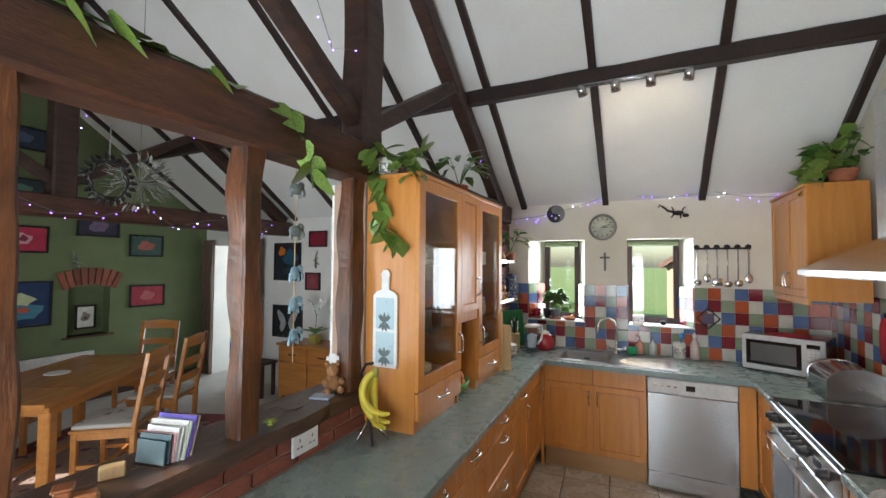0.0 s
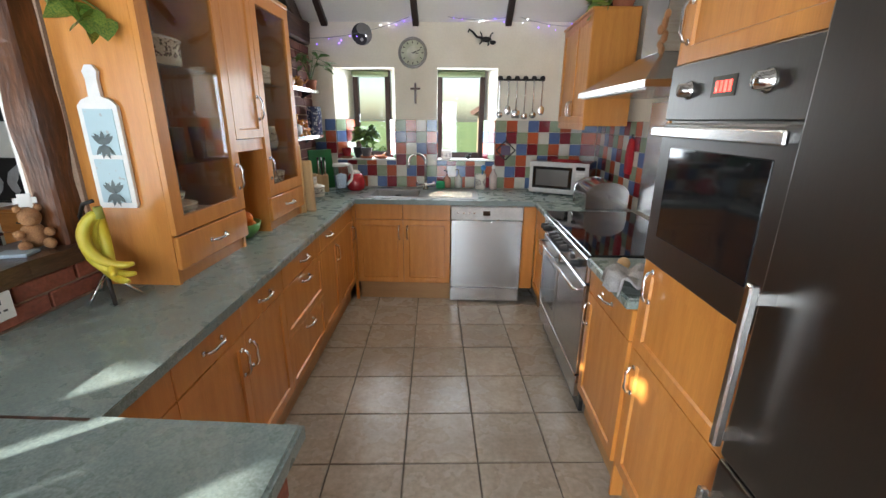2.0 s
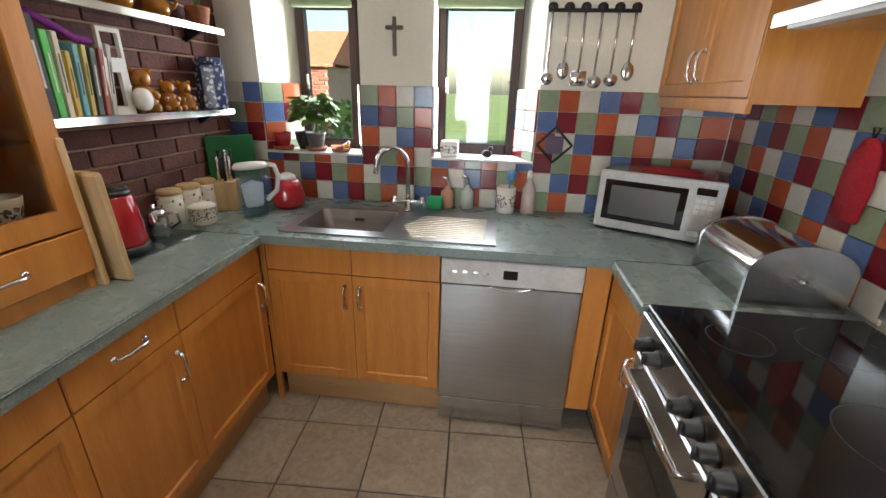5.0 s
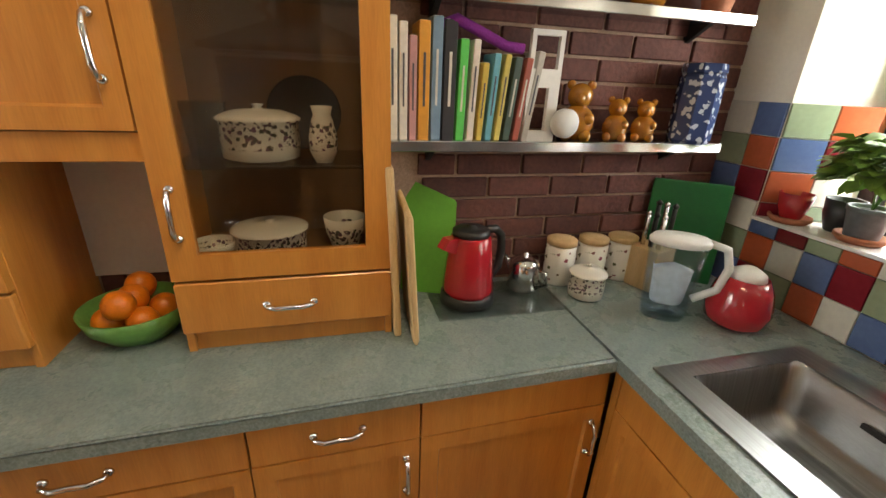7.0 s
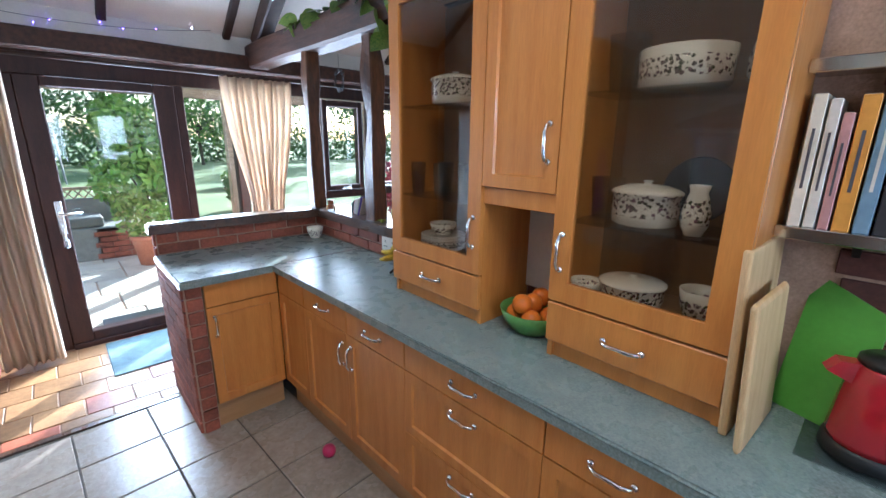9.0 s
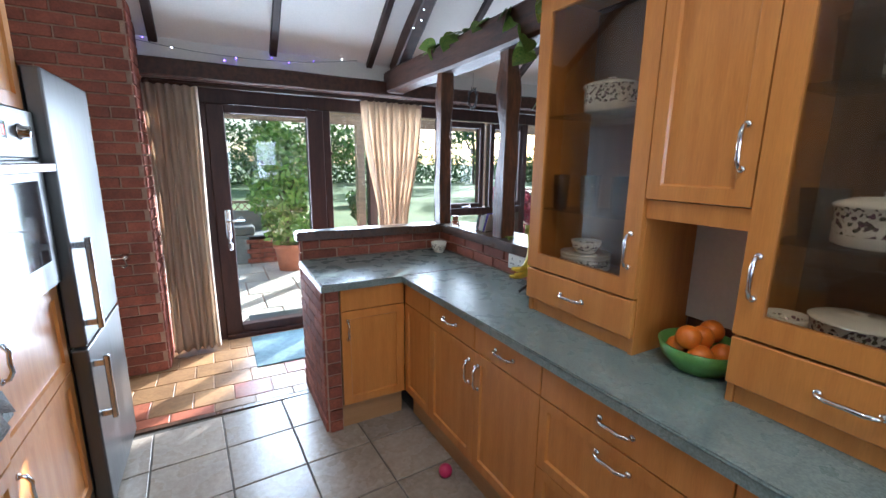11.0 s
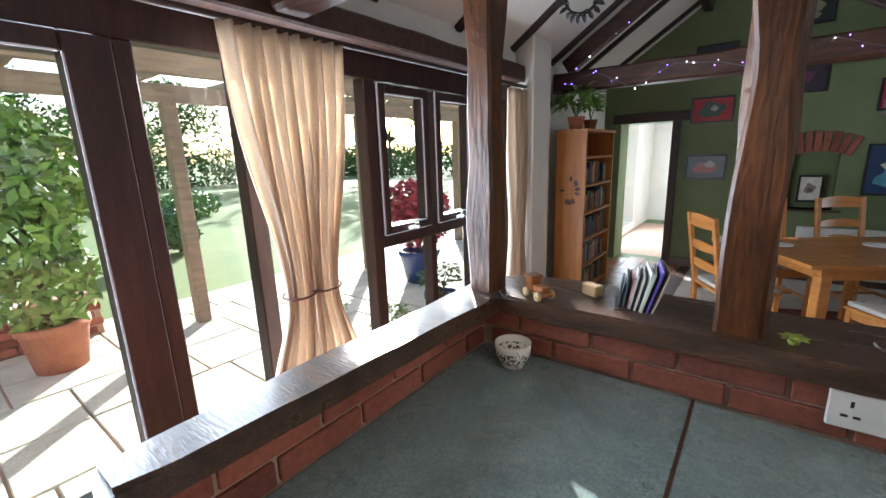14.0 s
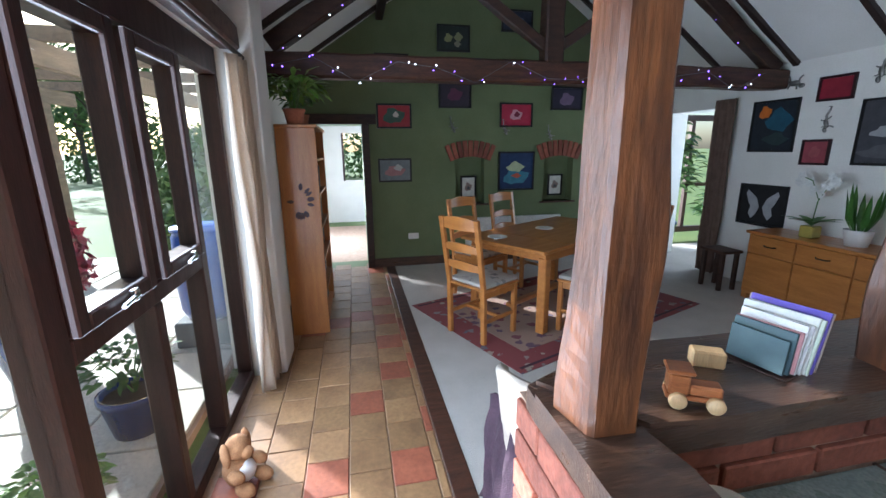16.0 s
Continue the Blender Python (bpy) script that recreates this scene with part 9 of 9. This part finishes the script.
tagged(hg, "long dark green hedge beside the lawn", "hedge", "", "stuff")
sw = thing("climbing_frame", 0.6, -17.5, -0.13, 0, "thin metal climbing frame far across the lawn", "climbing frame")
for x in (-0.7, 0.7):
    for y in (-0.5, 0.5):
        bm = bmesh.new()
        tube(bm, [(x, y, 0), (x * 0.9, 0, 1.9)], 0.03, 6)
        part("leg", bm, M["pewter"], sw)
bm = bmesh.new()
tube(bm, [(-0.65, 0, 1.9), (0.65, 0, 1.9)], 0.03, 6)
part("crossbar", bm, M["pewter"], sw)
bm = bmesh.new()
box(bm, -0.55, 0.10, -1.32, -0.96, -0.055, -0.035, 0.004)
om = part("outdoor_mat", bm, M["black"])
tagged(om, "black rubber scraper mat outside the garden door", "mat")

# yard behind the sink
yd = thing("brick_outbuilding", -4.6, 11.6, -0.13, 0, "red brick outbuilding with a tiled roof", "building")
block("wall", (-1.4, 1.15, 0, 2.0, 0, 2.1), M["mortar"], yd, 0)
for r_ in range(24):
    for c_ in range(11):
        ob = new("brick", brick_mesh(0.215, 0.065, 0.03, M["brick"]))
        ob.matrix_basis = pose(-1.28 + 0.225 * c_ + (0.11 if r_ % 2 else 0), -0.01, 0.05 + 0.085 * r_)
        ob.parent = yd
bm = bmesh.new()
slab_outline(bm, [(-1.6, 2.08), (1.35, 2.08), (1.35, 2.14), (-1.6, 2.14)], -0.15, 0.0)
v = [bm.verts.new(p) for p in ((-1.6, -0.15, 2.14), (1.35, -0.15, 2.14), (1.35, 1.0, 2.9), (-1.6, 1.0, 2.9), (-1.6, 2.1, 2.14), (1.35, 2.1, 2.14))]
for f in ((0, 1, 2, 3), (3, 2, 5, 4), (0, 3, 4), (1, 5, 2)):
    bm.faces.new([v[i] for i in f])
part("roof", bm, M["terracotta"], yd)
shrub("yard_shrub", -1.1, 7.0, [(0, 0, 0.6, 0.5, 0.4, 0.45), (0.3, 0, 0.95, 0.4, 0.35, 0.35), (-0.5, 0.2, 1.1, 0.5, 0.4, 0.4)], 1300, 0.075, M["leaf_lit"], "leafy shrub outside the sink window", 0.7, 71, "shrub", "garden shrubs")
shrub("garden_room_shrub", -5.6, 9.6, [(0, 0, 0.9, 1.0, 0.7, 0.9), (0.8, 0, 1.6, 0.8, 0.6, 0.7), (-0.9, 0, 1.5, 0.8, 0.6, 0.8)], 2200, 0.09, M["leaf_lit"], "leafy shrub outside the garden room", 0.8, 72, "shrub", "garden shrubs")
sh = thing("timber_shed", 1.2, 12.4, -0.13, -12, "dark timber shed with a white window", "shed")
block("wall", (-0.5, 1.6, 0, 1.8, 0, 1.9), M["weathered"], sh, 0.01)
bm = bmesh.new()
slab_outline(bm, [(-0.7, 1.88), (0.55, 2.7), (1.8, 1.88), (1.7, 1.80), (0.55, 2.58), (-0.6, 1.80)], -0.2, 2.0)
part("roof", bm, M["beam_x"], sh)
block("window", (-0.1, 0.35, -0.03, 0.0, 0.9, 1.5), M["white"], sh, 0.005)
for i in range(9):
    block("board", (-0.48 + 0.23 * i, -0.28 + 0.23 * i, -0.02, -0.001, 0.03, 1.86), M["weathered"], sh, 0.003)

# swing arm on the brick pier
sa = thing("towel_arm", 0.88, -0.252, 0.88, 0, "chrome swing arm with small hooks on the brick pier", "hook rail", "", "")
bm = bmesh.new()
revolve(bm, [(0.028, 0), (0.028, 0.006), (0.016, 0.014), (0.012, 0.04), (0, 0.042)], 16, m=pose(0, 0, 0, -90, 0, 0))
part("wall_plate", bm, M["chrome"], sa, "", True)
bm = bmesh.new()
tube(bm, [(0.0, 0.035, 0.0), (0.05, 0.05, 0.005), (0.20, 0.07, 0.02)], 0.008, 8)
part("arm", bm, M["chrome"], sa, "", True)
bm = bmesh.new()
tube(bm, [(0.0, 0.04, -0.005), (-0.012, 0.055, -0.05), (0.004, 0.07, -0.06), (0.012, 0.075, -0.045)], 0.005, 6)
part("hook", bm, M["chrome"], sa, "", True)

# ---- pieces: bricks and tiles ----
random.seed(5)
pier = thing("brick_pier", 0, 0, 0, 0, "red brick pier beside the garden door", "pier", "", "structure")
block("core", (0.712, 1.298, GARDEN, -0.262, 0, 2.55), M["mortar"], pier, 0)
brick_face(pier, (0.712, -0.262), (0, -1), 0.358, 0.0, 2.55, M["brick"])
brick_face(pier, (1.298, -0.262), (-1, 0), 0.586, 0.0, 2.55, M["brick"])
half = bpy.data.objects["wall_half"]
brick_face(half, (HALF_X - 0.006, 1.855), (0, -1), 1.38, TOP + 0.001, 1.04, M["brick"])
brick_face(half, (-0.168, HALF_Y + 0.065), (-1, 0), 1.01, TOP + 0.001, 1.04, M["brick"])
brick_face(half, (-0.168, 1.048), (0, -1), 0.635, 0.0, TOP - 0.045, M["brick"])
brick_face(half, (-0.168, HALF_Y + 0.06), (0, -1), 0.055, TOP - 0.04, 1.04, M["brick"])
brick_face(half, (-1.395, HALF_Y + 0.006), (1, 0), 1.225, 0.0, 1.04, M["brick"])
brick_face(half, (-0.170, 1.05), (-1, 0), 0.082, 0.0, TOP - 0.045, M["brick"])
brick_face(bpy.data.objects["wall_division"], (HALF_X - 0.006, FAR), (0, -1), 1.14, TOP + 0.001, 2.16, M["brick_dark"])
brick_face(bpy.data.objects["wall_division"], (HALF_X - 0.006, 2.697), (0, -1), 0.295, TOP + 0.001, TOP + 0.10, M["brick_dark"])

TILES = [material("tile_cream", (0.64, 0.62, 0.54), 0.15, fine=0.04, vary=0.05), material("tile_blue", (0.085, 0.135, 0.285), 0.15, second=(0.11, 0.165, 0.32), fine=0.06, vary=0.12),
         material("tile_dark_red", (0.20, 0.018, 0.028), 0.15, second=(0.16, 0.014, 0.022), fine=0.06, vary=0.12), material("tile_sage", (0.27, 0.33, 0.215), 0.15, fine=0.05, vary=0.10),
         material("tile_rust", (0.46, 0.105, 0.045), 0.15, second=(0.40, 0.085, 0.035), fine=0.06, vary=0.12)]


def tile(owner, kind_, w, h, m_):
    key = ("tile", kind_, round(w, 3), round(h, 3))
    if key not in BRICKS:
        bm = bmesh.new()
        box(bm, -w / 2 + 0.0012, w / 2 - 0.0012, -0.009, 0.0, -h / 2 + 0.0012, h / 2 - 0.0012)
        bmesh.ops.bevel(bm, geom=[e_ for e_ in bm.edges if all(abs(v_.co.y + 0.009) < 1e-5 for v_ in e_.verts)], offset=0.002, segments=1, affect="EDGES")
        BRICKS[key] = mesh_of(bm, TILES[kind_])
    ob = new("tile", BRICKS[key])
    ob.matrix_basis = m_
    ob.parent = owner


RH = 0.105
sink_wall, east_wall = bpy.data.objects["wall_sink"], bpy.data.objects["wall_east"]
edges = [-1.19, -1.08, -0.98, -0.885, -0.79, -0.695, -0.60, -0.505, -0.41, -0.313, -0.215, -0.118, -0.02, 0.075, 0.165, 0.255, 0.345, 0.44, 0.53, 0.63, 0.73, 0.83, 0.93, 1.03, 1.13, 1.23, 1.33, 1.468]
for c_, (x0, x1) in enumerate(zip(edges, edges[1:])):
    under = (x0 > -0.99 and x1 < -0.40) or (x0 > -0.03 and x1 < 0.54)
    for r_ in range(6):
        z0, z1 = TOP + RH * r_, TOP + RH * (r_ + 1)
        if under and z1 > 1.165:
            if z0 > 1.15:
                continue
            z1 = 1.165
        tile(sink_wall, (c_ + 3 * (5 - r_)) % 5, x1 - x0, z1 - z0, pose((x0 + x1) / 2, FAR - 0.001, (z0 + z1) / 2))
for xa, ya, xb, yb in ((-0.98, FAR, -0.85, FAR + 0.22), (0.43, FAR + 0.22, 0.53, FAR), (-0.49, FAR + 0.22, -0.41, FAR), (-0.02, FAR, -0.03, FAR + 0.22)):
    L = math.hypot(xb - xa, yb - ya)
    n_ = max(2, round(L / 0.105))
    ang = math.degrees(math.atan2(yb - ya, xb - xa))
    for c_ in range(n_):
        for r_ in range(4):
            z0, z1 = max(1.177, TOP + RH * (r_ + 2)), TOP + RH * (r_ + 3)
            u = (c_ + 0.5) / n_
            tile(sink_wall, (c_ + 3 * (5 - r_) + 2) % 5, L / n_, z1 - z0, pose(xa + (xb - xa) * u, ya + (yb - ya) * u, (z0 + z1) / 2, 0, 0, ang) @ pose(0, -0.001, 0))
for c_ in range(10):
    for r_ in range(6):
        tile(east_wall, (c_ + 3 * (5 - r_) + 1) % 5, 0.108, RH, pose(EAST - 0.001, FAR - 0.012 - 0.054 - 0.108 * c_, TOP + RH * (r_ + 0.5), 0, 0, -90))

fk, fp_ = bpy.data.objects["floor_kitchen"], bpy.data.objects["floor_passage"]


def floor_tile(owner, x0, x1, y0, y1, mat_, grout, wob=0.0, skew=Matrix()):
    w, h = x1 - x0, y1 - y0
    key = ("floor", mat_.name, round(w, 3), round(h, 3))
    if key not in BRICKS:
        bm = bmesh.new()
        box(bm, -w / 2 + grout, w / 2 - grout, -h / 2 + grout, h / 2 - grout, -0.01, 0.0)
        bmesh.ops.bevel(bm, geom=[e_ for e_ in bm.edges if all(v_.co.z > -0.001 for v_ in e_.verts)], offset=0.003, segments=1, affect="EDGES")
        BRICKS[key] = mesh_of(bm, mat_)
    ob = new("tile", BRICKS[key])
    ob.matrix_basis = skew @ pose((x0 + x1) / 2, (y0 + y1) / 2, 0.002 + random.uniform(-wob, wob), 0, 0, random.choice((0, 180)))
    ob.parent = owner


ASKEW = pose(-0.08, 2.63, 0, 0, 0, 3.2) @ pose(0.08, -2.63, 0)
for i in range(-4, 5):
    for j in range(-8, 5):
        x0, y0 = -0.085 + 0.347 * i, 2.635 + 0.347 * j
        x1, y1 = x0 + 0.347, y0 + 0.347
        y0 = max(y0, 0.56)
        if y1 - y0 < 0.05 or x0 > 1.0 or x1 < -0.72:
            continue
        floor_tile(fk, x0, x1, y0, y1, M["tile_floor"], 0.0035, 0.0004, ASKEW)
rnd = random.Random(9)
for i in range(-27, 4):
    for j in range(0, 6):
        x0 = 0.06 + 0.238 * i
        y0 = -0.64 + 0.21 * j
        off = 0.119 if j % 2 else 0.0
        y1 = min(y0 + 0.21, 0.455 if x0 < -1.4 else 0.515)
        if y1 - y0 < 0.04:
            continue
        if x0 + off < GREEN - 0.4 or x0 > 0.9:
            continue
        red = rnd.random() < 0.13
        floor_tile(fp_, x0 + off, x0 + off + 0.238, y0, y1, M["pamment_red"] if red else M["pamment"], 0.003, 0.0012)
